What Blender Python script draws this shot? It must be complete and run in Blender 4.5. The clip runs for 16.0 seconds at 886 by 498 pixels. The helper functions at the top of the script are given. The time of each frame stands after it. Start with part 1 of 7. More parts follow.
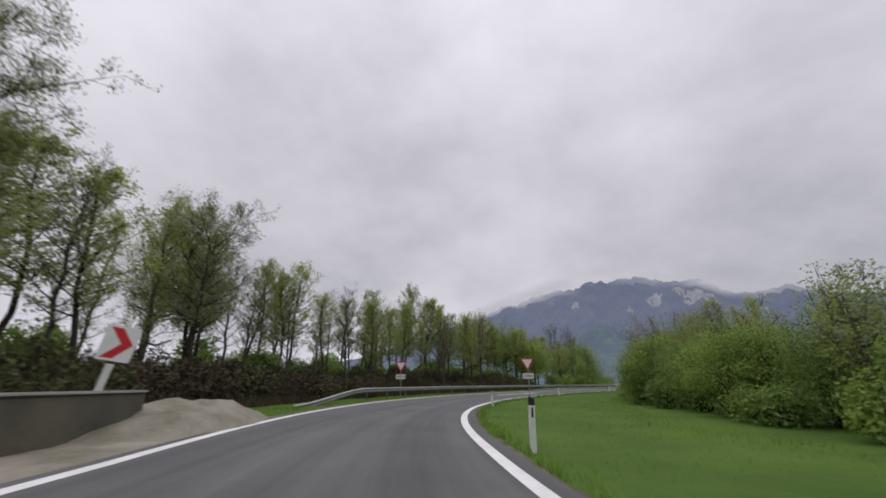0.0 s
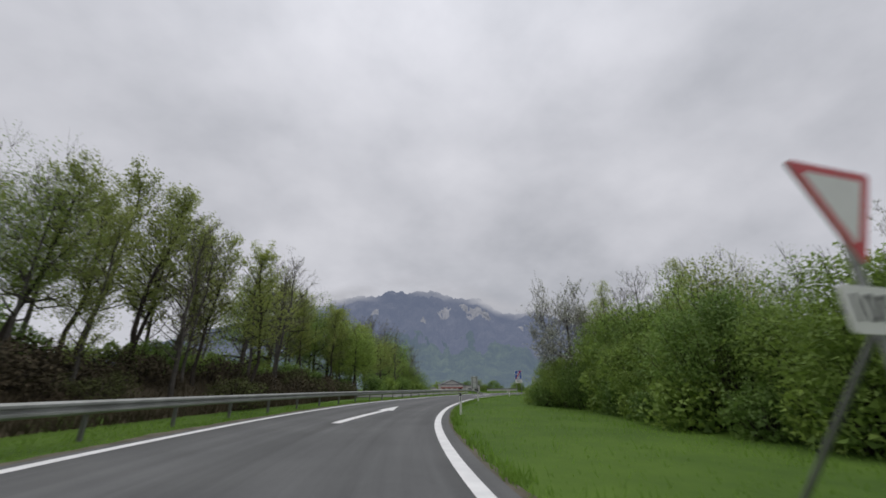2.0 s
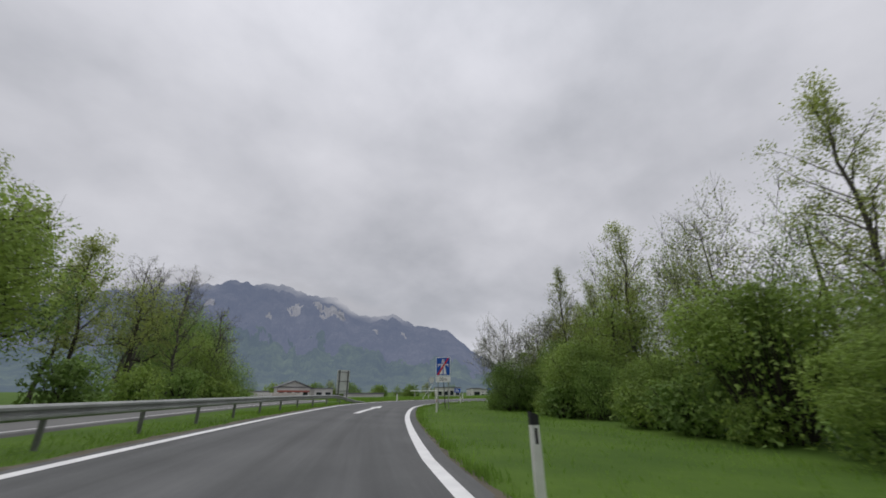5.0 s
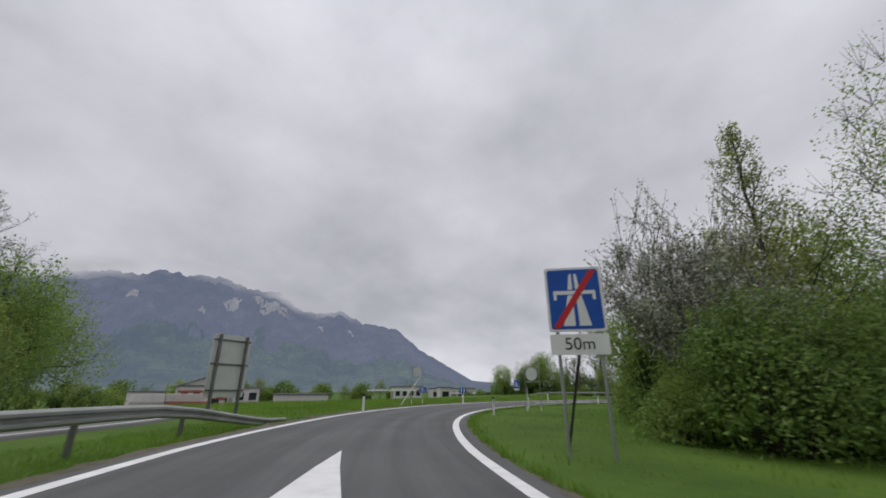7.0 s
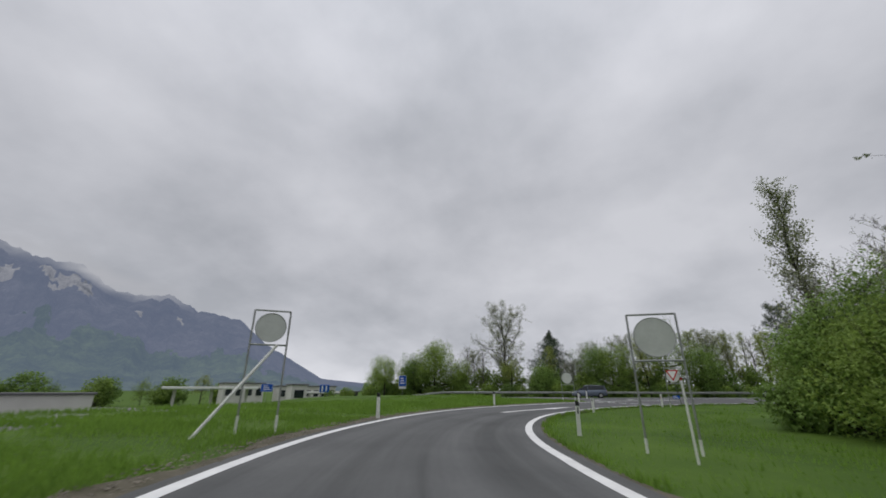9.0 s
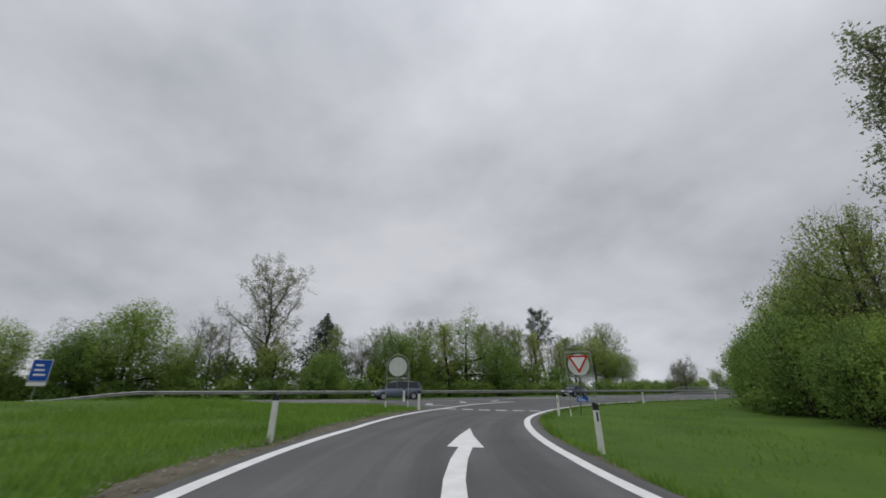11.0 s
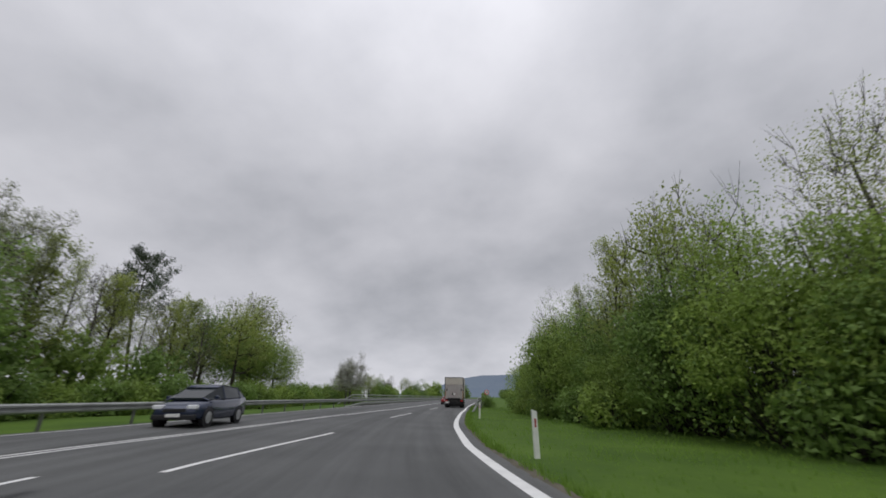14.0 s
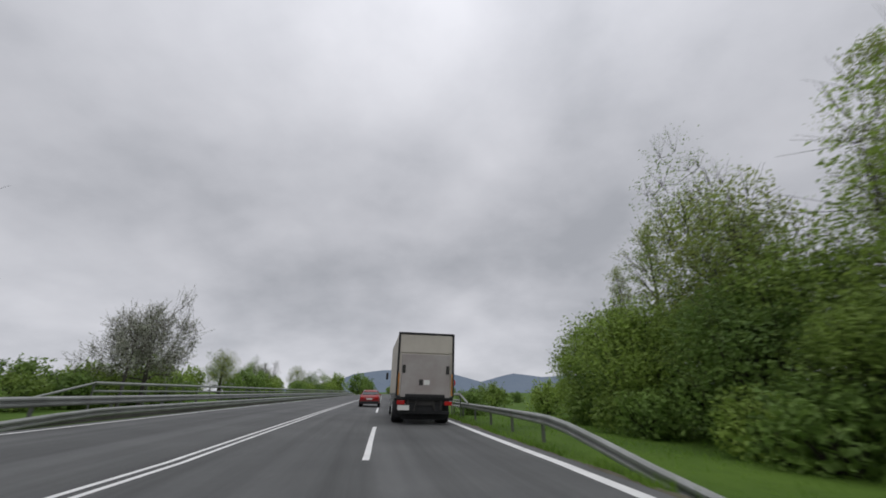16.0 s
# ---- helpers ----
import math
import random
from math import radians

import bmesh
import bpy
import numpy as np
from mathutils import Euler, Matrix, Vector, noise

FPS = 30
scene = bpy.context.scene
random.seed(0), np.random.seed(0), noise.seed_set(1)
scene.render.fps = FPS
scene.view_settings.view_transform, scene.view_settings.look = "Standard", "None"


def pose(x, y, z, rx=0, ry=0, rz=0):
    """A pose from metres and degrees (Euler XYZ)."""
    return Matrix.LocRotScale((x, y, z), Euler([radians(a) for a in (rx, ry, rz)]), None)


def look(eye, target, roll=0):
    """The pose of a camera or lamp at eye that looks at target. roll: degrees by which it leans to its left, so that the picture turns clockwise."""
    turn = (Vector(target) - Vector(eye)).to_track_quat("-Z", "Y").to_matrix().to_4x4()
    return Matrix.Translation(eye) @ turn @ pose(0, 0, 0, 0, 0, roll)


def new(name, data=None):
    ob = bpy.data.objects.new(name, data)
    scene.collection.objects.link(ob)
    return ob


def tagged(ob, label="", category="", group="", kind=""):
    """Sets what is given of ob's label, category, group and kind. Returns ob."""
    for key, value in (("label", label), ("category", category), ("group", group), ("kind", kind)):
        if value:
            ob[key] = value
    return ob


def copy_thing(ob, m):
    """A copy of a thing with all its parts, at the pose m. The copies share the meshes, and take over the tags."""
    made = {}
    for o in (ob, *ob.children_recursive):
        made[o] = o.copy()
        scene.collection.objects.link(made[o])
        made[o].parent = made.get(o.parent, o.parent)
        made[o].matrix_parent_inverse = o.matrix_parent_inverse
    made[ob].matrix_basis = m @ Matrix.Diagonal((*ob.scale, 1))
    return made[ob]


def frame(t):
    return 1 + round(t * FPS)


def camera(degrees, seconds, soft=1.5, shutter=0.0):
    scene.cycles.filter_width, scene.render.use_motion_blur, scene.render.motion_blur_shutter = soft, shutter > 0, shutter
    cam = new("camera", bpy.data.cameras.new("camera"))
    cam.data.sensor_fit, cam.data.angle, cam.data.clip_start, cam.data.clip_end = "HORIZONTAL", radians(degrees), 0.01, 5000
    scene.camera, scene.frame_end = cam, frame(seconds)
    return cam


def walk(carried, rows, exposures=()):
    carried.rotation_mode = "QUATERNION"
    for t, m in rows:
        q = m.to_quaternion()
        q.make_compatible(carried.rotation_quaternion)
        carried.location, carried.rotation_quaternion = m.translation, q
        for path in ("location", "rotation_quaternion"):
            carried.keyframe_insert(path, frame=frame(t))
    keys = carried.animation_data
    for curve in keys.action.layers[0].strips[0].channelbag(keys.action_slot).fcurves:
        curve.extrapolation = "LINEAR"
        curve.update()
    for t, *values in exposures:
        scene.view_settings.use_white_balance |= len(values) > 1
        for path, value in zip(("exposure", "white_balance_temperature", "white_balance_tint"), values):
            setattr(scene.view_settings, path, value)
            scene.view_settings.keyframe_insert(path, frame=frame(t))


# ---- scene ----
cam = camera(97.6, 16.0, soft=1.7, shutter=0.18)
PATH = [
    (0.0, pose(0.000, 0.000, 1.265, 109.23, 0, 7.30) @ pose(0, 0, 0, 0, 0, -0.34)),
    (0.5, pose(-2.084, 7.970, 1.265, 109.52, 0, -0.65) @ pose(0, 0, 0, 0, 0, -0.08)),
    (1.0, pose(-3.070, 16.065, 1.265, 109.63, 0, -8.81) @ pose(0, 0, 0, 0, 0, -0.11)),
    (1.5, pose(-2.987, 23.858, 1.265, 109.47, 0, -16.49) @ pose(0, 0, 0, 0, 0, -0.47)),
    (2.0, pose(-2.057, 30.976, 1.265, 109.72, 0, -21.84) @ pose(0, 0, 0, 0, 0, -0.40)),
    (2.5, pose(-0.565, 37.646, 1.265, 110.19, 0, -26.74) @ pose(0, 0, 0, 0, 0, 0.03)),
    (3.0, pose(1.425, 44.135, 1.265, 110.40, 0, -31.60) @ pose(0, 0, 0, 0, 0, 0.16)),
    (3.5, pose(3.902, 50.515, 1.265, 110.73, 0, -35.47) @ pose(0, 0, 0, 0, 0, 0.38)),
    (4.0, pose(6.834, 56.849, 1.265, 110.42, 0, -38.80) @ pose(0, 0, 0, 0, 0, 0.17)),
    (4.5, pose(10.149, 63.151, 1.265, 110.27, 0, -41.25) @ pose(0, 0, 0, 0, 0, 0.08)),
    (5.0, pose(13.749, 69.445, 1.265, 110.21, 0, -42.98) @ pose(0, 0, 0, 0, 0, 0.05)),
    (5.5, pose(17.549, 75.702, 1.265, 110.17, 0, -44.51) @ pose(0, 0, 0, 0, 0, 0.04)),
    (6.0, pose(21.536, 81.843, 1.265, 110.17, 0, -46.68) @ pose(0, 0, 0, 0, 0, 0.08)),
    (6.5, pose(25.654, 87.804, 1.265, 110.02, 0, -48.21) @ pose(0, 0, 0, 0, 0, 0.01)),
    (7.0, pose(29.869, 93.504, 1.265, 110.18, 0, -50.59) @ pose(0, 0, 0, 0, 0, -0.09)),
    (7.5, pose(34.255, 98.842, 1.265, 110.04, 0, -54.00) @ pose(0, 0, 0, 0, 0, 0.08)),
    (8.0, pose(38.877, 103.712, 1.265, 109.74, 0, -58.62) @ pose(0, 0, 0, 0, 0, 0.38)),
    (8.5, pose(43.811, 107.996, 1.265, 109.95, 0, -64.53) @ pose(0, 0, 0, 0, 0, 0.18)),
    (9.0, pose(49.069, 111.596, 1.265, 110.03, 0, -71.22) @ pose(0, 0, 0, 0, 0, 0.10)),
    (9.5, pose(54.605, 114.437, 1.265, 110.03, 0, -78.55) @ pose(0, 0, 0, 0, 0, 0.07)),
    (10.0, pose(60.347, 116.434, 1.265, 109.96, 0, -86.66) @ pose(0, 0, 0, 0, 0, 0.10)),
    (10.5, pose(66.167, 117.467, 1.265, 109.77, 0, -95.89) @ pose(0, 0, 0, 0, 0, 0.19)),
    (11.0, pose(71.894, 117.465, 1.265, 109.85, 0, -105.81) @ pose(0, 0, 0, 0, 0, -0.03)),
    (11.5, pose(77.504, 116.630, 1.265, 110.19, 0, -113.12) @ pose(0, 0, 0, 0, 0, -0.05)),
    (12.0, pose(83.043, 115.047, 1.265, 109.83, 0, -121.82) @ pose(0, 0, 0, 0, 0, 0.11)),
    (12.5, pose(88.661, 112.420, 1.265, 110.39, 0, -131.78) @ pose(0, 0, 0, 0, 0, 0.38)),
    (13.0, pose(94.454, 108.521, 1.265, 110.43, 0, -140.49) @ pose(0, 0, 0, 0, 0, 0.12)),
    (13.5, pose(100.196, 103.279, 1.265, 111.15, 0, -149.75) @ pose(0, 0, 0, 0, 0, 0.06)),
    (14.0, pose(105.659, 96.716, 1.265, 110.92, 0, -156.92) @ pose(0, 0, 0, 0, 0, -0.16)),
    (14.5, pose(110.560, 89.033, 1.265, 110.93, 0, -164.19) @ pose(0, 0, 0, 0, 0, 0.06)),
    (15.0, pose(114.818, 80.552, 1.265, 110.87, 0, -168.35) @ pose(0, 0, 0, 0, 0, 0.28)),
    (15.5, pose(118.728, 71.669, 1.265, 110.32, 0, -170.27) @ pose(0, 0, 0, 0, 0, 0.16)),
    (16.0, pose(122.507, 62.653, 1.265, 110.28, 0, -170.80) @ pose(0, 0, 0, 0, 0, 0.15)),
]
walk(cam, PATH, [(0.0, 0.03, 6500, 13), (2.5, -0.02, 6480, 8), (7.0, -0.05, 6480, 9.5), (10.5, -0.16, 6420, 6.5), (13.5, -0.13, 6470, 9.0), (16.0, -0.13, 6450, 8.0)])

# ---- light ----
world = bpy.data.worlds.new("overcast_sky")
scene.world = world
world.use_nodes = True
wt = world.node_tree
wt.nodes.clear()


def wmath(op, a, b=None):
    n = wt.nodes.new("ShaderNodeMath")
    n.operation = op
    for i, v in enumerate((a, b)):
        if v is None:
            continue
        if isinstance(v, (int, float)):
            n.inputs[i].default_value = v
        else:
            wt.links.new(v, n.inputs[i])
    return n.outputs[0]


tc = wt.nodes.new("ShaderNodeTexCoord")
sep = wt.nodes.new("ShaderNodeSeparateXYZ")
wt.links.new(tc.outputs["Generated"], sep.inputs[0])
up = wmath("ADD", wmath("MAXIMUM", sep.outputs["Z"], 0.0), 0.42)
comb = wt.nodes.new("ShaderNodeCombineXYZ")
wt.links.new(wmath("DIVIDE", sep.outputs["X"], up), comb.inputs[0])
wt.links.new(wmath("DIVIDE", sep.outputs["Y"], up), comb.inputs[1])
cl1 = wt.nodes.new("ShaderNodeTexNoise")
cl1.inputs["Scale"].default_value, cl1.inputs["Detail"].default_value, cl1.inputs["Roughness"].default_value = 1.15, 4.0, 0.45
cl1.inputs["Distortion"].default_value = 0.25
cl2 = wt.nodes.new("ShaderNodeTexNoise")
cl2.inputs["Scale"].default_value, cl2.inputs["Detail"].default_value, cl2.inputs["Roughness"].default_value = 3.8, 6.0, 0.55
wt.links.new(comb.outputs[0], cl1.inputs["Vector"])
wt.links.new(comb.outputs[0], cl2.inputs["Vector"])
cloud = wmath("ADD", wmath("MULTIPLY", cl1.outputs["Fac"], 0.72), wmath("MULTIPLY", cl2.outputs["Fac"], 0.28))
ramp = wt.nodes.new("ShaderNodeValToRGB")
ramp.color_ramp.elements[0].position, ramp.color_ramp.elements[0].color = 0.37, (0.425, 0.432, 0.474, 1)
ramp.color_ramp.elements[1].position, ramp.color_ramp.elements[1].color = 0.63, (0.690, 0.685, 0.735, 1)
mid = ramp.color_ramp.elements.new(0.50)
mid.color = (0.570, 0.570, 0.618, 1)
wt.links.new(cloud, ramp.inputs[0])
sky = wt.nodes.new("ShaderNodeTexSky")
sky.sky_type, sky.sun_disc = "NISHITA", False
sky.sun_elevation, sky.sun_rotation = radians(69), radians(353)
bg_cloud = wt.nodes.new("ShaderNodeBackground")
wt.links.new(ramp.outputs[0], bg_cloud.inputs["Color"])
# an overcast sky is brighter overhead; low down the cloud is thin and lets light through
height = wmath("MAXIMUM", sep.outputs["Z"], 0.0)
low_glow = wmath("MULTIPLY", wmath("POWER", wmath("SUBTRACT", 1.0, height), 4.0), 0.36)
wt.links.new(wmath("ADD", wmath("ADD", 0.88, low_glow), wmath("MULTIPLY", wmath("POWER", height, 3.0), 1.15)), bg_cloud.inputs["Strength"])
bg_blue = wt.nodes.new("ShaderNodeBackground")
bg_blue.inputs["Strength"].default_value = 0.05
wt.links.new(sky.outputs[0], bg_blue.inputs["Color"])
mixbg = wt.nodes.new("ShaderNodeMixShader")
mixbg.inputs[0].default_value = 0.96
wt.links.new(bg_blue.outputs[0], mixbg.inputs[1])
wt.links.new(bg_cloud.outputs[0], mixbg.inputs[2])
wout = wt.nodes.new("ShaderNodeOutputWorld")
wt.links.new(mixbg.outputs[0], wout.inputs[0])

sun_data = bpy.data.lights.new("sun", "SUN")
sun_data.energy, sun_data.angle, sun_data.color = 1.0, radians(60), (1.0, 0.97, 0.93)
sun = new("sun", sun_data)
sun.matrix_world = look((0, 0, 100), (5, -38, 0))


# ---- materials ----
def material(name, colour, rough=0.8, metal=0.0, scale=6.0, vary=0.25, second=None, fine=60.0, bump=0.0, bump_scale=40.0, spec=0.3, island=0.0, objrand=0.0, trans=0.0, coat=0.0):
    """A principled surface whose colour wanders between two tones at a coarse and a fine scale."""
    m = bpy.data.materials.new(name)
    m.use_nodes = True
    nt = m.node_tree
    n, l = nt.nodes, nt.links
    bs = n["Principled BSDF"]
    bs.inputs["Roughness"].default_value = rough
    bs.inputs["Metallic"].default_value = metal
    bs.inputs["Specular IOR Level"].default_value = spec
    bs.inputs["Coat Weight"].default_value = coat
    geo = n.new("ShaderNodeNewGeometry")
    tex = n.new("ShaderNodeTexCoord")
    a = n.new("ShaderNodeTexNoise")
    a.inputs["Scale"].default_value, a.inputs["Detail"].default_value = scale, 4.0
    b = n.new("ShaderNodeTexNoise")
    b.inputs["Scale"].default_value, b.inputs["Detail"].default_value = fine, 3.0
    l.new(tex.outputs["Object"], a.inputs["Vector"])
    l.new(tex.outputs["Object"], b.inputs["Vector"])
    if second is None:
        second = tuple(c * (1 - vary) for c in colour)
        first = tuple(min(1, c * (1 + vary)) for c in colour)
    else:
        first = colour
    fac = n.new("ShaderNodeMath")
    fac.operation = "MULTIPLY_ADD"
    l.new(b.outputs["Fac"], fac.inputs[0])
    fac.inputs[1].default_value = 0.5
    half = n.new("ShaderNodeMath")
    half.operation = "MULTIPLY_ADD"
    l.new(a.outputs["Fac"], half.inputs[0])
    half.inputs[1].default_value, half.inputs[2].default_value = 1.6, -0.55
    l.new(half.outputs[0], fac.inputs[2])
    last = fac.outputs[0]
    for on, amount, out in ((island, island, geo.outputs["Random Per Island"]), (objrand, objrand, None)):
        if not on:
            continue
        if out is None:
            out = n.new("ShaderNodeObjectInfo").outputs["Random"]
        ad = n.new("ShaderNodeMath")
        ad.operation = "MULTIPLY_ADD"
        l.new(out, ad.inputs[0])
        ad.inputs[1].default_value = amount
        sh = n.new("ShaderNodeMath")
        sh.operation = "SUBTRACT"
        l.new(last, sh.inputs[0])
        sh.inputs[1].default_value = amount / 2
        l.new(sh.outputs[0], ad.inputs[2])
        last = ad.outputs[0]
    mix = n.new("ShaderNodeMix")
    mix.data_type = "RGBA"
    mix.clamp_factor = True
    l.new(last, mix.inputs["Factor"])
    mix.inputs["A"].default_value = (*second, 1)
    mix.inputs["B"].default_value = (*first, 1)
    l.new(mix.outputs["Result"], bs.inputs["Base Color"])
    if bump:
        bm_ = n.new("ShaderNodeBump")
        bm_.inputs["Strength"].default_value = bump
        bm_.inputs["Distance"].default_value = 0.02
        c = n.new("ShaderNodeTexNoise")
        c.inputs["Scale"].default_value, c.inputs["Detail"].default_value = bump_scale, 4.0
        l.new(tex.outputs["Object"], c.inputs["Vector"])
        l.new(c.outputs["Fac"], bm_.inputs["Height"])
        l.new(bm_.outputs[0], bs.inputs["Normal"])
    if trans:
        tr = n.new("ShaderNodeBsdfTranslucent")
        l.new(mix.outputs["Result"], tr.inputs["Color"])
        ms = n.new("ShaderNodeMixShader")
        ms.inputs[0].default_value = trans
        l.new(bs.outputs[0], ms.inputs[1])
        l.new(tr.outputs[0], ms.inputs[2])
        l.new(ms.outputs[0], n["Material Output"].inputs[0])
    return m


M = {
    "asphalt": material("asphalt", (0.112, 0.114, 0.114), 0.82, scale=0.35, second=(0.072, 0.074, 0.075), fine=9.0, bump=0.35, bump_scale=70, spec=0.35),
    "asphalt_old": material("asphalt_old", (0.17, 0.168, 0.165), 0.85, scale=0.3, second=(0.12, 0.118, 0.117), fine=8.0, bump=0.35, bump_scale=70),
    "paint": material("road_paint", (0.80, 0.80, 0.79), 0.6, scale=2.5, second=(0.60, 0.60, 0.60), fine=25.0),
    "paint_worn": material("worn_paint", (0.50, 0.50, 0.50), 0.7, scale=1.5, second=(0.27, 0.27, 0.28), fine=14.0),
    "grass": material("meadow", (0.098, 0.165, 0.026), 0.9, scale=0.22, second=(0.043, 0.084, 0.016), fine=2.6, bump=0.8, bump_scale=16, spec=0.1),
    "blade": material("grass_blade", (0.25, 0.40, 0.07), 0.7, scale=0.3, second=(0.125, 0.222, 0.038), fine=5, island=0.55, trans=0.55, spec=0.15),
    "stone": material("grit_stone", (0.30, 0.27, 0.22), 0.9, scale=3.0, second=(0.12, 0.11, 0.09), fine=20, island=0.7, spec=0.2),
    "gravel": material("shoulder_gravel", (0.175, 0.155, 0.125), 0.95, scale=1.6, second=(0.060, 0.058, 0.035), fine=18, bump=0.9, bump_scale=35, spec=0.15),
    "pale_gravel": material("pale_gravel", (0.33, 0.30, 0.255), 0.95, scale=0.9, second=(0.13, 0.125, 0.085), fine=7, bump=0.9, bump_scale=30, spec=0.15),
    "litter": material("bank_litter", (0.085, 0.062, 0.045), 0.95, scale=0.4, second=(0.048, 0.048, 0.028), fine=7, bump=1.0, bump_scale=9, spec=0.1),
    "bramble": material("dead_bramble", (0.098, 0.078, 0.052), 0.9, scale=0.4, second=(0.058, 0.052, 0.030), fine=9, island=0.45, spec=0.1),
    "bramble_green": material("green_bramble", (0.110, 0.135, 0.045), 0.9, scale=0.5, second=(0.075, 0.070, 0.038), fine=6, island=0.5, trans=0.2, spec=0.1),
    "blossom": material("pale_blossom", (0.62, 0.62, 0.55), 0.7, scale=0.4, second=(0.115, 0.15, 0.062), fine=2.0, island=0.9, objrand=0.2, trans=0.30),
    "steel": material("galvanised_steel", (0.40, 0.41, 0.40), 0.50, metal=0.45, scale=1.3, second=(0.24, 0.25, 0.235), fine=16),
    "steel_dull": material("weathered_steel", (0.24, 0.25, 0.24), 0.55, metal=0.55, scale=2.0, second=(0.13, 0.13, 0.12), fine=18),
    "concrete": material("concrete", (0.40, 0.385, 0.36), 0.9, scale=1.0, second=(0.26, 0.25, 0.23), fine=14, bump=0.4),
    "parapet": material("olive_concrete", (0.150, 0.140, 0.105), 0.95, scale=0.9, second=(0.070, 0.068, 0.048), fine=9, bump=0.5, bump_scale=30),
    "kerb": material("dark_kerb", (0.12, 0.115, 0.105), 0.9, scale=1.0, second=(0.055, 0.055, 0.05), fine=14, bump=0.4),
    "plastic": material("white_plastic", (0.80, 0.81, 0.78), 0.5, scale=3, second=(0.62, 0.63, 0.58), fine=20),
    "black": material("black_plastic", (0.022, 0.022, 0.024), 0.5, scale=5, vary=0.3),
    "rubber": material("rubber", (0.028, 0.028, 0.03), 0.85, scale=8, vary=0.35),
    "red_film": material("red_film", (0.55, 0.025, 0.03), 0.35, scale=2, vary=0.12),
    "white_film": material("white_film", (0.82, 0.82, 0.80), 0.4, scale=2, second=(0.70, 0.70, 0.68)),
    "blue_film": material("blue_film", (0.012, 0.085, 0.40), 0.35, scale=2, vary=0.15),
    "reflector": material("red_reflector", (0.30, 0.025, 0.02), 0.3, scale=3, vary=0.2),
    "sign_back": material("sign_back", (0.66, 0.68, 0.65), 0.55, metal=0.1, scale=1.5, second=(0.50, 0.52, 0.49), fine=12),
    "glass": material("dark_glass", (0.020, 0.026, 0.030), 0.08, scale=1, vary=0.2, spec=0.45),
    "chrome": material("alloy", (0.55, 0.55, 0.56), 0.3, metal=0.9, scale=6, vary=0.15),
    "amber": material("amber_strip", (0.55, 0.24, 0.05), 0.4, scale=4, vary=0.25),
    "tail": material("tail_lamp", (0.45, 0.01, 0.01), 0.2, scale=5, vary=0.2, spec=0.6),
    "lamp": material("head_lamp", (0.75, 0.76, 0.78), 0.15, scale=5, vary=0.1, spec=0.7),
    "car_red": material("dark_red_lacquer", (0.33, 0.024, 0.022), 0.3, scale=0.6, second=(0.22, 0.014, 0.018), coat=0.7),
    "car_blue": material("slate_blue_lacquer", (0.030, 0.040, 0.075), 0.25, metal=0.3, scale=0.6, vary=0.15, coat=0.7),
    "car_slate": material("grey_blue_lacquer", (0.13, 0.16, 0.21), 0.3, metal=0.3, scale=0.6, vary=0.15, coat=0.7),
    "car_white": material("white_lacquer", (0.74, 0.75, 0.76), 0.3, scale=0.6, vary=0.06, coat=0.5),
    "tarp": material("beige_panel", (0.60, 0.56, 0.50), 0.55, scale=0.7, second=(0.46, 0.42, 0.37), fine=6),
    "tail_lift": material("grey_tail_lift", (0.44, 0.42, 0.41), 0.55, scale=0.9, second=(0.31, 0.265, 0.25), fine=5),
    "chassis": material("dirty_chassis", (0.045, 0.043, 0.042), 0.75, scale=3, vary=0.4),
    "bark": material("bark", (0.060, 0.050, 0.040), 0.95, scale=3, second=(0.028, 0.024, 0.020), fine=20, bump=0.6, bump_scale=25),
    "bark_grey": material("grey_bark", (0.13, 0.12, 0.105), 0.95, scale=3, second=(0.055, 0.05, 0.045), fine=20),
    "twig": material("bare_twig", (0.125, 0.110, 0.095), 0.95, scale=2, second=(0.062, 0.054, 0.046), fine=20),
    "leaf_spring": material("spring_leaf", (0.39, 0.45, 0.115), 0.6, scale=0.25, second=(0.18, 0.225, 0.070), fine=2.0, island=0.45, objrand=0.45, trans=0.52),
    "leaf_fresh": material("fresh_leaf", (0.335, 0.455, 0.095), 0.6, scale=0.35, second=(0.16, 0.24, 0.055), fine=2.2, island=0.45, objrand=0.45, trans=0.455),
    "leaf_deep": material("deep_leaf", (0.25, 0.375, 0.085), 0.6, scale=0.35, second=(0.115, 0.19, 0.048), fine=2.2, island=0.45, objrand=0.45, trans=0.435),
    "leaf_pale": material("pale_bud", (0.35, 0.38, 0.20), 0.7, scale=0.4, second=(0.18, 0.21, 0.10), fine=2.0, island=0.7, objrand=0.3, trans=0.4),
    "needle": material("dark_needle", (0.105, 0.145, 0.080), 0.7, scale=0.6, second=(0.040, 0.060, 0.038), fine=3, island=0.5, trans=0.15),
    "brick_red": material("red_cladding", (0.36, 0.13, 0.10), 0.7, scale=1, vary=0.2),
    "roof": material("grey_roof", (0.16, 0.16, 0.17), 0.7, scale=0.7, vary=0.25),
    "render_wall": material("pale_render", (0.66, 0.65, 0.62), 0.85, scale=0.4, second=(0.52, 0.51, 0.48)),
}


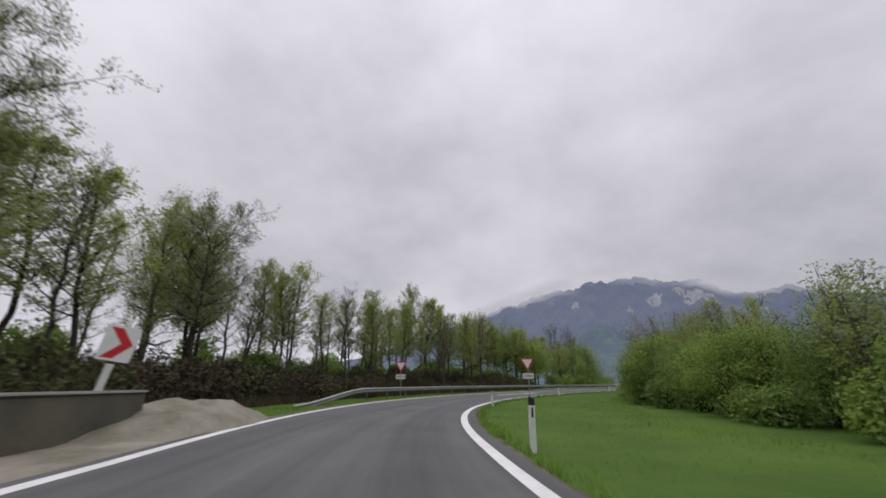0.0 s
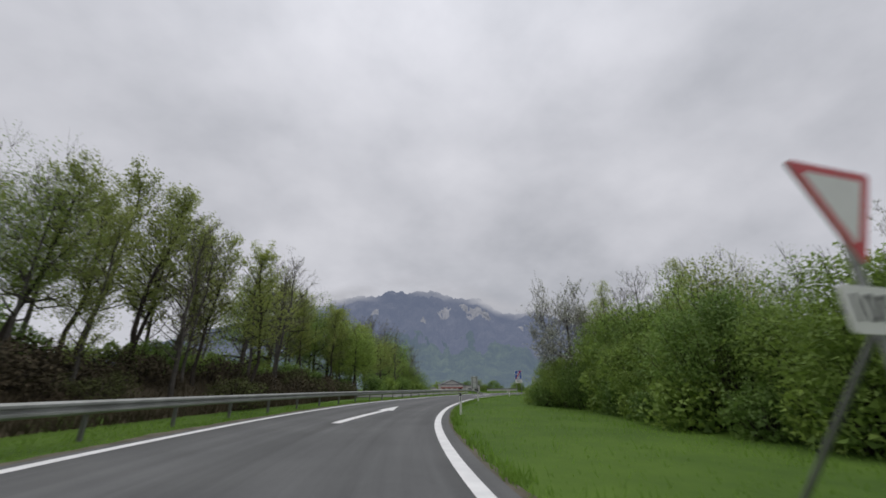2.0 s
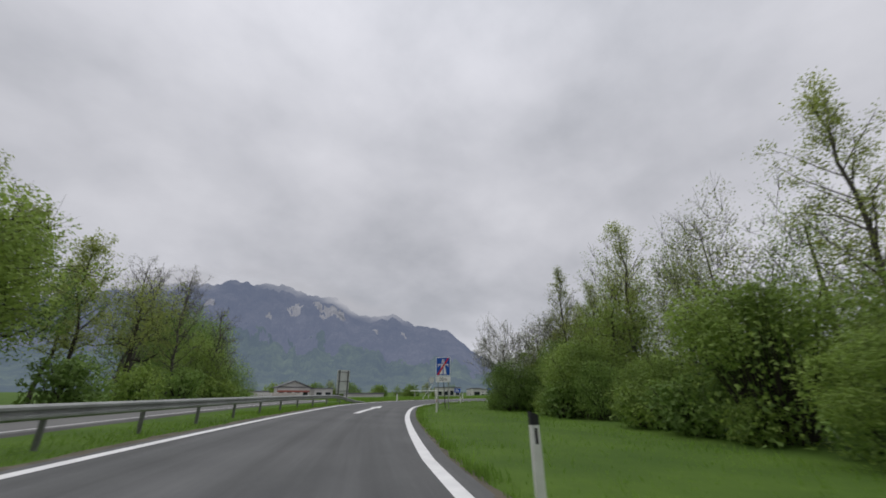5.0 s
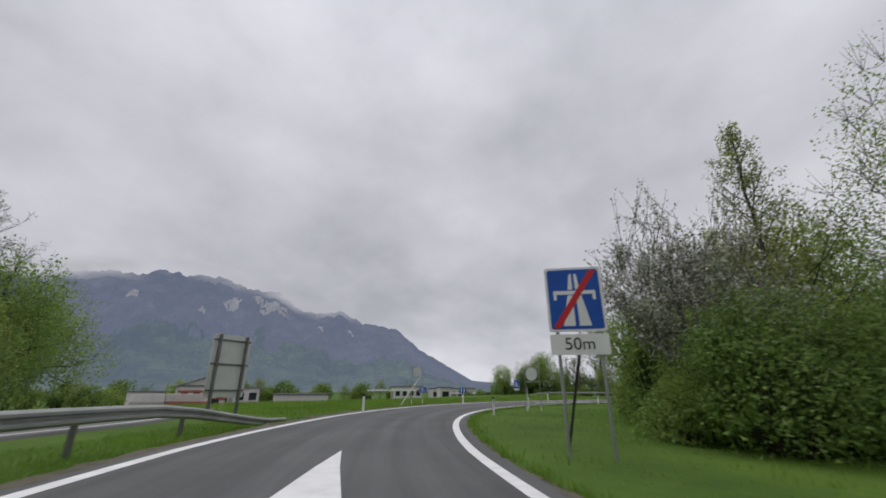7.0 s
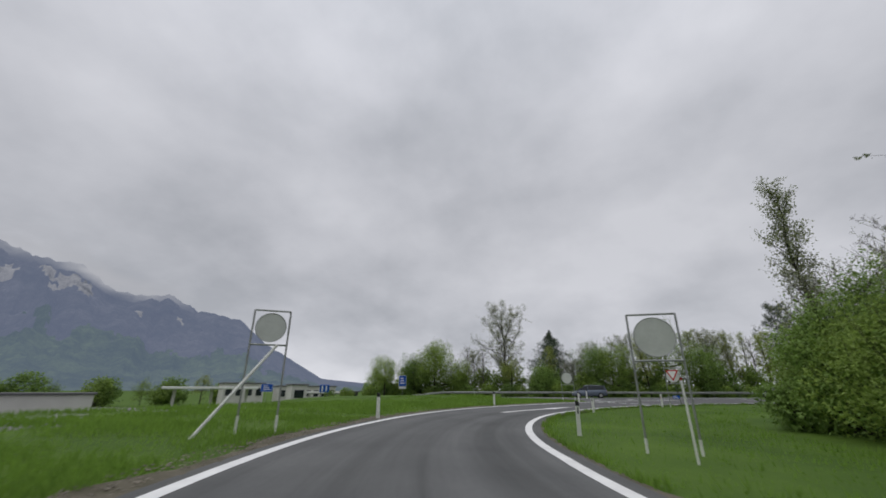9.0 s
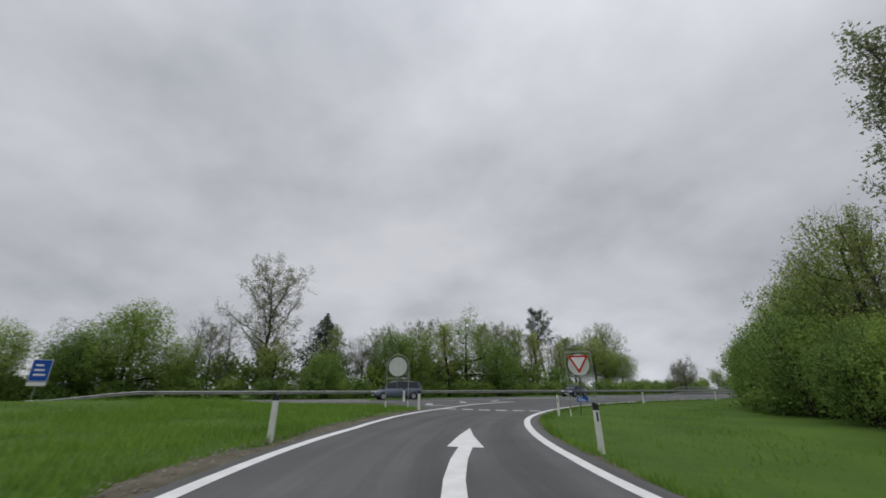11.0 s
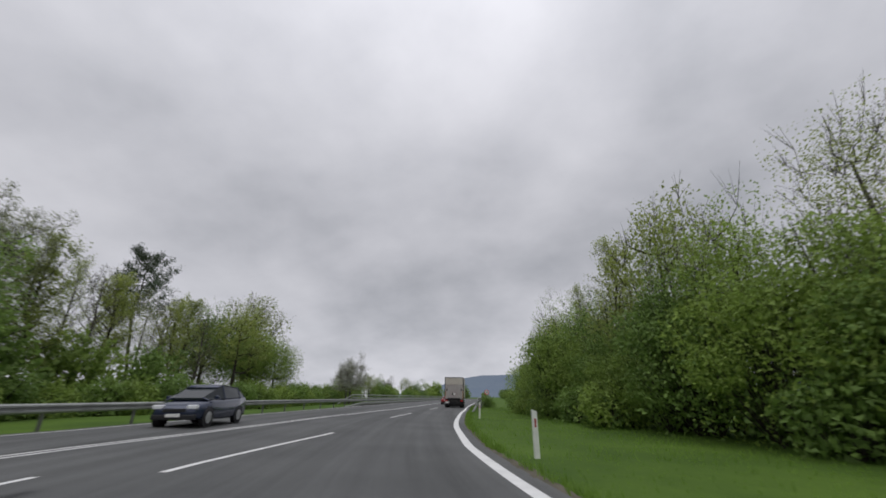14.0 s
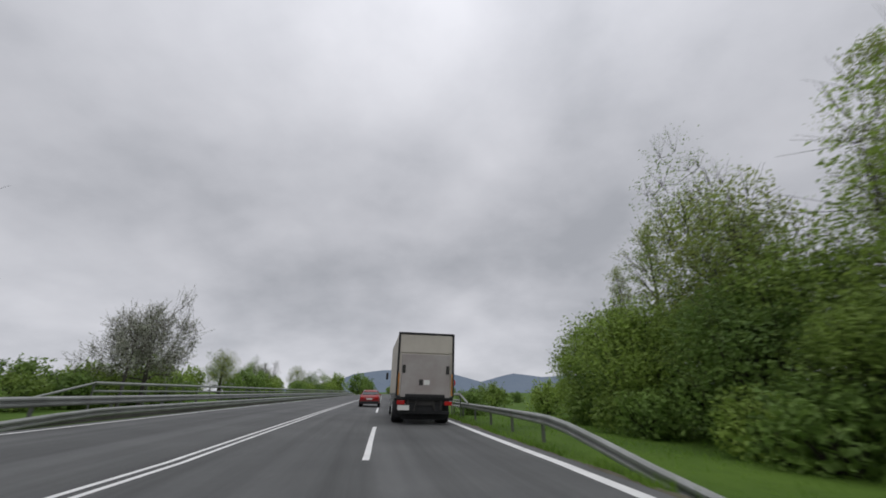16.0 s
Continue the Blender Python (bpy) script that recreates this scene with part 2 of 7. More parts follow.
def streaked(m, strength):
    """Long faint streaks and wheel tracks along the lane, from the road mesh's own 'along' and 'across' values."""
    nt = m.node_tree
    n, l = nt.nodes, nt.links
    bs = n["Principled BSDF"]
    base = bs.inputs["Base Color"].links[0].from_socket
    co = n.new("ShaderNodeCombineXYZ")
    for k, nm, f in ((0, "across", 1.0), (1, "along", 0.022)):
        at_ = n.new("ShaderNodeAttribute")
        at_.attribute_name = nm
        mu = n.new("ShaderNodeMath")
        mu.operation = "MULTIPLY"
        mu.inputs[1].default_value = f
        l.new(at_.outputs["Fac"], mu.inputs[0])
        l.new(mu.outputs[0], co.inputs[k])
    no = n.new("ShaderNodeTexNoise")
    no.inputs["Scale"].default_value, no.inputs["Detail"].default_value, no.inputs["Roughness"].default_value = 1.1, 5.0, 0.6
    l.new(co.outputs[0], no.inputs["Vector"])
    mr = n.new("ShaderNodeMapRange")
    mr.inputs[1].default_value, mr.inputs[2].default_value = 0.32, 0.68
    mr.inputs[3].default_value, mr.inputs[4].default_value = 1 - strength, 1 + strength
    l.new(no.outputs["Fac"], mr.inputs[0])
    sc = n.new("ShaderNodeVectorMath")
    sc.operation = "SCALE"
    l.new(base, sc.inputs[0])
    l.new(mr.outputs[0], sc.inputs["Scale"])
    l.new(sc.outputs[0], bs.inputs["Base Color"])


streaked(M["asphalt"], 0.30)


# ---- small mesh tools ----
def mesh_of(name, verts, faces, mat, smooth=False):
    me = bpy.data.meshes.new(name)
    me.from_pydata(verts, [], faces)
    me.materials.append(mat)
    if smooth:
        me.polygons.foreach_set("use_smooth", [True] * len(me.polygons))
    me.update()
    return me


def thing(name, label, category, group="", kind="", m=None):
    ob = new(name)
    ob.empty_display_size = 0.2
    if m is not None:
        ob.matrix_world = m
    return tagged(ob, label, category, group, kind)


def part(name, geo, mat, parent=None, label="", smooth=False, m=None):
    """geo: (verts, faces) or a bmesh; one mesh object under its parent."""
    if isinstance(geo, tuple):
        me = mesh_of(name, geo[0], geo[1], mat, smooth)
    else:
        me = bpy.data.meshes.new(name)
        geo.to_mesh(me)
        geo.free()
        me.materials.append(mat)
        if smooth:
            me.polygons.foreach_set("use_smooth", [True] * len(me.polygons))
    ob = new(name, me)
    if parent is not None:
        ob.parent = parent
    if m is not None:
        ob.matrix_local = m
    if label:
        ob["label"] = label
    return ob


def shared(name, me, parent, m, label=""):
    ob = new(name, me)
    ob.parent = parent
    ob.matrix_local = m
    if label:
        ob["label"] = label
    return ob


def box(sx, sy, sz, x=0, y=0, z=0, bevel=0.0, rot=None):
    """A bevelled box; x, y is its middle and z its underside."""
    bm = bmesh.new()
    bmesh.ops.create_cube(bm, size=1.0)
    bmesh.ops.scale(bm, vec=(sx, sy, sz), verts=bm.verts)
    if bevel:
        bmesh.ops.bevel(bm, geom=bm.edges[:], offset=bevel, segments=2, affect="EDGES", profile=0.5)
    if rot is not None:
        bmesh.ops.transform(bm, matrix=rot, verts=bm.verts)
    bmesh.ops.translate(bm, vec=(x, y, z + sz / 2), verts=bm.verts)
    return bm


def rod(a, b, r0, r1=None, sides=8):
    """A tapered round bar from a to b."""
    r1 = r0 if r1 is None else r1
    a, b = Vector(a), Vector(b)
    d = (b - a).normalized()
    u = d.orthogonal().normalized()
    v = d.cross(u)
    vs, fs = [], []
    for p, r in ((a, r0), (b, r1)):
        for i in range(sides):
            w = 2 * math.pi * i / sides
            vs.append(tuple(p + u * (math.cos(w) * r) + v * (math.sin(w) * r)))
    for i in range(sides):
        j = (i + 1) % sides
        fs.append((i, j, sides + j, sides + i))
    fs += [tuple(range(sides))[::-1], tuple(range(sides, 2 * sides))]
    return vs, fs


def joined(*geos):
    vs, fs = [], []
    for v, f in geos:
        o = len(vs)
        vs += v
        fs += [tuple(i + o for i in q) for q in f]
    return vs, fs


def slab(outline, y0, y1):
    """An outline in x, z drawn out from y0 to y1."""
    n = len(outline)
    vs = [(x, y0, z) for x, z in outline] + [(x, y1, z) for x, z in outline]
    fs = [tuple(range(n)), tuple(range(n, 2 * n))[::-1]]
    for i in range(n):
        j = (i + 1) % n
        fs.append((i, i + n, j + n, j))
    return vs, fs


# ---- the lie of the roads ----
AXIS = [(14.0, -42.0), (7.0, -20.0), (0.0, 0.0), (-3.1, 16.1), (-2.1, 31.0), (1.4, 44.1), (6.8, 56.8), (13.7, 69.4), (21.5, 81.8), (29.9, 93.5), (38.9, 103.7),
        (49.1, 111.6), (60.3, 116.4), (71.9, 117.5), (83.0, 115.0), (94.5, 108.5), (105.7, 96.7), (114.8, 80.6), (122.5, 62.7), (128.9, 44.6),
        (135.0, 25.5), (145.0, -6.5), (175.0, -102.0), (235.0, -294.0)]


def spline(points, step=0.5):
    """A smooth line through the points, sampled about every step metres."""
    p = np.array(points, float)
    p = np.vstack([2 * p[0] - p[1], p, 2 * p[-1] - p[-2]])
    out = []
    for i in range(1, len(p) - 2):
        a, b, c, d = p[i - 1:i + 3]
        n = max(2, int(np.linalg.norm(c - b) / step))
        for k in range(n):
            u = k / n
            ta = (c - a) * np.linalg.norm(c - b) / (np.linalg.norm(b - a) + np.linalg.norm(c - b))
            tb = (d - b) * np.linalg.norm(c - b) / (np.linalg.norm(c - b) + np.linalg.norm(d - c))
            out.append((2 * u**3 - 3 * u**2 + 1) * b + (u**3 - 2 * u**2 + u) * ta + (-2 * u**3 + 3 * u**2) * c + (u**3 - u**2) * tb)
    out.append(p[-2])
    return np.array(out)


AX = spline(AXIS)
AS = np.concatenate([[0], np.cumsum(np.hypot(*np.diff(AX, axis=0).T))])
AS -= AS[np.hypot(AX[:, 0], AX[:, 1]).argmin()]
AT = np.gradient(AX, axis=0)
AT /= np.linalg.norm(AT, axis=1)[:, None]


def bank(lat):
    """The curve is banked: its outside lies higher than its inside."""
    lat = np.asarray(lat, float)
    return np.clip(np.where(lat < 0, -0.035, -0.022) * lat, -0.22, 0.30)


def at(s, lat, dz=0.0):
    x, y = np.interp(s, AS, AX[:, 0]), np.interp(s, AS, AX[:, 1])
    tx, ty = np.interp(s, AS, AT[:, 0]), np.interp(s, AS, AT[:, 1])
    k = math.hypot(tx, ty)
    return (x + lat * ty / k, y - lat * tx / k, float(bank(lat)) + dz)


def turn_at(s):
    """The heading of the axis at s, in degrees from +y, counter-clockwise."""
    return math.degrees(math.atan2(-np.interp(s, AS, AT[:, 0]), np.interp(s, AS, AT[:, 1])))


def s_lat(x, y):
    x, y = np.atleast_1d(np.asarray(x, float)), np.atleast_1d(np.asarray(y, float))
    s, lat = np.empty(len(x)), np.empty(len(x))
    for a in range(0, len(x), 4000):
        xx, yy = x[a:a + 4000], y[a:a + 4000]
        i = ((xx[:, None] - AX[None, ::2, 0]) ** 2 + (yy[:, None] - AX[None, ::2, 1]) ** 2).argmin(1) * 2
        s[a:a + 4000] = AS[i]
        lat[a:a + 4000] = (xx - AX[i, 0]) * AT[i, 1] - (yy - AX[i, 1]) * AT[i, 0]
    return s, lat


def smooth01(v):
    v = np.clip(v, 0, 1)
    return v * v * (3 - 2 * v)


def right_line(s):
    return np.interp(s, [-40, 9, 17, 25, 60, 82, 100, 112, 126, 138, 150, 162, 174, 183, 196, 206, 214, 224, 240, 600],
                     [2.1, 1.95, 1.8, 1.55, 1.5, 1.5, 2.2, 2.5, 3.1, 3.6, 3.6, 3.5, 2.9, 2.65, 2.5, 2.45, 2.8, 3.4, 4.1, 4.2])


def left_line(s):
    return np.interp(s, [-40, 7, 15, 25, 62, 99, 112, 123, 134, 145, 166, 172, 178, 184, 192],
                     [-4.2, -4.3, -4.7, -5.1, -5.3, -4.0, -3.8, -3.2, -2.6, -2.4, -2.45, -2.8, -3.1, -3.7, -3.9])


def bank_foot(s):
    return np.interp(s, [-60, 8, 40, 62, 76, 90, 100], [-9.0, -9.0, -9.0, -9.3, -11.0, -17.5, -20.0])


def yard_drop(x, y):
    """The yard beyond the junction lies lower than the roads, and the main road falls away northwards."""
    return 3.1 * smooth01((y - 0.35 * (x - 44) - 122) / 14) * smooth01((96 - x) / 9) * smooth01((x - 20) / 8) + 2.7 * smooth01((y - 144) / 36) * smooth01((x - 86) / 10) * smooth01((900 - y) / 500)


def embankment_height(s, lat):
    rise = smooth01((bank_foot(s) - lat) / 7.5) * 1.9
    return rise * smooth01((100 - s) / 16)


def ribbon(s_values, lat_a, lat_b, dz, cuts=1):
    """A strip of surface along the axis between two offsets."""
    vs, fs = [], []
    for s in s_values:
        for k in range(cuts + 1):
            vs.append(at(s, lat_a(s) + (lat_b(s) - lat_a(s)) * k / cuts, dz))
    w = cuts + 1
    for i in range(len(s_values) - 1):
        for k in range(cuts):
            a = i * w + k
            fs.append((a, a + 1, a + 1 + w, a + w))
    return vs, fs


def track(points, half_l, half_r, z, step=1.5, skirt=0.0, follow=False):
    """A strip along a free line, reaching half_l to its left and half_r to its right; skirt is the depth of its buried flanks; with follow it dips with the ground towards the yard."""
    p = spline(points, step)
    t = np.gradient(p, axis=0)
    t /= np.linalg.norm(t, axis=1)[:, None]
    vs, fs = [], []
    for i in range(len(p)):
        nx, ny = t[i][1], -t[i][0]
        rim = ((-half_l - 0.25, -skirt), (-half_l, 0), (half_r, 0), (half_r + 0.25, -skirt)) if skirt else ((-half_l, 0), (half_r, 0))
        for off, dz in rim:
            vs.append((p[i][0] + nx * off, p[i][1] + ny * off, z + dz - (float(yard_drop(p[i][0], p[i][1])) if follow else 0.0)))
    w = 4 if skirt else 2
    for i in range(len(p) - 1):
        for k in range(w - 1):
            fs.append((w * i + k, w * i + k + 1, w * i + w + k + 1, w * i + w + k))
    return vs, fs


def meadow_crest(x, y, lat):
    """The meadow swells towards the main road and hides its surface."""
    x, y, lat = np.asarray(x, float), np.asarray(y, float), np.asarray(lat, float)
    return 0.42 * smooth01((x - 86) / 11) * smooth01((103.6 - x) / 3.0) * smooth01((y - 118.5) / 6) * smooth01((154 - y) / 16) * smooth01((-lat - 4.0) / 5)


# ground: one sheet, fine near the roads and coarse towards the horizon
def axis_steps(lo, hi, step, far):
    mid_ = list(np.arange(lo, hi + 0.1, step))
    a, d = [lo], step
    while a[-1] > -far:
        d *= 1.35
        a.append(a[-1] - d)
    b, d = [mid_[-1]], step
    while b[-1] < far:
        d *= 1.35
        b.append(b[-1] + d)
    return np.array(a[:0:-1] + mid_ + b[1:])


gx, gy = axis_steps(-45, 190, 2.0, 4300), axis_steps(-45, 250, 2.0, 4300)
GX, GY = np.meshgrid(gx, gy)
gs, gl = s_lat(GX.ravel(), GY.ravel())
gz = bank(gl) - 0.09 + embankment_height(gs, gl) * 0.96
rough = np.array([noise.noise((x * 0.11, y * 0.11, 0.0)) for x, y in zip(GX.ravel(), GY.ravel())])
gz += rough * 0.10 * smooth01((np.abs(gl) - 7.5) / 5) - 0.10 * smooth01((np.abs(gl) - 7.5) / 5) * (gl > 0)
gz += meadow_crest(GX.ravel(), GY.ravel(), gl) - yard_drop(GX.ravel(), GY.ravel())
nx_, ny_ = len(gx), len(gy)
gv = np.stack([GX.ravel(), GY.ravel(), gz], -1).tolist()
gf = [(j * nx_ + i, j * nx_ + i + 1, (j + 1) * nx_ + i + 1, (j + 1) * nx_ + i) for j in range(ny_ - 1) for i in range(nx_ - 1)]
ground = tagged(new("ground", mesh_of("ground", gv, gf, M["grass"], True)), "bright spring grass meadow around the ramp", "ground", kind="structure")


def ground_z(x, y):
    s, l = s_lat([x], [y])
    return float(bank(l)[0] - 0.09 + embankment_height(s, l)[0] * 0.96 - (0.1 if l[0] > 9 else 0.0) + meadow_crest(x, y, l[0]) - yard_drop(x, y))


# asphalt of the ramp, widening into the main road past the junction
def asphalt_left(s):
    main = np.interp(s, [176.5, 179, 181.5, 186, 192, 199, 208, 216, 230, 240, 600], [-3.4, -7.0, -11.5, -14.5, -13.8, -12.6, -10.6, -10.0, -9.2, -8.9, -8.9])
    return np.where(s < 176.5, left_line(s) - 0.35, main)


ss = np.concatenate([np.arange(-44, 300, 1.0), np.arange(300, 520, 8.0)])
road = tagged(new("road", mesh_of("road", *ribbon(ss, lambda s: float(asphalt_left(s)), lambda s: float(right_line(s)) + 0.45, 0.0, 6), M["asphalt"], True)),
              "grey asphalt slip road curving into the main road", "road", kind="structure")
cuts_ = 6
for nm, vals in (("along", [x for x in ss for _ in range(cuts_ + 1)]), ("across", [float(asphalt_left(x)) + (float(right_line(x)) + 0.45 - float(asphalt_left(x))) * k / cuts_ for x in ss for k in range(cuts_ + 1)])):
    road.data.attributes.new(nm, "FLOAT", "POINT").data.foreach_set("value", vals)
MAIN = [(104.6, 420.0), (104.9, 260.0), (104.8, 180.0), (104.7, 150.0), (104.8, 134.0), (104.9, 121.0), (105.1, 113.5)]
tagged(new("road_main", mesh_of("road_main", *track(MAIN, 9.6, 0.4, 0.294, skirt=0.4, follow=True), M["asphalt_old"])), "lighter grey asphalt of the main road", "road", kind="structure")
SIDE = [(11.0, 81.5), (16.0, 89.5), (22.0, 98.2), (26.4, 103.6), (30.5, 107.6), (34.4, 111.0), (37.0, 114.4), (39.2, 119.4), (39.9, 123.0), (39.4, 128.0), (37.8, 136.0), (38.0, 146.0), (44.0, 158.0)]
tagged(new("road_side", mesh_of("road_side", *track(SIDE, 6.6, 0.2, 0.275, skirt=0.4, follow=True), M["asphalt_old"])), "old asphalt side road behind the rail", "road", kind="structure")
lot_v = [(38, 154, -2.78), (87, 152, -2.78), (87, 236, -2.78), (38, 232, -2.78)]
tagged(new("pavement_yard", mesh_of("pavement_yard", lot_v, [(0, 1, 2, 3)], M["asphalt_old"])), "wide asphalt yard in front of halls", "yard", kind="structure")

# verges of bare grit along the asphalt
for nm, fa, fb, s0, s1, mt in (("shoulder_right", lambda s: float(right_line(s)) + 0.40, lambda s: float(right_line(s)) + 0.62 + 0.22 * noise.noise((s * 0.23, 3, 0)) + 0.12 * noise.noise((s * 1.7, 3, 0)), -44, 300, "gravel"),
                               ("shoulder_left", lambda s: float(left_line(s)) - 0.62 - (0.50 if s > 118 else 0.2) * smooth01(0.40 + 1.0 * noise.noise((s * 0.31, 7, 0)) + 0.25 * noise.noise((s * 1.3, 7, 0))), lambda s: float(left_line(s)) - 0.30, 13, 177, "gravel"),
                               ("shoulder_pale", lambda s: -6.5 - 1.2 * float(smooth01((s - 9) / 2)) * (1 - float(smooth01((s - 12.5) / 3))) + 1.3 * float(smooth01((s - 12.5) / 3.5)), lambda s: float(left_line(s)) - 0.30, -44, 16, "pale_gravel")):
    st = np.arange(s0, s1 + 0.1, 0.35)
    vv, ff = ribbon(st, fa, fb, -0.012, 5)
    vv = [(x, y, z + (0.11 if mt == "pale_gravel" else 0.03) * noise.noise((x * 1.7, y * 1.7, 1.0))) for x, y, z in vv]
    tagged(new(nm, mesh_of(nm, vv, ff, M[mt], True)), "strip of bare grit beside the asphalt" if mt == "gravel" else "pale gravel beside the slip road", "verge", kind="structure")

# sloping grit between the junction's asphalt and the grass
jv, jf = [], []
js = np.arange(174.5, 300, 0.7)
for s in js:
    l_ = float(asphalt_left(s))
    jv += [at(s, l_ - 0.55 - 0.15 * noise.noise((s * 0.6, 2, 0)), -0.16), at(s, l_ + 0.02, -0.006)]
jf = [(2 * i, 2 * i + 1, 2 * i + 3, 2 * i + 2) for i in range(len(js) - 1)]
tagged(new("shoulder_junction", mesh_of("shoulder_junction", jv, jf, M["gravel"], True)), "strip of bare grit at the junction", "verge", kind="structure")

# the wooded embankment
bs = np.arange(-58, 101, 1.6)
bl = np.concatenate([np.arange(0, 9, 0.7), np.arange(9, 40, 2.5)])
bv, bf = [], []
for s in bs:
    for d in bl:
        lat = float(bank_foot(s)) + 0.6 - d
        x, y, z = at(s, lat)
        h = float(embankment_height(s, lat)) + 0.28 * noise.noise((x * 0.45, y * 0.45, 0)) * smooth01(d / 2) + 0.02
        bv.append((x, y, z - 0.03 + h - (0.35 if d == 0 else 0.0)))
w_ = len(bl)
bf = [(i * w_ + k, i * w_ + k + 1, (i + 1) * w_ + k + 1, (i + 1) * w_ + k) for i in range(len(bs) - 1) for k in range(w_ - 1)]
tagged(new("embankment", mesh_of("embankment", bv, bf, M["litter"], True)), "brown leaf-littered embankment under the trees", "embankment", kind="structure")


# ---- road markings, each a painted strip ----
def marking(name, geo, label, mat="paint"):
    return tagged(new(name, mesh_of(name, geo[0], geo[1], M[mat])), label, "road marking", kind="structure")


marking("trim_line_right", ribbon(np.arange(-44, 300, 1.0), lambda s: float(right_line(s)) - 0.13, lambda s: float(right_line(s)) + 0.13, 0.006), "solid white edge line on the inside of the curve")
marking("trim_line_left", ribbon(np.arange(-44, 192.1, 1.0), lambda s: float(left_line(s)) - 0.12, lambda s: float(left_line(s)) + 0.12, 0.006), "solid white edge line on the outside of the curve")
for k in range(2):
    marking("trim_line_double", ribbon(np.arange(196, 420, 2.0), lambda s: float(np.interp(s, [196, 203, 208, 214, 221, 226, 240, 252, 420], [-7.7, -7.0, -6.2, -5.5, -4.9, -4.3, -3.25, -3.1, -3.1])) + 0.24 * k,
                                     lambda s: float(np.interp(s, [196, 203, 208, 214, 221, 226, 240, 252, 420], [-7.7, -7.0, -6.2, -5.5, -4.9, -4.3, -3.25, -3.1, -3.1])) + 0.24 * k + 0.10, 0.006), "double white centre line of the main road")
for s0 in (201.4, 221.2, 240.5, 260, 280, 300, 320, 340, 360):
    lane = lambda s: float(np.interp(s, [192, 202, 209, 222, 230, 241, 250, 420], [-4.3, -3.3, -2.1, -1.0, -0.4, 0.2, 0.45, 0.45]))
    marking("trim_lane_dash", ribbon(np.arange(s0, s0 + 8.1, 1.0), lambda s: lane(s) - 0.07, lambda s: lane(s) + 0.07, 0.006), "white lane dash between the merging lanes")
marking("trim_line_far", ribbon(np.arange(200, 420, 2.0), lambda s: float(asphalt_left(s)) + 0.45, lambda s: float(asphalt_left(s)) + 0.57, 0.006), "thin white edge line by the far rail")
marking("trim_line_main", track([(104.9, 420.0), (105.2, 260.0), (105.1, 150.0), (105.1, 134.0), (105.2, 121.0), (105.4, 113.0), (106.9, 107.2), (109.3, 101.0), (112.8, 93.5)], 0.06, 0.06, 0.312, follow=True), "solid white edge line of the main road")
marking("trim_line_middle", track([(109.9, 420.0), (110.1, 260.0), (110.2, 150.0), (110.3, 125.0), (110.5, 107.5), (111.6, 101.0), (114.2, 95.0)], 0.06, 0.06, 0.312, follow=True), "solid white middle line of the main road")
marking("trim_line_side", track(SIDE[:-1], 0.28, -0.14, 0.285, follow=True), "white edge line of the side road")
# hatching in the nose between ramp and main road
for s0 in (180.4, 185.4, 190.2):
    edge = max(-1.0, (s0 - 187.0) * 0.16)
    for (sa, la), (sb, lb) in (((s0 + 0.8, -3.75 + 0.15 * edge), (s0, -5.2)), ((s0, -5.2), (s0 + 2.1, -6.5 + (0.7 if s0 > 188 else 0.0)))):
        a, b = at(sa, la, 0.010), at(sb, lb, 0.010)
        dx, dy = (b[0] - a[0]), (b[1] - a[1])
        k = 0.26 / math.hypot(dx, dy)
        marking("trim_hatch", ([(a[0] - dy * k, a[1] + dx * k, a[2]), (b[0] - dy * k, b[1] + dx * k, b[2]), (b[0] + dy * k, b[1] - dx * k, b[2]), (a[0] + dy * k, a[1] - dx * k, a[2])], [(0, 1, 2, 3)]), "worn white chevron arm on the gore", "paint_worn")
# give-way dashes across the ramp's end
for i in range(6):
    c = Vector((97.0, 110.3, 0)).lerp(Vector((95.6, 104.0, 0)), (i + 0.36) / 6)
    d = Vector((95.6 - 97.0, 104.0 - 110.3, 0)).normalized()
    n_ = Vector((-d.y, d.x, 0))
    vs = []
    for u, v in ((-0.36, -0.22), (0.36, -0.22), (0.36, 0.22), (-0.36, 0.22)):
        q = c + d * u + n_ * v
        l_ = s_lat([q.x], [q.y])[1]
        vs.append((q.x, q.y, float(bank(l_)[0]) + 0.008))
    marking("trim_giveway_dash", (vs, [(0, 1, 2, 3)]), "short white give-way dash across the lane")


def arrow(s0, s1, s2, lat0, lat1, lat2):
    """A straight-ahead arrow painted on the lane: tail at s0, foot of the head at s1, tip at s2, with the middle's offset at each."""
    shaft = [at(s0 + (s1 - s0) * k / 4, lat0 + (lat1 - lat0) * k / 4 + u * 0.17, 0.008) for k in range(5) for u in (-1, 1)]
    n = len(shaft)
    head = [at(s1, lat1 - 0.44, 0.008), at(s1, lat1 + 0.44, 0.008), at((s1 + s2) / 2, (lat1 + lat2) / 2 + 0.22, 0.008), at(s2, lat2, 0.008), at((s1 + s2) / 2, (lat1 + lat2) / 2 - 0.22, 0.008)]
    marking("trim_arrow", (shaft + head, [(2 * k, 2 * k + 1, 2 * k + 3, 2 * k + 2) for k in range(4)] + [(n, n + 1, n + 2, n + 3, n + 4)]), "white straight-ahead arrow painted on the lane")


arrow(47.0, 55.6, 60.9, -2.22, -1.80, -2.0)
arrow(99.1, 107.9, 112.2, -0.95, -0.60, -0.52)
arrow(155.8, 163.0, 167.8, 0.72, 1.28, 1.10)


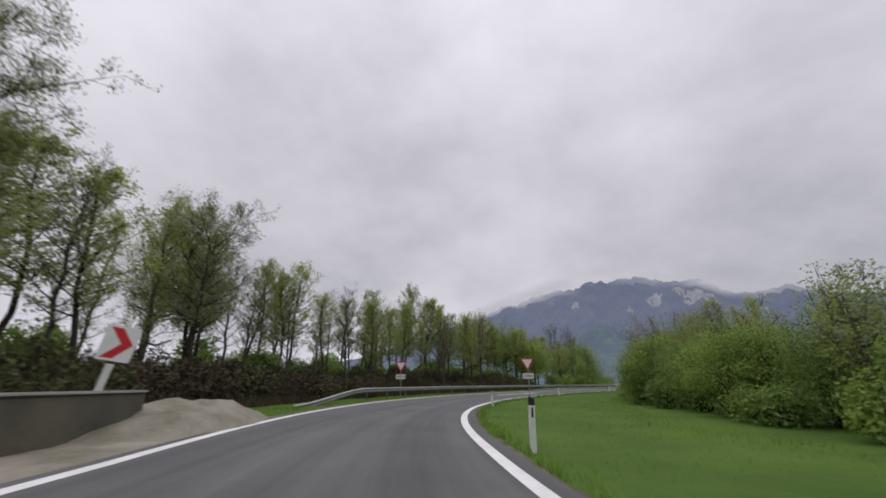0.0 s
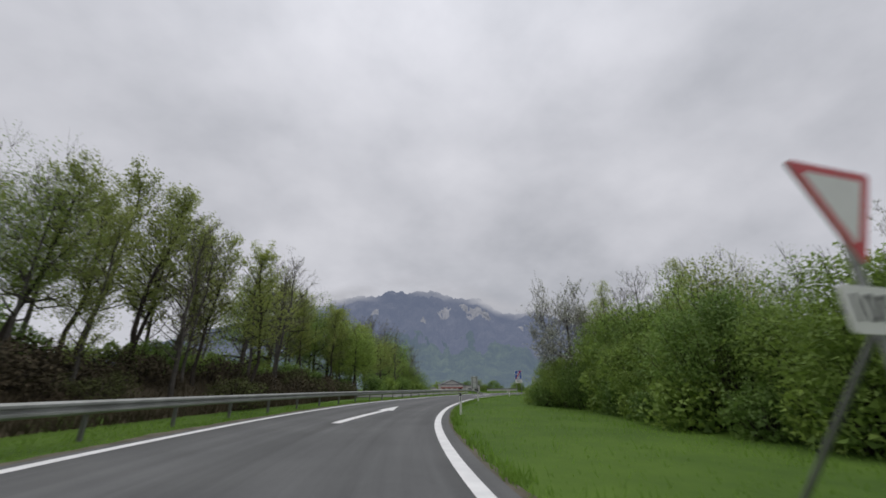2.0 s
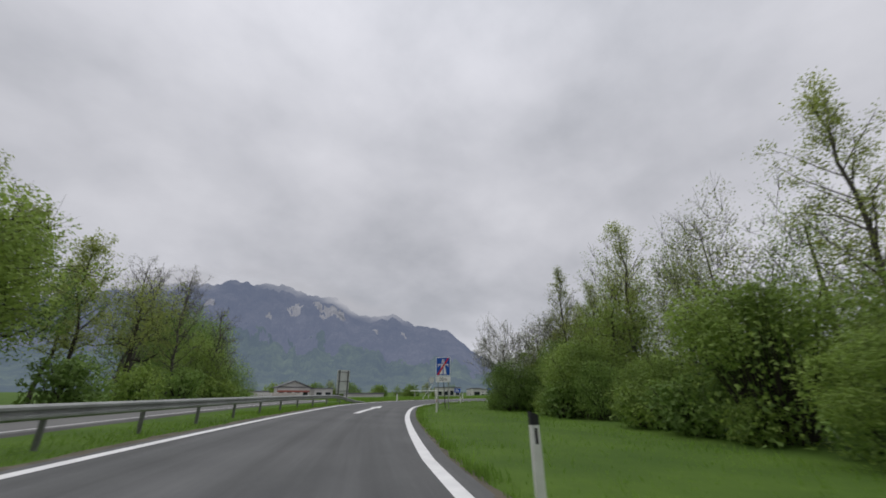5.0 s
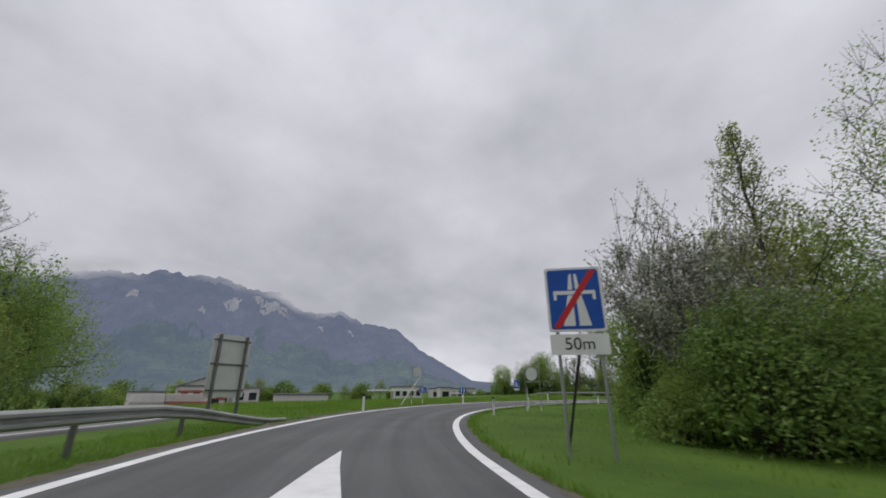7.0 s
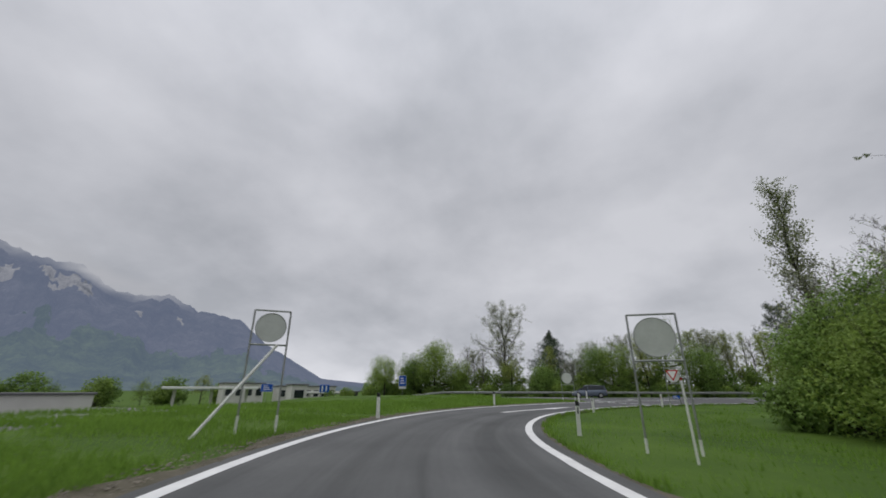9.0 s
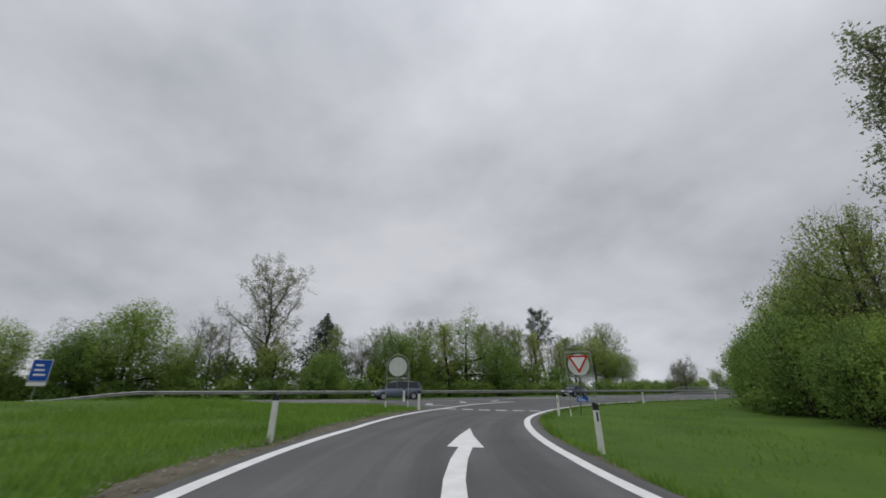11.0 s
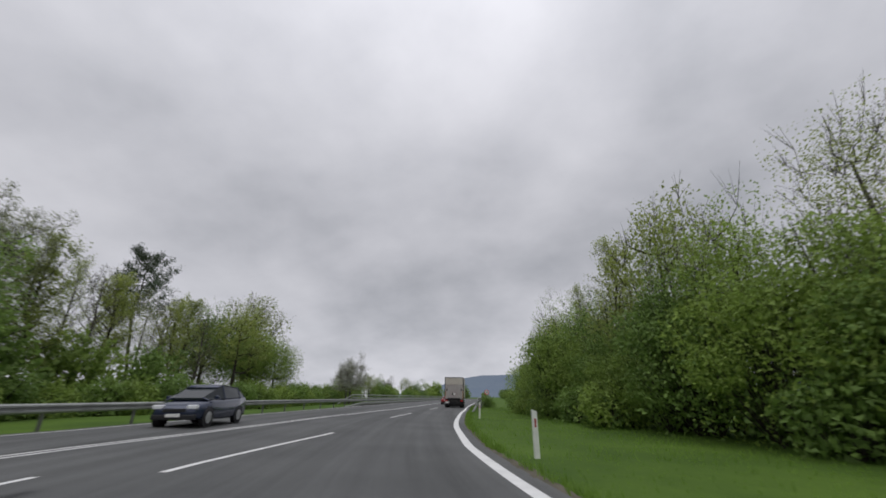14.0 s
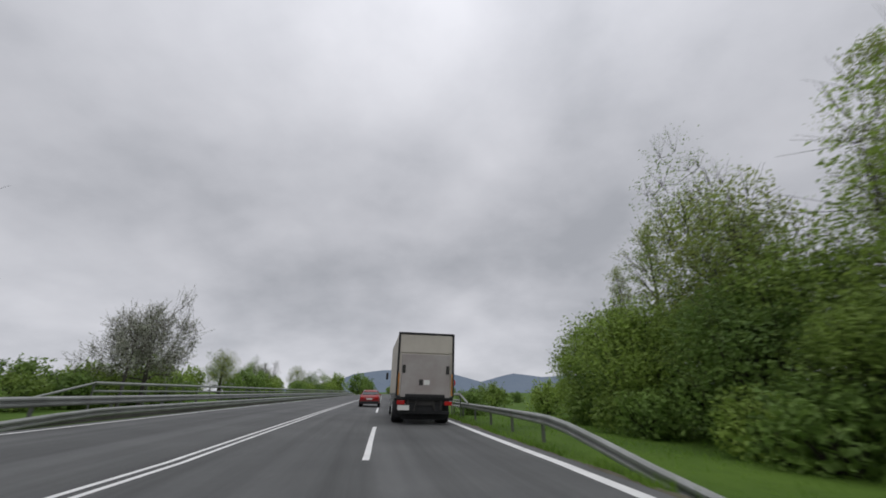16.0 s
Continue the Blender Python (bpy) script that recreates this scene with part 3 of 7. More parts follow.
# ---- guard rails ----
def guard_rail(name, points, label, road_side=1, ends=(True, True), height=0.68, pitch=3.6, mat="steel", cat="guard rail"):
    """A W-beam on posts along points (x, y, z of the ground). road_side: 1 when the road lies to the right of the run."""
    p = np.array(points, float)
    t = np.gradient(p[:, :2], axis=0)
    t /= np.linalg.norm(t, axis=1)[:, None]
    d = np.concatenate([[0], np.cumsum(np.hypot(*np.diff(p[:, :2], axis=0).T))])
    prof = [(0.0, 0.155), (0.035, 0.150), (0.085, 0.105), (0.085, 0.055), (0.012, 0.018), (0.012, -0.018), (0.085, -0.055), (0.085, -0.105), (0.035, -0.150), (0.0, -0.155)]
    prof += [(u - 0.016, z) for u, z in prof[::-1]]
    n = len(prof)
    vs, fs = [], []
    drop = np.ones(len(d))
    if ends[0]:
        drop *= smooth01(d / 9)
    if ends[1]:
        drop *= smooth01((d[-1] - d) / 9)
    for i in range(len(p)):
        nx, ny = t[i][1] * road_side, -t[i][0] * road_side
        hz = p[i][2] + (height - 0.02) * drop[i] + 0.02 - (1 - drop[i]) * 0.10
        for u, z in prof:
            vs.append((p[i][0] + nx * (u + 0.10), p[i][1] + ny * (u + 0.10), hz + z))
    for i in range(len(p) - 1):
        for k in range(n):
            a, b = i * n + k, i * n + (k + 1) % n
            fs.append((a, b, b + n, a + n))
    fs += [tuple(range(n)), tuple(range((len(p) - 1) * n, len(p) * n))[::-1]]
    o = Vector(p[0])
    rail = thing(name, label, cat, group="guard rails", m=Matrix.Translation(o))
    part("beam", ([tuple(Vector(v) - o) for v in vs], fs), M[mat], rail)
    post = box(0.06, 0.11, height + 0.32, 0, 0, -0.22, 0.008)
    bmesh.ops.translate(post, vec=(0, 0, 0), verts=post.verts)
    pm = bpy.data.meshes.new("post")
    post.to_mesh(pm)
    post.free()
    pm.materials.append(M["steel_dull"])
    for q in np.arange(2.0, d[-1] - 1.0, pitch):
        x, y, z = (np.interp(q, d, p[:, k]) for k in range(3))
        k = np.interp(q, d, drop)
        if k < 0.75:
            continue
        tx, ty = np.interp(q, d, t[:, 0]), np.interp(q, d, t[:, 1])
        shared("post", pm, rail, Matrix.Translation(Vector((x, y, z + height * (k - 1) - 0.02)) - o) @ Matrix.Rotation(math.atan2(ty, tx), 4, "Z"))
    return rail


rail_lat = lambda s: float(np.interp(s, [20, 30, 60, 90, 105, 121], [-7.3, -7.0, -7.0, -6.2, -5.8, -4.7]))
guard_rail("guard_rail", [at(s, rail_lat(s), -0.03) for s in np.arange(20.4, 121, 1.5)], "galvanised steel guard rail along the outside of the ramp")
FAR = [(115.5, 142.0), (115.4, 138.0), (115.5, 126.0), (116.0, 116.0), (117.3, 108.7), (119.8, 99.0), (122.9, 90.3), (125.6, 83.6), (128.2, 76.9), (131.2, 69.5), (134.3, 60.5), (137.6, 51.2), (143.5, 33.0), (152.0, 6.0), (182.0, -90.0)]
guard_rail("guard_rail", [(x, y, 0.27) for x, y in spline(FAR, 2.0)], "galvanised steel guard rail on the far side of the main road", pitch=4.0)
RIGHT_RAIL = [(119.3, 57.6), (120.0, 54.6), (120.9, 51.0), (122.1, 46.5), (123.7, 41.0), (126.2, 33.0), (131.6, 15.5), (141.5, -16.5)]
guard_rail("guard_rail", [(x, y, -0.18) for x, y in spline(RIGHT_RAIL, 1.5)], "galvanised steel guard rail before the bridge", road_side=-1, ends=(True, False), height=0.66)


def pipe(pts, r, sides=6):
    """One bent tube through the points."""
    vs, fs = [], []
    for i, q in enumerate(pts):
        d = (pts[min(i + 1, len(pts) - 1)] - pts[max(i - 1, 0)]).normalized()
        u = d.cross(Vector((0, 0, 1))).normalized()
        v = u.cross(d)
        vs += [tuple(q + u * (math.cos(2 * math.pi * k / sides) * r) + v * (math.sin(2 * math.pi * k / sides) * r)) for k in range(sides)]
        if i:
            o = (i - 1) * sides
            fs += [(o + k, o + (k + 1) % sides, o + sides + (k + 1) % sides, o + sides + k) for k in range(sides)]
    return vs, fs


def bridge_railing(points, label, fall):
    """A taller tube railing on the bridge edge: two tubes and uprights."""
    p = [Vector(q) for q in points]
    o = p[0].copy()
    r = thing("bridge_railing", label, "railing", m=Matrix.Translation(o))
    for z in (1.38, 1.02, 0.66):
        segs = [pipe([q - o + Vector((0, 0, z)) for q in p], 0.085 if z > 1.2 else 0.06)]
        if z == 1.38:
            part("end_tube", rod(p[0] - o + Vector((0, 0, 1.38)), p[0] - o + (p[0] - p[1]).normalized() * fall + Vector((0, 0, 1.38 - fall * 0.19)), 0.055, sides=6), M["steel"], r)
        part("tube", joined(*segs), M["steel"], r)
    pm = mesh_of("upright", *rod((0, 0, -0.05), (0, 0, 1.36), 0.04, sides=6), M["steel_dull"])
    d = 0.0
    for a, b in zip(p[:-1], p[1:]):
        n = max(1, int((b - a).length / 2.0))
        for k in range(n):
            shared("upright", pm, r, Matrix.Translation(a.lerp(b, k / n) - o))
    return r


bridge_railing([(x, y, 0.25) for x, y in spline([(141.4, 46.5), (146.6, 30.0), (154.6, 5.0), (184.5, -91.0)], 6.0)], "grey tube railing on the bridge's far edge", 6.0)
bridge_railing([(x, y, -0.25) for x, y in spline([(125.6, 36.5), (127.6, 30.0), (132.4, 14.5), (142.4, -17.5)], 6.0)], "grey tube railing on the bridge's near edge", 2.4)


# a second, lower beam and a dark kerb along the bridge
LOW = [(135.6, 56.6), (136.3, 54.4), (137.45, 51.2), (143.35, 33.0), (151.85, 6.0), (181.8, -90.0)]
guard_rail("guard_rail", [(x - 0.22, y, 0.27) for x, y in spline(LOW, 2.0)], "lower galvanised beam along the bridge", ends=(True, False), height=0.27, pitch=400.0)
tagged(new("trim_kerb", mesh_of("trim_kerb", *track([(x + 0.1, y) for x, y in LOW[1:]], 0.22, 0.22, 0.36, skirt=0.4), M["kerb"])), "dark weathered concrete kerb under the bridge rail", "kerb", kind="structure")


# ---- marker posts ----
def marker_post_meshes():
    body = slab([(-0.06, -0.15), (0.06, -0.15), (0.052, 0.98), (-0.052, 1.03)], -0.045, 0.045)
    band = slab([(-0.0535, 0.86), (0.0535, 0.86), (0.0530, 0.985), (-0.0530, 1.035)], -0.048, 0.048)
    refl = slab([(-0.020, 0.62), (0.020, 0.62), (0.020, 0.82), (-0.020, 0.82)], -0.052, 0.052)
    return body, band, refl


pb, pk, pr = marker_post_meshes()
post_meshes = [mesh_of("body", *pb, M["plastic"]), mesh_of("band", *pk, M["black"]), mesh_of("reflector", *pr, M["reflector"]), mesh_of("reflector", *pr, M["white_film"]), mesh_of("reflector", *pr, M["black"])]


def marker_post(s, lat, colour, lean=0.0):
    x, y, z = at(s, lat, -0.02)
    ob = thing("marker_post", "white plastic roadside marker post with a %s reflector" % colour, "marker post", "roadside marker posts", m=pose(x, y, z, lean * 0.4, lean, turn_at(s)) @ Matrix.Diagonal((1.12, 1.12, 1.04, 1)))
    shared("body", post_meshes[0], ob, Matrix())
    if colour != "red":
        shared("band", post_meshes[1], ob, Matrix(), "black cap band")
    shared("reflector", post_meshes[{"red": 2, "silver": 3, "black": 4}[colour]], ob, Matrix(), colour + " reflector")


for s, lat in ((9.3, 2.95), (27.9, 2.3), (55.2, 2.55), (79.0, 2.6), (104.6, 4.3), (131.0, 4.8), (144.5, 5.3), (163.4, 4.5), (178.7, 3.9), (204.4, 3.95), (224.6, 4.95)):
    marker_post(s, lat, "red" if s == 104.6 or s > 178 else "black", random.uniform(-2.5, 2.5))
for s, lat in ((128.2, -3.2), (147.0, -3.0), (163.0, -3.5), (176.3, -3.75)):
    marker_post(s, lat, "silver", random.uniform(-2.5, 2.5))
marker_post(183.5, -9.6, "silver")


# ---- signs ----
def bar_text(parent, text, size, x, z, y, mat):
    cu = bpy.data.curves.new("lettering", "FONT")
    cu.body, cu.size, cu.align_x, cu.align_y, cu.extrude = text, size, "CENTER", "CENTER", 0.003
    cu.materials.append(mat)
    ob = new("lettering", cu)
    ob.parent = parent
    ob.matrix_local = pose(x, y, z, 90, 0, 0)
    ob["label"] = "black lettering"
    return ob


def rounded(points, r, n=4):
    """A polygon with its corners rounded off."""
    out = []
    m = len(points)
    for i in range(m):
        a, b, c = (Vector(points[(i + k) % m]) for k in (-1, 0, 1))
        u, v = (a - b).normalized(), (c - b).normalized()
        for k in range(n + 1):
            w = k / n
            out.append(tuple(b + u * r * (1 - w) ** 2 + v * r * w ** 2))
    return out


def giveway(parent, side, top, y=0.0):
    """A red-edged triangle, point down; its front faces -y."""
    h = side * 0.866
    tri = lambda k, yy0, yy1: slab(rounded([(-side / 2 * k, top - h / 3 + h / 3 * k), (0, top - h / 3 - 2 * h / 3 * k), (side / 2 * k, top - h / 3 + h / 3 * k)], 0.09 * k), yy0, yy1)
    part("plate", tri(1.0, y - 0.010, y + 0.012), M["sign_back"], parent)
    part("border", tri(0.99, y - 0.014, y - 0.010), M["red_film"], parent, "red border")
    part("field", tri(0.70, y - 0.018, y - 0.0145), M["white_film"], parent, "white field")


def yield_sign(x, y, turn, top, side, ground, text, label):
    ob = thing("give_way_sign", label, "road sign", "give-way signs", m=pose(x, y, ground, 0, 0, turn))
    t = top - ground
    giveway(ob, side, t)
    part("pole", rod((0.02, 0.06, -0.3), (0.02, 0.06, t - 0.02), 0.038), M["steel"], ob, "galvanised pole")
    part("brace", rod((0.03, 0.09, t - 1.5), (-0.06, 1.5, -0.3), 0.03), M["steel_dull"], ob, "dark slanting brace")
    zz = t - side * 0.866 - 0.36
    part("distance_plate", slab(rounded([(-0.42, zz - 0.2), (0.42, zz - 0.2), (0.42, zz + 0.2), (-0.42, zz + 0.2)], 0.04), -0.01, 0.012), M["white_film"], ob, "white distance plate")
    bar_text(ob, text, 0.34, 0, zz, -0.014, M["black"])
    return ob


yield_sign(2.5, 32.6, -6, 3.2, 1.15, -0.2, "100m", "red and white give-way sign with a distance plate")
yield_sign(-8.6, 36.3, 12, 3.25, 1.1, 0.22, "100m", "red and white give-way sign behind the guard rail")

# end of motorway sign
ex = thing("motorway_end_sign", "blue motorway-end sign with a red slash and a distance plate", "road sign", m=pose(39.55, 97.1, -0.20, 0, 0, -60))
part("panel", slab(rounded([(-0.70, 2.86), (0.70, 2.86), (0.70, 4.52), (-0.70, 4.52)], 0.07), -0.012, 0.014), M["white_film"], ex, "white-edged panel")
part("field", slab(rounded([(-0.64, 2.92), (0.64, 2.92), (0.64, 4.46), (-0.64, 4.46)], 0.06), -0.017, -0.0125), M["blue_film"], ex, "blue field")
for sx in (-1, 1):
    part("lane_bar", slab([(sx * 0.05, 3.00), (sx * 0.34, 3.00), (sx * 0.17, 3.78), (sx * 0.04, 3.78)], -0.021, -0.0175), M["white_film"], ex, "white carriageway bar")
    part("lane_bar", slab([(sx * 0.035, 3.93), (sx * 0.15, 3.93), (sx * 0.09, 4.34), (sx * 0.03, 4.34)], -0.021, -0.0175), M["white_film"], ex, "white carriageway bar")
part("bridge_bar", slab([(-0.52, 3.66), (-0.44, 3.66), (-0.44, 3.80), (0.44, 3.80), (0.44, 3.66), (0.52, 3.66), (0.52, 3.90), (-0.52, 3.90)], -0.023, -0.0215), M["white_film"], ex, "white bridge bar")
part("slash", slab([(-0.60, 2.95), (-0.42, 2.95), (0.60, 4.43), (0.42, 4.43)], -0.027, -0.0235), M["red_film"], ex, "red slash")
part("distance_plate", slab(rounded([(-0.70, 2.30), (0.70, 2.30), (0.70, 2.80), (-0.70, 2.80)], 0.05), -0.012, 0.014), M["white_film"], ex, "white distance plate")
bar_text(ex, "50m", 0.42, 0, 2.55, -0.017, M["black"])
for sx in (-0.5, 0.5):
    part("pole", rod((sx, 0.06, -0.3), (sx, 0.06, 4.4), 0.042), M["steel"], ex, "galvanised pole")

part("crossbar", rod((-0.5, 0.10, 2.42), (0.5, 0.10, 2.42), 0.03), M["steel"], ex)
part("brace", rod((0.0, 0.13, 2.42), (-0.35, 1.9, -0.3), 0.036), M["chassis"], ex, "dark slanting brace")

# the back of a large board
bk = thing("direction_board", "grey back of a large direction board on two steel posts", "road sign", m=pose(37.5, 111.8, 0.0, 0, 0, 10))
part("panel", slab(rounded([(-0.88, 1.05), (0.88, 1.05), (0.88, 3.62), (-0.88, 3.62)], 0.08), -0.02, 0.02), M["sign_back"], bk)
for sx in (-0.62, 0.62):
    part("post", box(0.09, 0.13, 3.9, sx, -0.095, -0.3, 0.012), M["steel_dull"], bk, "dark steel post")
for z in (1.3, 2.35, 3.35):
    part("stiffener", box(1.72, 0.05, 0.06, 0, -0.046, z, 0.008), M["steel_dull"], bk)


def hoop(line, y, r, sides=6):
    """One bent tube along a line in x, z at depth y."""
    vs, fs = [], []
    n = len(line)
    for i, (x, z) in enumerate(line):
        (xa, za), (xb, zb) = line[max(0, i - 1)], line[min(n - 1, i + 1)]
        d = Vector((xb - xa, 0, zb - za)).normalized()
        v = Vector((0, 1, 0)).cross(d)
        for k in range(sides):
            w = 2 * math.pi * k / sides
            vs.append((x + v.x * math.sin(w) * r, y + math.cos(w) * r, z + v.z * math.sin(w) * r))
        if i:
            o = (i - 1) * sides
            fs += [(o + k, o + (k + 1) % sides, o + sides + (k + 1) % sides, o + sides + k) for k in range(sides)]
    return vs, fs


def disc_frame(x, y, turn, ground, w, zc, label, front=None, arch=False):
    """A round plate held in a tube frame on two legs; its grey back faces -y."""
    ob = thing("framed_disc_sign", label, "road sign", "framed signs", m=pose(x, y, ground, 0, 0, turn))
    r = w * 0.42
    ring = [(math.cos(a) * r, zc + math.sin(a) * r) for a in np.linspace(0, 2 * math.pi, 33)[:-1]]
    part("disc", slab(ring, -0.012, 0.012), M["sign_back"], ob, "grey disc")
    part("rim", hoop([(math.cos(a) * r, zc + math.sin(a) * r) for a in np.linspace(0, 2 * math.pi, 33)], -0.014, 0.012), M["steel"], ob)
    h = w / 2
    for sx in (-h, h):
        part("leg", rod((sx, 0.03, -0.3), (sx, 0.03, zc + (0.05 if arch else h)), 0.028), M["steel"], ob, "tube leg")
    for sx in (-h, h):
        part("sleeve", rod((sx, 0.03, -0.1), (sx, 0.03, 0.42), 0.038), M["plastic"], ob, "white foot sleeve")
    if arch:
        arc = [(math.cos(a) * h, zc + 0.05 + math.sin(a) * h) for a in np.linspace(0, math.pi, 17)]
        part("arch", hoop(arc, 0.03, 0.028), M["steel"], ob, "bent tube arch")
    else:
        part("crossbar", rod((-h, 0.03, zc + h), (h, 0.03, zc + h), 0.028), M["steel"], ob)
    part("crossbar", rod((-h, 0.03, zc - h), (h, 0.03, zc - h), 0.028), M["steel"], ob)
    return ob


disc_frame(97.5, 113.2, -110, 0.15, 1.40, 2.45, "grey back of a round sign in an arched tube frame", arch=True)
lf = disc_frame(58.9, 120.6, -50, 0.15, 1.05, 2.95, "grey back of a round sign in a stayed square frame")
part("stay", rod((0.25, -0.02, 2.42), (-1.55, -0.9, -0.2), 0.045), M["plastic"], lf, "white slanting stay")
disc_frame(*at(139.9, 6.8)[:2], -85, -0.3, 1.25, 2.95, "grey back of a round sign in a square tube frame")
yr = disc_frame(92.4, 103.45, -124, -0.25, 1.42, 2.85, "give-way triangle on a round plate in a tube frame")
giveway(yr, 1.16, 3.36, -0.03)
part("brace", rod((0.0, 0.08, 2.2), (-0.2, 1.4, -0.3), 0.03), M["steel_dull"], yr, "slanting brace")
part("low_bar", rod((-0.85, -0.05, 0.95), (0.85, -0.05, 0.95), 0.025), M["steel"], yr)
part("small_panel", slab(rounded([(-0.30, 0.82), (0.30, 0.82), (0.30, 1.10), (-0.30, 1.10)], 0.03), -0.09, -0.078), M["blue_film"], yr, "small blue panel")
for k in range(3):
    part("bar", slab([(-0.24, 0.87 + 0.075 * k), (0.22 - 0.1 * k, 0.87 + 0.075 * k), (0.22 - 0.1 * k, 0.90 + 0.075 * k), (-0.24, 0.90 + 0.075 * k)], -0.093, -0.0905), M["white_film"], yr)


def small_board(name, x, y, z, turn, w, h, zc, mat, label):
    ob = thing(name, label, "road sign", m=pose(x, y, z, 0, 0, turn))
    part("panel", slab(rounded([(-w / 2, zc - h / 2), (w / 2, zc - h / 2), (w / 2, zc + h / 2), (-w / 2, zc + h / 2)], 0.05), -0.012, 0.012), M["white_film"], ob)
    part("field", slab(rounded([(-w / 2 + 0.04, zc - h / 2 + 0.04), (w / 2 - 0.04, zc - h / 2 + 0.04), (w / 2 - 0.04, zc + h / 2 - 0.04), (-w / 2 + 0.04, zc + h / 2 - 0.04)], 0.04), -0.017, -0.0125), M[mat], ob)
    for k in range(3):
        part("bar", slab([(-w * 0.3, zc - h * 0.25 + k * h * 0.22), (w * (0.3 - 0.1 * k), zc - h * 0.25 + k * h * 0.22), (w * (0.3 - 0.1 * k), zc - h * 0.16 + k * h * 0.22), (-w * 0.3, zc - h * 0.16 + k * h * 0.22)], -0.021, -0.0175), M["white_film" if mat == "blue_film" else "black"], ob)
    part("pole", rod((0, 0.05, -0.3), (0, 0.05, zc + h * 0.4), 0.035), M["steel"], ob, "galvanised pole")
    return ob


b1 = small_board("information_sign", 116.6, 142.2, 0.2, -62, 1.30, 1.85, 2.65, "blue_film", "blue information sign with a white plate below")
part("lower_plate", slab(rounded([(-0.62, 1.34), (0.62, 1.34), (0.62, 1.66), (-0.62, 1.66)], 0.03), -0.012, 0.012), M["white_film"], b1, "white plate")
small_board("information_sign", 115.8, 171.5, -1.7, -40, 2.2, 1.5, 3.4, "blue_film", "small blue direction sign by the main road")

# speed sign before the bridge
sp = thing("speed_sign", "round red-edged speed sign on a pole", "road sign", m=pose(127.9, 24.4, -0.25, 0, 0, -165))
for r, y0, y1, mt, nm in ((0.42, -0.010, 0.012, "sign_back", "plate"), (0.415, -0.014, -0.0105, "red_film", "border"), (0.30, -0.018, -0.0145, "white_film", "field")):
    part(nm, slab([(math.cos(a) * r, 2.35 + math.sin(a) * r) for a in np.linspace(0, 2 * math.pi, 29)[:-1]], y0, y1), M[mt], sp)
for sx in (-0.1, 0.1):
    part("bar", slab([(sx - 0.05, 2.22), (sx + 0.05, 2.22), (sx + 0.05, 2.48), (sx - 0.05, 2.48)], -0.022, -0.0185), M["black"], sp)
part("pole", rod((0, 0.05, -0.3), (0, 0.05, 2.7), 0.035), M["steel"], sp)

# chevron board at the start of the curve
cx0, cy0, cz0 = at(10.4, -7.55)
ch = thing("chevron_board", "white board with a red chevron on a leaning pale post", "road sign", m=pose(cx0, cy0, cz0, 0, 9, 40))
part("panel", slab(rounded([(-0.36, 1.62), (0.36, 1.62), (0.36, 2.50), (-0.36, 2.50)], 0.05), -0.012, 0.012), M["white_film"], ch)
part("chevron", slab([(-0.28, 1.68), (-0.02, 1.68), (0.30, 2.06), (-0.02, 2.44), (-0.28, 2.44), (0.04, 2.06)], -0.017, -0.0125), M["red_film"], ch, "red chevron")
part("post", box(0.16, 0.10, 1.75, 0.0, 0.07, -0.2, 0.02), M["plastic"], ch, "pale post")

# low concrete wall before the rail
wall_s = np.append(np.arange(-44, 10.0, 1.5), 10.6)
wv, wf = [], []
for s in wall_s:
    for lat, z in ((-6.35, -0.2), (-6.35, 0.76), (-6.40, 0.82), (-6.66, 0.82), (-6.70, -0.2)):
        x, y, zz = at(s, lat)
        wv.append((x, y, 0.3 + z))
for i in range(len(wall_s) - 1):
    for k in range(4):
        wf.append((i * 5 + k, i * 5 + k + 1, i * 5 + k + 6, i * 5 + k + 5))
wf += [(0, 1, 2, 3, 4), tuple(len(wv) - 5 + k for k in (4, 3, 2, 1, 0))]
tagged(new("wall_parapet", mesh_of("wall_parapet", wv, wf, M["parapet"])), "low dark olive concrete parapet beside the ramp", "wall", kind="structure")

cap_v, cap_f = [], []
for s in wall_s:
    for lat, z in ((-6.30, 0.822), (-6.30, 0.87), (-6.72, 0.87), (-6.72, 0.822)):
        x, y, zz = at(s, lat)
        cap_v.append((x, y, 0.3 + z))
for i in range(len(wall_s) - 1):
    cap_f += [(i * 4 + k, i * 4 + (k + 1) % 4, i * 4 + 4 + (k + 1) % 4, i * 4 + 4 + k) for k in range(4)]
cap_f += [(0, 1, 2, 3), tuple(len(cap_v) - 4 + k for k in (3, 2, 1, 0))]
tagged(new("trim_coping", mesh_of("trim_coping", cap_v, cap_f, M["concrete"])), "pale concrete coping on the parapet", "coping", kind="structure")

rod_x, rod_y, rod_z = at(138.2, 6.55)
snow_pole = thing("snow_pole", "thin white pole leaning beside the framed sign", "pole", m=pose(rod_x, rod_y, rod_z - 0.1, 0, 4, 0))
part("pole", rod((0, 0, -0.2), (0, 0, 1.75), 0.028, 0.024), M["plastic"], snow_pole)
part("tip", rod((0, 0, 1.74), (0, 0, 1.80), 0.026), M["reflector"], snow_pole)

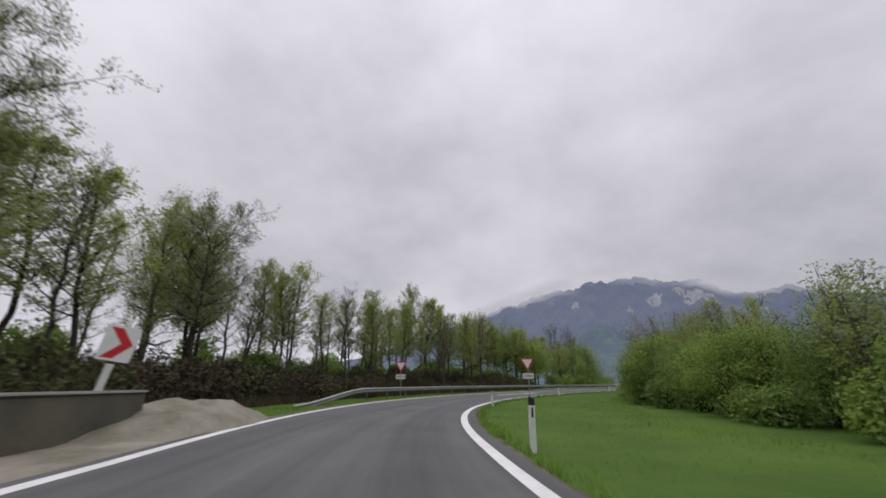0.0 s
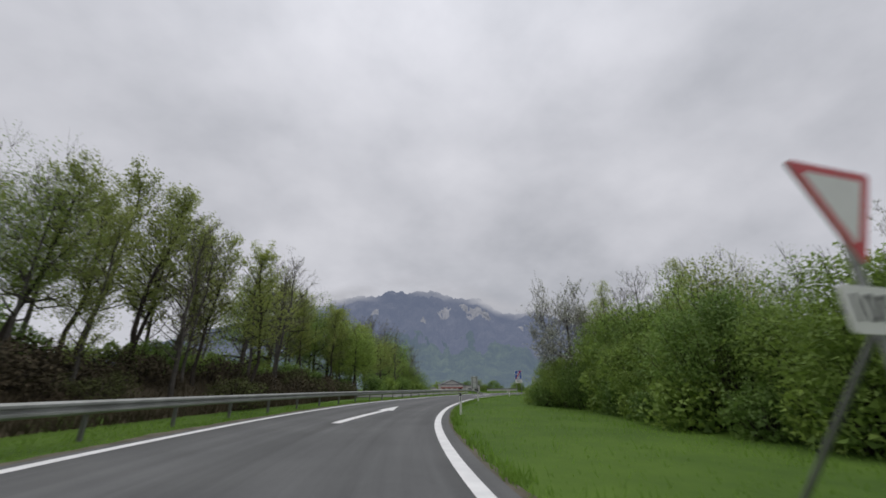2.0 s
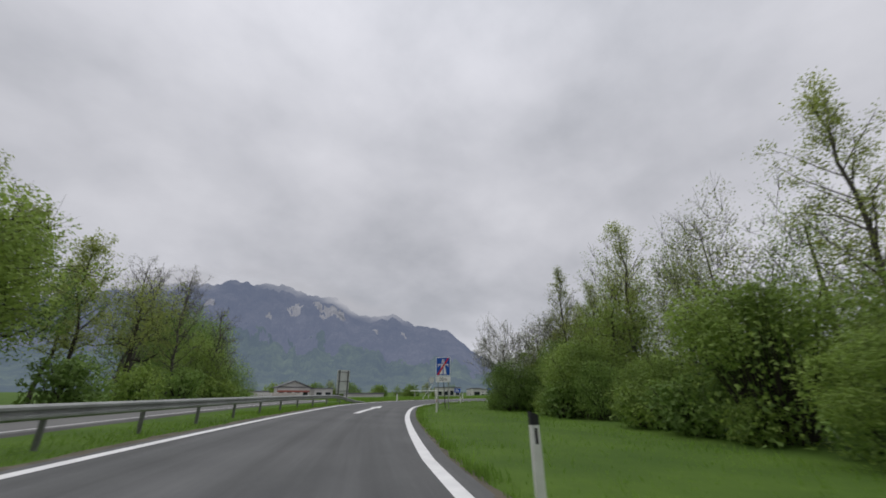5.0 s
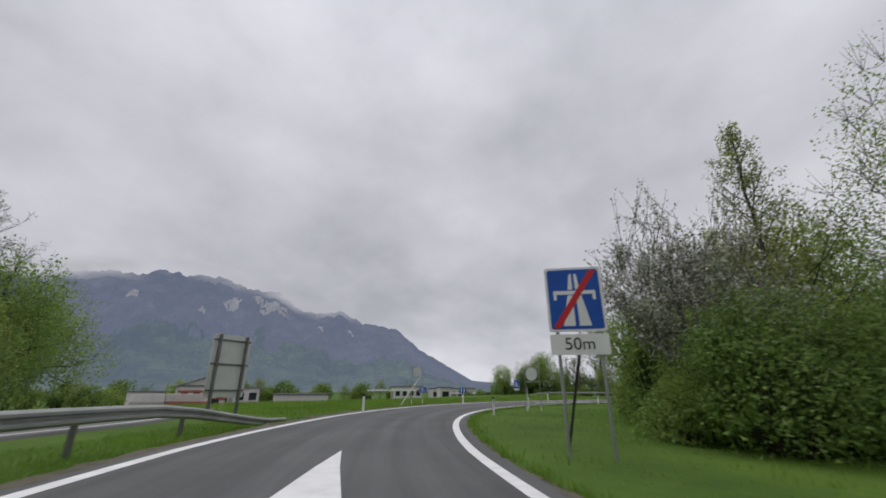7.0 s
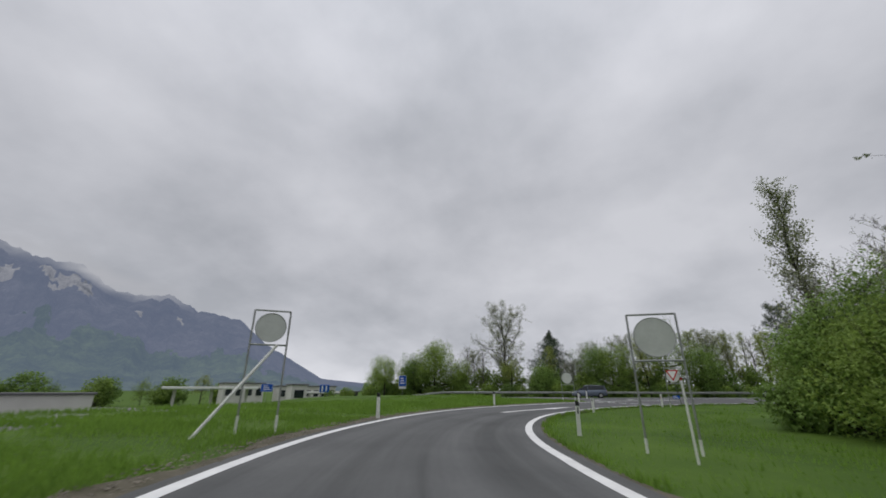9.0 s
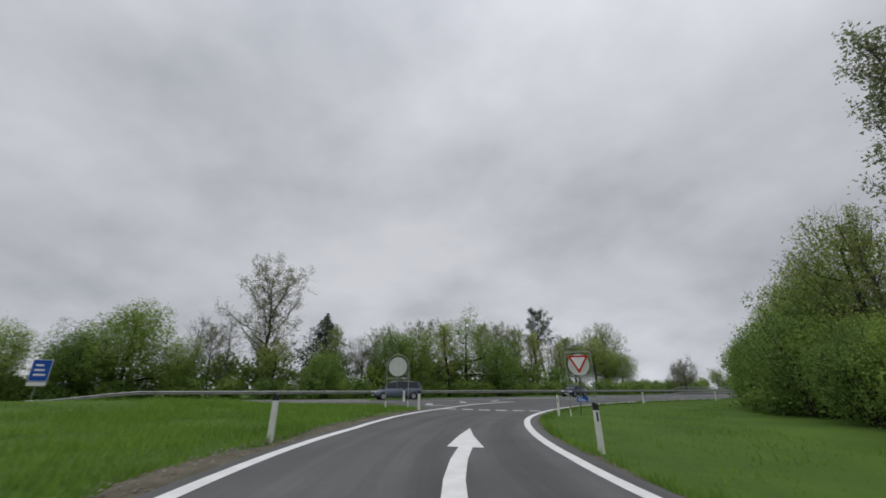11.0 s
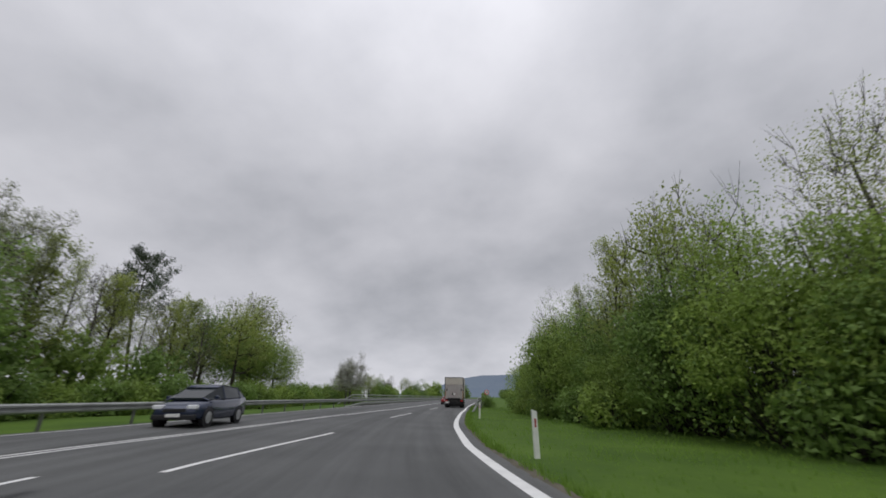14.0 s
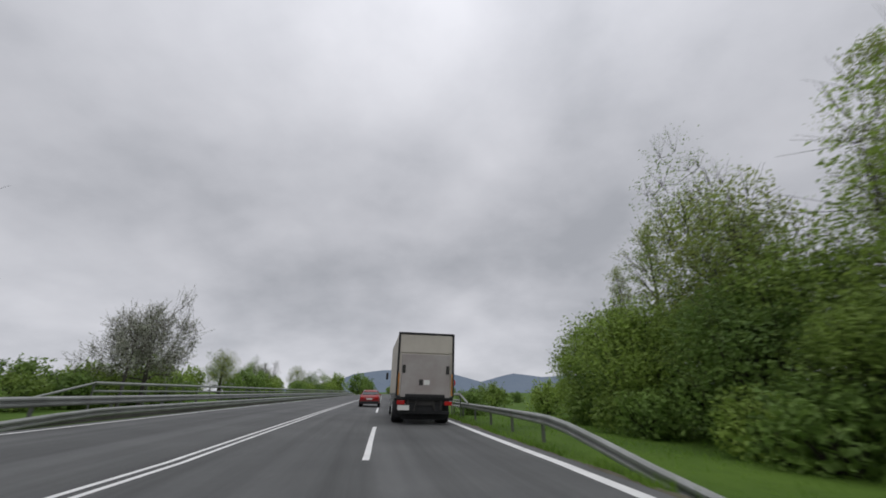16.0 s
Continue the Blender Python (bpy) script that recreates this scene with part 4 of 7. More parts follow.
# heap of pale gravel at the wall's end
hv, hf = [], []
for i in range(29):
    for j in range(21):
        u, v = i / 14 - 1, j / 10 - 1
        x, y, z = at(12.2 + u * 3.6, -6.25 + v * 1.75)
        k = max(0.0, 1 - (u * u + v * v)) ** 0.8
        hv.append((x, y, z - 0.10 + 0.82 * k * (0.85 + 0.35 * noise.noise((x * 0.9, y * 0.9, 4.0))) + 0.10 * noise.noise((x * 3.1, y * 3.1, 2.0)) * min(1.0, k * 3)))
hf = [(i * 21 + j, (i + 1) * 21 + j, (i + 1) * 21 + j + 1, i * 21 + j + 1) for i in range(28) for j in range(20)]
tagged(new("gravel_heap", mesh_of("gravel_heap", hv, hf, M["pale_gravel"], True)), "heap of pale gravel at the end of the wall", "gravel heap")


# ---- vehicles ----
def loft(rings):
    n = len(rings[0])
    vs = [v for r in rings for v in r]
    fs = [tuple(range(n))[::-1], tuple(range((len(rings) - 1) * n, len(rings) * n))]
    for i in range(len(rings) - 1):
        for k in range(n):
            a, b = i * n + k, i * n + (k + 1) % n
            fs.append((a, b, b + n, a + n))
    return vs, fs


def wheel(parent, x, y, r, w):
    """Axle along x."""
    tyre = []
    for u, k in ((-0.5, 0.62), (-0.5, 0.92), (-0.36, 1.0), (0.36, 1.0), (0.5, 0.92), (0.5, 0.62)):
        tyre.append([(x + u * w, y + math.cos(a) * r * k, r + math.sin(a) * r * k) for a in np.linspace(0, 2 * math.pi, 21)[:-1]])
    wh = part("wheel", loft(tyre), M["rubber"], parent, "black tyre", True)
    sgn = 1 if x > 0 else -1
    hub = []
    for u, k in ((0.48, 0.66), (0.53, 0.63), (0.515, 0.52), (0.535, 0.20), (0.55, 0.16), (0.55, 0.02)):
        hub.append([(x + sgn * u * w, y + math.cos(a) * r * k, r + math.sin(a) * r * k) for a in np.linspace(0, 2 * math.pi, 15)[:-1]])
    part("rim", loft(hub), M["chrome"], wh, "alloy rim")


def car(name, label, m, paint, lower, cabin, roof, width, axles, wheel_r=0.32, wagon=False):
    """lower: stations (y, half width, underside, top); cabin and roof: stations (y, half width at base, base, half width at top, top). The front looks along +y."""
    ob = thing(name, label, "car", m=m)
    rings = []
    for y, w, z0, z1 in lower:
        h = z1 - z0
        rings.append([(-w * 0.90, y, z0), (-w * 0.99, y, z0 + 0.10 * h), (-w, y, z0 + 0.45 * h), (-w * 0.985, y, z0 + 0.78 * h), (-w * 0.90, y, z1 - 0.02), (-w * 0.5, y, z1),
                      (w * 0.5, y, z1), (w * 0.90, y, z1 - 0.02), (w * 0.985, y, z0 + 0.78 * h), (w, y, z0 + 0.45 * h), (w * 0.99, y, z0 + 0.10 * h), (w * 0.90, y, z0)])
    part("body", loft(rings), M[paint], ob, smooth=True)
    rings = [[(-w0, y, z0), (-w1, y, z1), (w1, y, z1), (w0, y, z0)] for y, w0, z0, w1, z1 in cabin]
    part("window_band", loft(rings), M["glass"], ob, "dark window glass")
    rings = []
    for y, w0, z0, w1, z1 in roof:
        rings.append([(-w0 - 0.012, y, z0), (-w1 - 0.005, y, z1 - 0.02), (-w1 * 0.8, y, z1 + 0.025), (w1 * 0.8, y, z1 + 0.025), (w1 + 0.005, y, z1 - 0.02), (w0 + 0.012, y, z0)])
    part("roof", loft(rings), M[paint], ob, smooth=True)
    y_r, y_f = lower[0][0], lower[-1][0]
    # pillars
    for sx in (-1, 1):
        for (y, w0, z0, w1, z1), k in zip(cabin, range(len(cabin))):
            part("pillar", rod((sx * (w0 + 0.004), y, z0 - 0.02), (sx * (w1 + 0.004), y, z1), 0.03, sides=5), M[paint], ob)
        part("mirror", box(0.16, 0.12, 0.12, sx * (cabin[-1][1] + 0.12), cabin[-1][0] - 0.35, cabin[-1][2] + 0.03, 0.03), M[paint], ob)
        part("tail_lamp", box(0.34, 0.10, 0.15, sx * (lower[1][1] - 0.24), y_r + 0.02, lower[1][3] - 0.30, 0.02), M["tail"], ob, "red tail lamp")
        part("head_lamp", box(0.36, 0.16, 0.14, sx * (lower[-2][1] - 0.24), y_f - 0.07, lower[-2][3] - 0.20, 0.03), M["lamp"], ob, "clear head lamp")
        for ya in axles:
            part("wheel_arch", ([(sx * (width / 2 - 0.02), ya + math.cos(a) * wheel_r * 1.16, wheel_r + math.sin(a) * wheel_r * 1.16) for a in np.linspace(0, 2 * math.pi, 19)[:-1]] + [(sx * (width / 2 + 0.004), ya + math.cos(a) * wheel_r * 1.16, wheel_r + math.sin(a) * wheel_r * 1.16) for a in np.linspace(0, 2 * math.pi, 19)[:-1]],
                                [tuple(range(18)), tuple(range(18, 36))[::-1]] + [(i, (i + 1) % 18, 18 + (i + 1) % 18, 18 + i) for i in range(18)]), M["black"], ob, "dark wheel arch")
            wheel(ob, sx * (width / 2 - 0.10), ya, wheel_r, 0.23)
    part("rear_bumper", box(width * 0.90, 0.12, 0.20, 0, y_r + 0.01, 0.30, 0.04), M["black"], ob)
    part("front_bumper", box(width * 0.86, 0.14, 0.18, 0, y_f - 0.04, 0.26, 0.04), M["black"], ob)
    part("grille", box(width * 0.46, 0.05, 0.12, 0, y_f - 0.01, 0.52, 0.02), M["black"], ob)
    part("plate", box(0.5, 0.02, 0.11, 0, y_r - 0.045, 0.62, 0.006), M["white_film"], ob, "pale number plate")
    part("plate", box(0.5, 0.02, 0.11, 0, y_f + 0.045, 0.36, 0.006), M["white_film"], ob, "pale number plate")
    return ob


def on_road(s, lat, back=False, turn=0.0):
    x, y, z = at(s, lat)
    return pose(x, y, z, 0, 0, turn_at(s) + (180 if back else 0) + turn)


car("sedan", "dark red four-door sedan on the main road", on_road(271.5, -0.35), "car_red",
    [(-2.30, 0.74, 0.42, 0.86), (-2.18, 0.86, 0.30, 1.00), (-1.3, 0.91, 0.24, 1.03), (0.0, 0.92, 0.22, 0.98), (1.1, 0.91, 0.24, 0.93), (1.9, 0.86, 0.28, 0.80), (2.25, 0.72, 0.36, 0.66)],
    [(-1.75, 0.72, 1.00, 0.58, 1.06), (-0.95, 0.82, 0.99, 0.62, 1.36), (0.2, 0.84, 0.97, 0.62, 1.42), (1.25, 0.80, 0.92, 0.55, 0.98)],
    [(-1.15, 0.64, 1.27, 0.60, 1.32), (-0.6, 0.64, 1.38, 0.60, 1.40), (0.2, 0.64, 1.40, 0.60, 1.42), (0.45, 0.63, 1.33, 0.58, 1.36)], 1.84, (-1.42, 1.40))
blue_car = car("hatchback", "slate-blue hatchback on the main road", on_road(211.2, -7.7, True), "car_blue",
    [(-2.02, 0.76, 0.42, 0.92), (-1.92, 0.85, 0.30, 1.04), (-1.1, 0.88, 0.24, 1.02), (0.0, 0.89, 0.22, 0.98), (1.0, 0.88, 0.24, 0.95), (1.7, 0.84, 0.28, 0.82), (2.02, 0.70, 0.36, 0.66)],
    [(-1.86, 0.74, 1.02, 0.62, 1.16), (-1.35, 0.80, 1.01, 0.62, 1.42), (0.1, 0.82, 0.97, 0.62, 1.49), (1.30, 0.78, 0.93, 0.54, 1.00)],
    [(-1.62, 0.65, 1.34, 0.60, 1.38), (-0.9, 0.65, 1.43, 0.60, 1.46), (0.1, 0.65, 1.46, 0.60, 1.49), (0.45, 0.63, 1.38, 0.58, 1.42)], 1.78, (-1.22, 1.32))
car("minivan", "slate-blue minivan on the main road", pose(112.0, 110.8, 0.30, 0, 0, 4), "car_slate",
    [(-2.32, 0.80, 0.42, 1.02), (-2.24, 0.89, 0.30, 1.12), (-1.2, 0.92, 0.24, 1.10), (0.2, 0.92, 0.22, 1.06), (1.3, 0.91, 0.24, 1.00), (2.0, 0.86, 0.28, 0.86), (2.32, 0.72, 0.36, 0.70)],
    [(-2.20, 0.80, 1.10, 0.70, 1.30), (-2.00, 0.85, 1.10, 0.70, 1.62), (0.2, 0.86, 1.05, 0.68, 1.70), (1.75, 0.82, 0.96, 0.56, 1.02)],
    [(-2.14, 0.72, 1.56, 0.68, 1.60), (-1.2, 0.73, 1.64, 0.68, 1.68), (0.2, 0.71, 1.66, 0.66, 1.70), (0.7, 0.68, 1.54, 0.63, 1.58)], 1.84, (-1.45, 1.50))
white_car = car("small_car", "white small car on the side road", pose(34.9, 131.5, 0.28 - float(yard_drop(37.0, 131.5)), 0, 0, 186), "car_white",
    [(-1.95, 0.76, 0.42, 0.92), (-1.86, 0.83, 0.30, 1.02), (-1.1, 0.86, 0.24, 1.00), (0.0, 0.87, 0.22, 0.97), (1.0, 0.86, 0.24, 0.94), (1.65, 0.82, 0.28, 0.82), (1.95, 0.70, 0.36, 0.66)],
    [(-1.80, 0.72, 1.00, 0.60, 1.16), (-1.30, 0.78, 1.00, 0.60, 1.40), (0.1, 0.80, 0.96, 0.60, 1.46), (1.28, 0.76, 0.92, 0.52, 0.98)],
    [(-1.56, 0.63, 1.32, 0.58, 1.36), (-0.9, 0.63, 1.41, 0.58, 1.43), (0.1, 0.63, 1.43, 0.58, 1.46), (0.45, 0.61, 1.35, 0.56, 1.39)], 1.74, (-1.20, 1.28))


def lorry(m):
    """A box lorry; its front looks along +y and its tail stands at y = 0."""
    ob = thing("box_lorry", "dirty beige box lorry with a folded tail lift", "lorry", m=m)
    L, W, z0, z1 = 7.2, 2.50, 1.14, 3.84
    part("cargo_box", box(W, L, z1 - z0, 0, L / 2, z0, 0.035), M["tarp"], ob, "beige cargo box")
    for sx in (-1, 1):
        part("corner_post", box(0.09, 0.10, z1 - z0 + 0.03, sx * (W / 2 - 0.02), 0.0, z0 - 0.01, 0.02), M["black"], ob, "dark corner post")
        part("side_rail", box(0.03, L, 0.10, sx * (W / 2 + 0.006), L / 2, z0 + 0.02, 0.01), M["steel_dull"], ob)
        for k in range(1, 6):
            part("side_rib", box(0.02, 0.05, z1 - z0 - 0.2, sx * (W / 2 + 0.004), k * L / 6, z0 + 0.12, 0.006), M["tarp"], ob)
    part("top_rail", box(W + 0.02, 0.10, 0.09, 0, 0.0, z1 - 0.07, 0.02), M["black"], ob, "dark top rail")
    part("rear_door", box(W - 0.16, 0.04, 0.78, 0, -0.015, z1 - 0.87, 0.01), M["tarp"], ob, "pale upper door")
    lift = part("tail_lift", box(W - 0.34, 0.07, 1.80, 0, -0.045, z0 - 0.03, 0.02), M["tail_lift"], ob, "grey folded tail lift")
    part("label", box(0.26, 0.012, 0.20, 0.05, -0.088, z0 + 0.48, 0.003), M["white_film"], lift, "small white label")
    part("label", box(0.16, 0.012, 0.24, -0.20, -0.088, z0 + 0.46, 0.003), M["chassis"], lift, "small dark label")
    for sx in (-1, 1):
        part("latch", box(0.14, 0.03, 0.34, sx * (W / 2 - 0.28), -0.092, z0 + 0.95, 0.01), M["chassis"], lift, "dark latch plate")
        part("lift_arm", rod((sx * 0.72, 0.05, 0.62), (sx * 0.72, -0.03, z0 + 0.06), 0.055), M["chassis"], ob)
        part("tail_lamp", box(0.34, 0.08, 0.17, sx * (W / 2 - 0.22), -0.02, 0.80, 0.02), M["tail"], ob, "red tail lamp")
        part("mudguard", box(0.42, 0.03, 0.5, sx * 0.96, 0.75, 0.28, 0.01), M["rubber"], ob)
        part("door_mirror", box(0.14, 0.12, 0.42, sx * (W / 2 + 0.18), L + 1.5, 2.05, 0.03), M["black"], ob)
        for ya in (1.75, L + 1.15):
            wheel(ob, sx * (W / 2 - 0.22), ya, 0.47, 0.30 if ya > 4 else 0.56)
        part("side_guard", box(0.04, 3.0, 0.12, sx * (W / 2 - 0.06), L * 0.56, 0.62, 0.015), M["steel_dull"], ob)
        part("side_guard", box(0.04, 3.0, 0.12, sx * (W / 2 - 0.06), L * 0.56, 0.90, 0.015), M["steel_dull"], ob)
    part("underrun_bar", box(2.2, 0.12, 0.13, 0, 0.12, 0.44, 0.02), M["black"], ob, "dark underrun bar")
    part("lift_gear", box(1.62, 0.30, 0.62, 0, 0.20, 0.50, 0.05), M["black"], ob, "black lift gear")
    part("lift_cylinder", rod((-0.45, 0.02, 0.55), (-0.30, -0.02, z0 + 0.02), 0.05), M["chassis"], ob)
    part("lift_cylinder", rod((0.45, 0.02, 0.55), (0.30, -0.02, z0 + 0.02), 0.05), M["chassis"], ob)
    part("mud_flap", box(1.9, 0.03, 0.36, 0, 0.42, 0.20, 0.01), M["rubber"], ob, "black spray flap")
    part("lift_hinge", box(1.72, 0.10, 0.16, 0, -0.06, z0 - 0.06, 0.03), M["black"], ob, "black hinge bar")
    for sx in (-1, 1):
        part("reflector_strip", box(0.05, 0.012, 0.9, sx * (W / 2 - 0.08), -0.052, z0 + 0.05, 0.004), M["amber"], ob, "amber edge strip")
    part("sill", box(W - 0.04, 0.12, 0.15, 0, -0.01, z0 - 0.14, 0.02), M["black"], ob, "black rear sill")
    part("diesel_tank", box(0.5, 1.1, 0.5, -0.85, 4.4, 0.50, 0.08), M["chassis"], ob, "dark tank")
    part("rear_plate", box(0.50, 0.015, 0.20, -W / 2 + 0.34, -0.03, 0.58, 0.006), M["white_film"], ob, "pale number plate")
    part("frame", box(0.86, L + 2.0, 0.26, 0, L / 2 + 1.0, 0.78, 0.02), M["chassis"], ob, "dirty ladder frame")
    part("crossbeam", box(W - 0.3, 0.20, 0.24, 0, 0.14, 0.86, 0.02), M["chassis"], ob)
    rings = []
    for y, w, a, b in ((L + 0.15, 1.12, 0.62, 2.75), (L + 0.4, 1.16, 0.50, 2.95), (L + 1.4, 1.16, 0.48, 2.90), (L + 1.95, 1.12, 0.48, 1.75), (L + 2.1, 1.02, 0.55, 1.10)):
        rings.append([(-w, y, a), (-w, y, b - 0.12), (-w * 0.9, y, b), (w * 0.9, y, b), (w, y, b - 0.12), (w, y, a)])
    cab = part("cab", loft(rings), M["car_white"], ob, "white driver's cab", True)
    part("windscreen", ([(-0.95, L + 1.93, 1.86), (0.95, L + 1.93, 1.86), (0.92, L + 1.47, 2.72), (-0.92, L + 1.47, 2.72), (-0.95, L + 1.99, 1.88), (0.95, L + 1.99, 1.88), (0.92, L + 1.53, 2.74), (-0.92, L + 1.53, 2.74)],
                        [(0, 1, 2, 3), (7, 6, 5, 4), (0, 4, 5, 1), (1, 5, 6, 2), (2, 6, 7, 3), (3, 7, 4, 0)]), M["glass"], cab, "dark windscreen")
    return ob


lorry(on_road(249.6, 2.45) @ pose(0, 0, 0, 0, 1.3, 0))


# ---- plants ----
def tubes(segs, sides=4):
    """Many tapered tubes at once: rows of x0 y0 z0 x1 y1 z1 r0 r1."""
    g = np.array(segs, float)
    a, b, r0, r1 = g[:, :3], g[:, 3:6], g[:, 6], g[:, 7]
    d = b - a
    d /= np.linalg.norm(d, axis=1)[:, None] + 1e-9
    ref = np.where(np.abs(d[:, 2:3]) < 0.9, [[0, 0, 1.0]], [[1.0, 0, 0]])
    u = np.cross(d, ref)
    u /= np.linalg.norm(u, axis=1)[:, None] + 1e-9
    v = np.cross(d, u)
    n = len(g)
    out = np.empty((n, 2 * sides, 3))
    for i in range(sides):
        w = 2 * math.pi * i / sides
        o = u * math.cos(w) + v * math.sin(w)
        out[:, i] = a + o * r0[:, None]
        out[:, sides + i] = b + o * r1[:, None]
    base = (np.arange(n) * 2 * sides)[:, None]
    f = np.concatenate([base + np.array([i, (i + 1) % sides, sides + (i + 1) % sides, sides + i])[None] for i in range(sides)], 0)
    return out.reshape(-1, 3), f


def leaves(rng, c, size, droop=0.0, flat=0.0, out=None):
    """A small pointed leaf spray at each place c."""
    n = len(c)
    a = rng.normal(size=(n, 3))
    a[:, 2] = a[:, 2] * (1 - flat) - droop
    a /= np.linalg.norm(a, axis=1)[:, None]
    # blades turn their faces up and outwards, towards the light
    face = c - np.array([0.0, 0.0, c[:, 2].mean()])
    face /= np.linalg.norm(face, axis=1)[:, None] + 1e-6
    if out is not None:
        # in a clump they face out of the clump
        face = face * 0.35 + out * 1.25
    b = np.cross(a, rng.normal(size=(n, 3)) * 0.6 + face * 0.8 + np.array([0, 0, 0.7]))
    b /= np.linalg.norm(b, axis=1)[:, None] + 1e-6
    k = size * rng.uniform(0.6, 1.35, (n, 1))
    vs = np.stack([c - a * k * 0.45 - b * k * 0.34, c - a * k * 0.30 + b * k * 0.38, c + a * k * 0.6], 1)
    return vs.reshape(-1, 3), np.arange(n * 3).reshape(-1, 3)


def np_mesh(name, v, f, mat):
    me = bpy.data.meshes.new(name)
    me.from_pydata(v.tolist(), [], f.tolist())
    me.materials.append(mat)
    me.update()
    return me


def tree_parts(seed, height, trunk_r, bare, spread, prim, sec, per_twig, leaf, shape, rise, wander=0.05, twigs=3, droop=0.0, lean=0.0, show=0.35, fluff=0.15):
    """Trunk and limbs as tubes, leaves as sprays round the twigs. shape(u): reach of the limbs from the crown's foot (0) to its top (1)."""
    rng = np.random.default_rng(seed)
    segs = []
    n = 9
    pts = [np.zeros(3)]
    for i in range(n):
        pts.append(pts[-1] + np.array([rng.normal() * wander * height / n * 2 + lean * height / n, rng.normal() * wander * height / n * 2, height / n]))
    pts = np.array(pts)
    rad = trunk_r * (1 - np.linspace(0, 1, n + 1)) ** 0.75 + 0.02
    rad[0] *= 1.25
    trunk = [(*pts[i], *pts[i + 1], rad[i], rad[i + 1]) for i in range(n)]
    trunk.insert(0, (pts[0][0], pts[0][1], -0.4, *pts[0], rad[0] * 1.15, rad[0]))
    cent = []
    for i in range(prim):
        u = (i + rng.uniform(0, 0.9)) / prim
        hh = bare + (1 - bare) * u
        k = hh * n
        j = min(int(k), n - 1)
        p = pts[j] + (pts[j + 1] - pts[j]) * (k - j)
        L = spread * shape(u) * rng.uniform(0.75, 1.2)
        az = i * 2.4 + rng.uniform(-0.5, 0.5)
        el = rise(u) + rng.uniform(-0.15, 0.15)
        d = np.array([math.cos(az) * math.cos(el), math.sin(az) * math.cos(el), math.sin(el)])
        r = max(0.018, rad[j] * 0.42)
        q = p
        for m_ in range(3):
            d2 = d + np.array([0, 0, 0.16 * (m_ - 0.5) - droop * 0.25 * m_]) + rng.normal(size=3) * 0.13
            d2 /= np.linalg.norm(d2)
            q2 = q + d2 * L / 3
            segs.append((*q, *q2, r * (1 - 0.28 * m_), r * (1 - 0.28 * (m_ + 1)) + 0.004))
            for _ in range(sec):
                w = rng.uniform(0.1, 1)
                o = q + (q2 - q) * w
                e = d2 * 0.75 + rng.normal(size=3) * 0.62 + np.array([0, 0, 0.28 - droop])
                e /= np.linalg.norm(e)
                l2 = L * rng.uniform(0.20, 0.42) * (1 - 0.15 * m_)
                o2 = o + e * l2
                segs.append((*o, *o2, r * 0.28, 0.006))
                for _ in range(twigs):
                    w2 = rng.uniform(0.25, 1)
                    o3 = o + (o2 - o) * w2
                    e3 = e * 0.6 + rng.normal(size=3) * 0.6 + np.array([0, 0, 0.2 - droop * 1.3])
                    e3 /= np.linalg.norm(e3)
                    o4 = o3 + e3 * l2 * rng.uniform(0.35, 0.7)
                    if rng.uniform() < show:
                        segs.append((*o3, *o4, 0.011, 0.005))
                    if per_twig:
                        m4 = rng.poisson(per_twig)
                        if m4:
                            w4 = rng.uniform(0.1, 1.15, (m4, 1))
                            g4 = rng.normal(size=(m4, 3))
                            g4 *= fluff * 1.7 * rng.uniform(0, 1, (m4, 1)) ** 0.5 / (np.linalg.norm(g4, axis=1)[:, None] + 1e-6)
                            cent.append(o3 + (o4 - o3) * w4 + g4)
            q, d = q2, d2
    lv = leaves(rng, np.concatenate(cent), leaf, droop) if cent else None
    return tubes(trunk, 7), tubes(segs, 3), lv


def make_tree(name, label, seed, wood, leafmat, twigmat=None, **kw):
    t, b, lv = tree_parts(seed, **kw)
    ob = thing(name, label, "tree", "roadside trees")
    shared("trunk", np_mesh("trunk", *t, M[wood]), ob, Matrix())
    shared("branchwork", np_mesh("branchwork", *b, M[twigmat or wood]), ob, Matrix())
    if lv is not None:
        shared("crown", np_mesh("crown", *lv, M[leafmat]), ob, Matrix(), "sprays of leaves")
    ob["tall"] = float(np.percentile((lv if lv is not None else b)[0][:, 2], 99.7))
    return ob


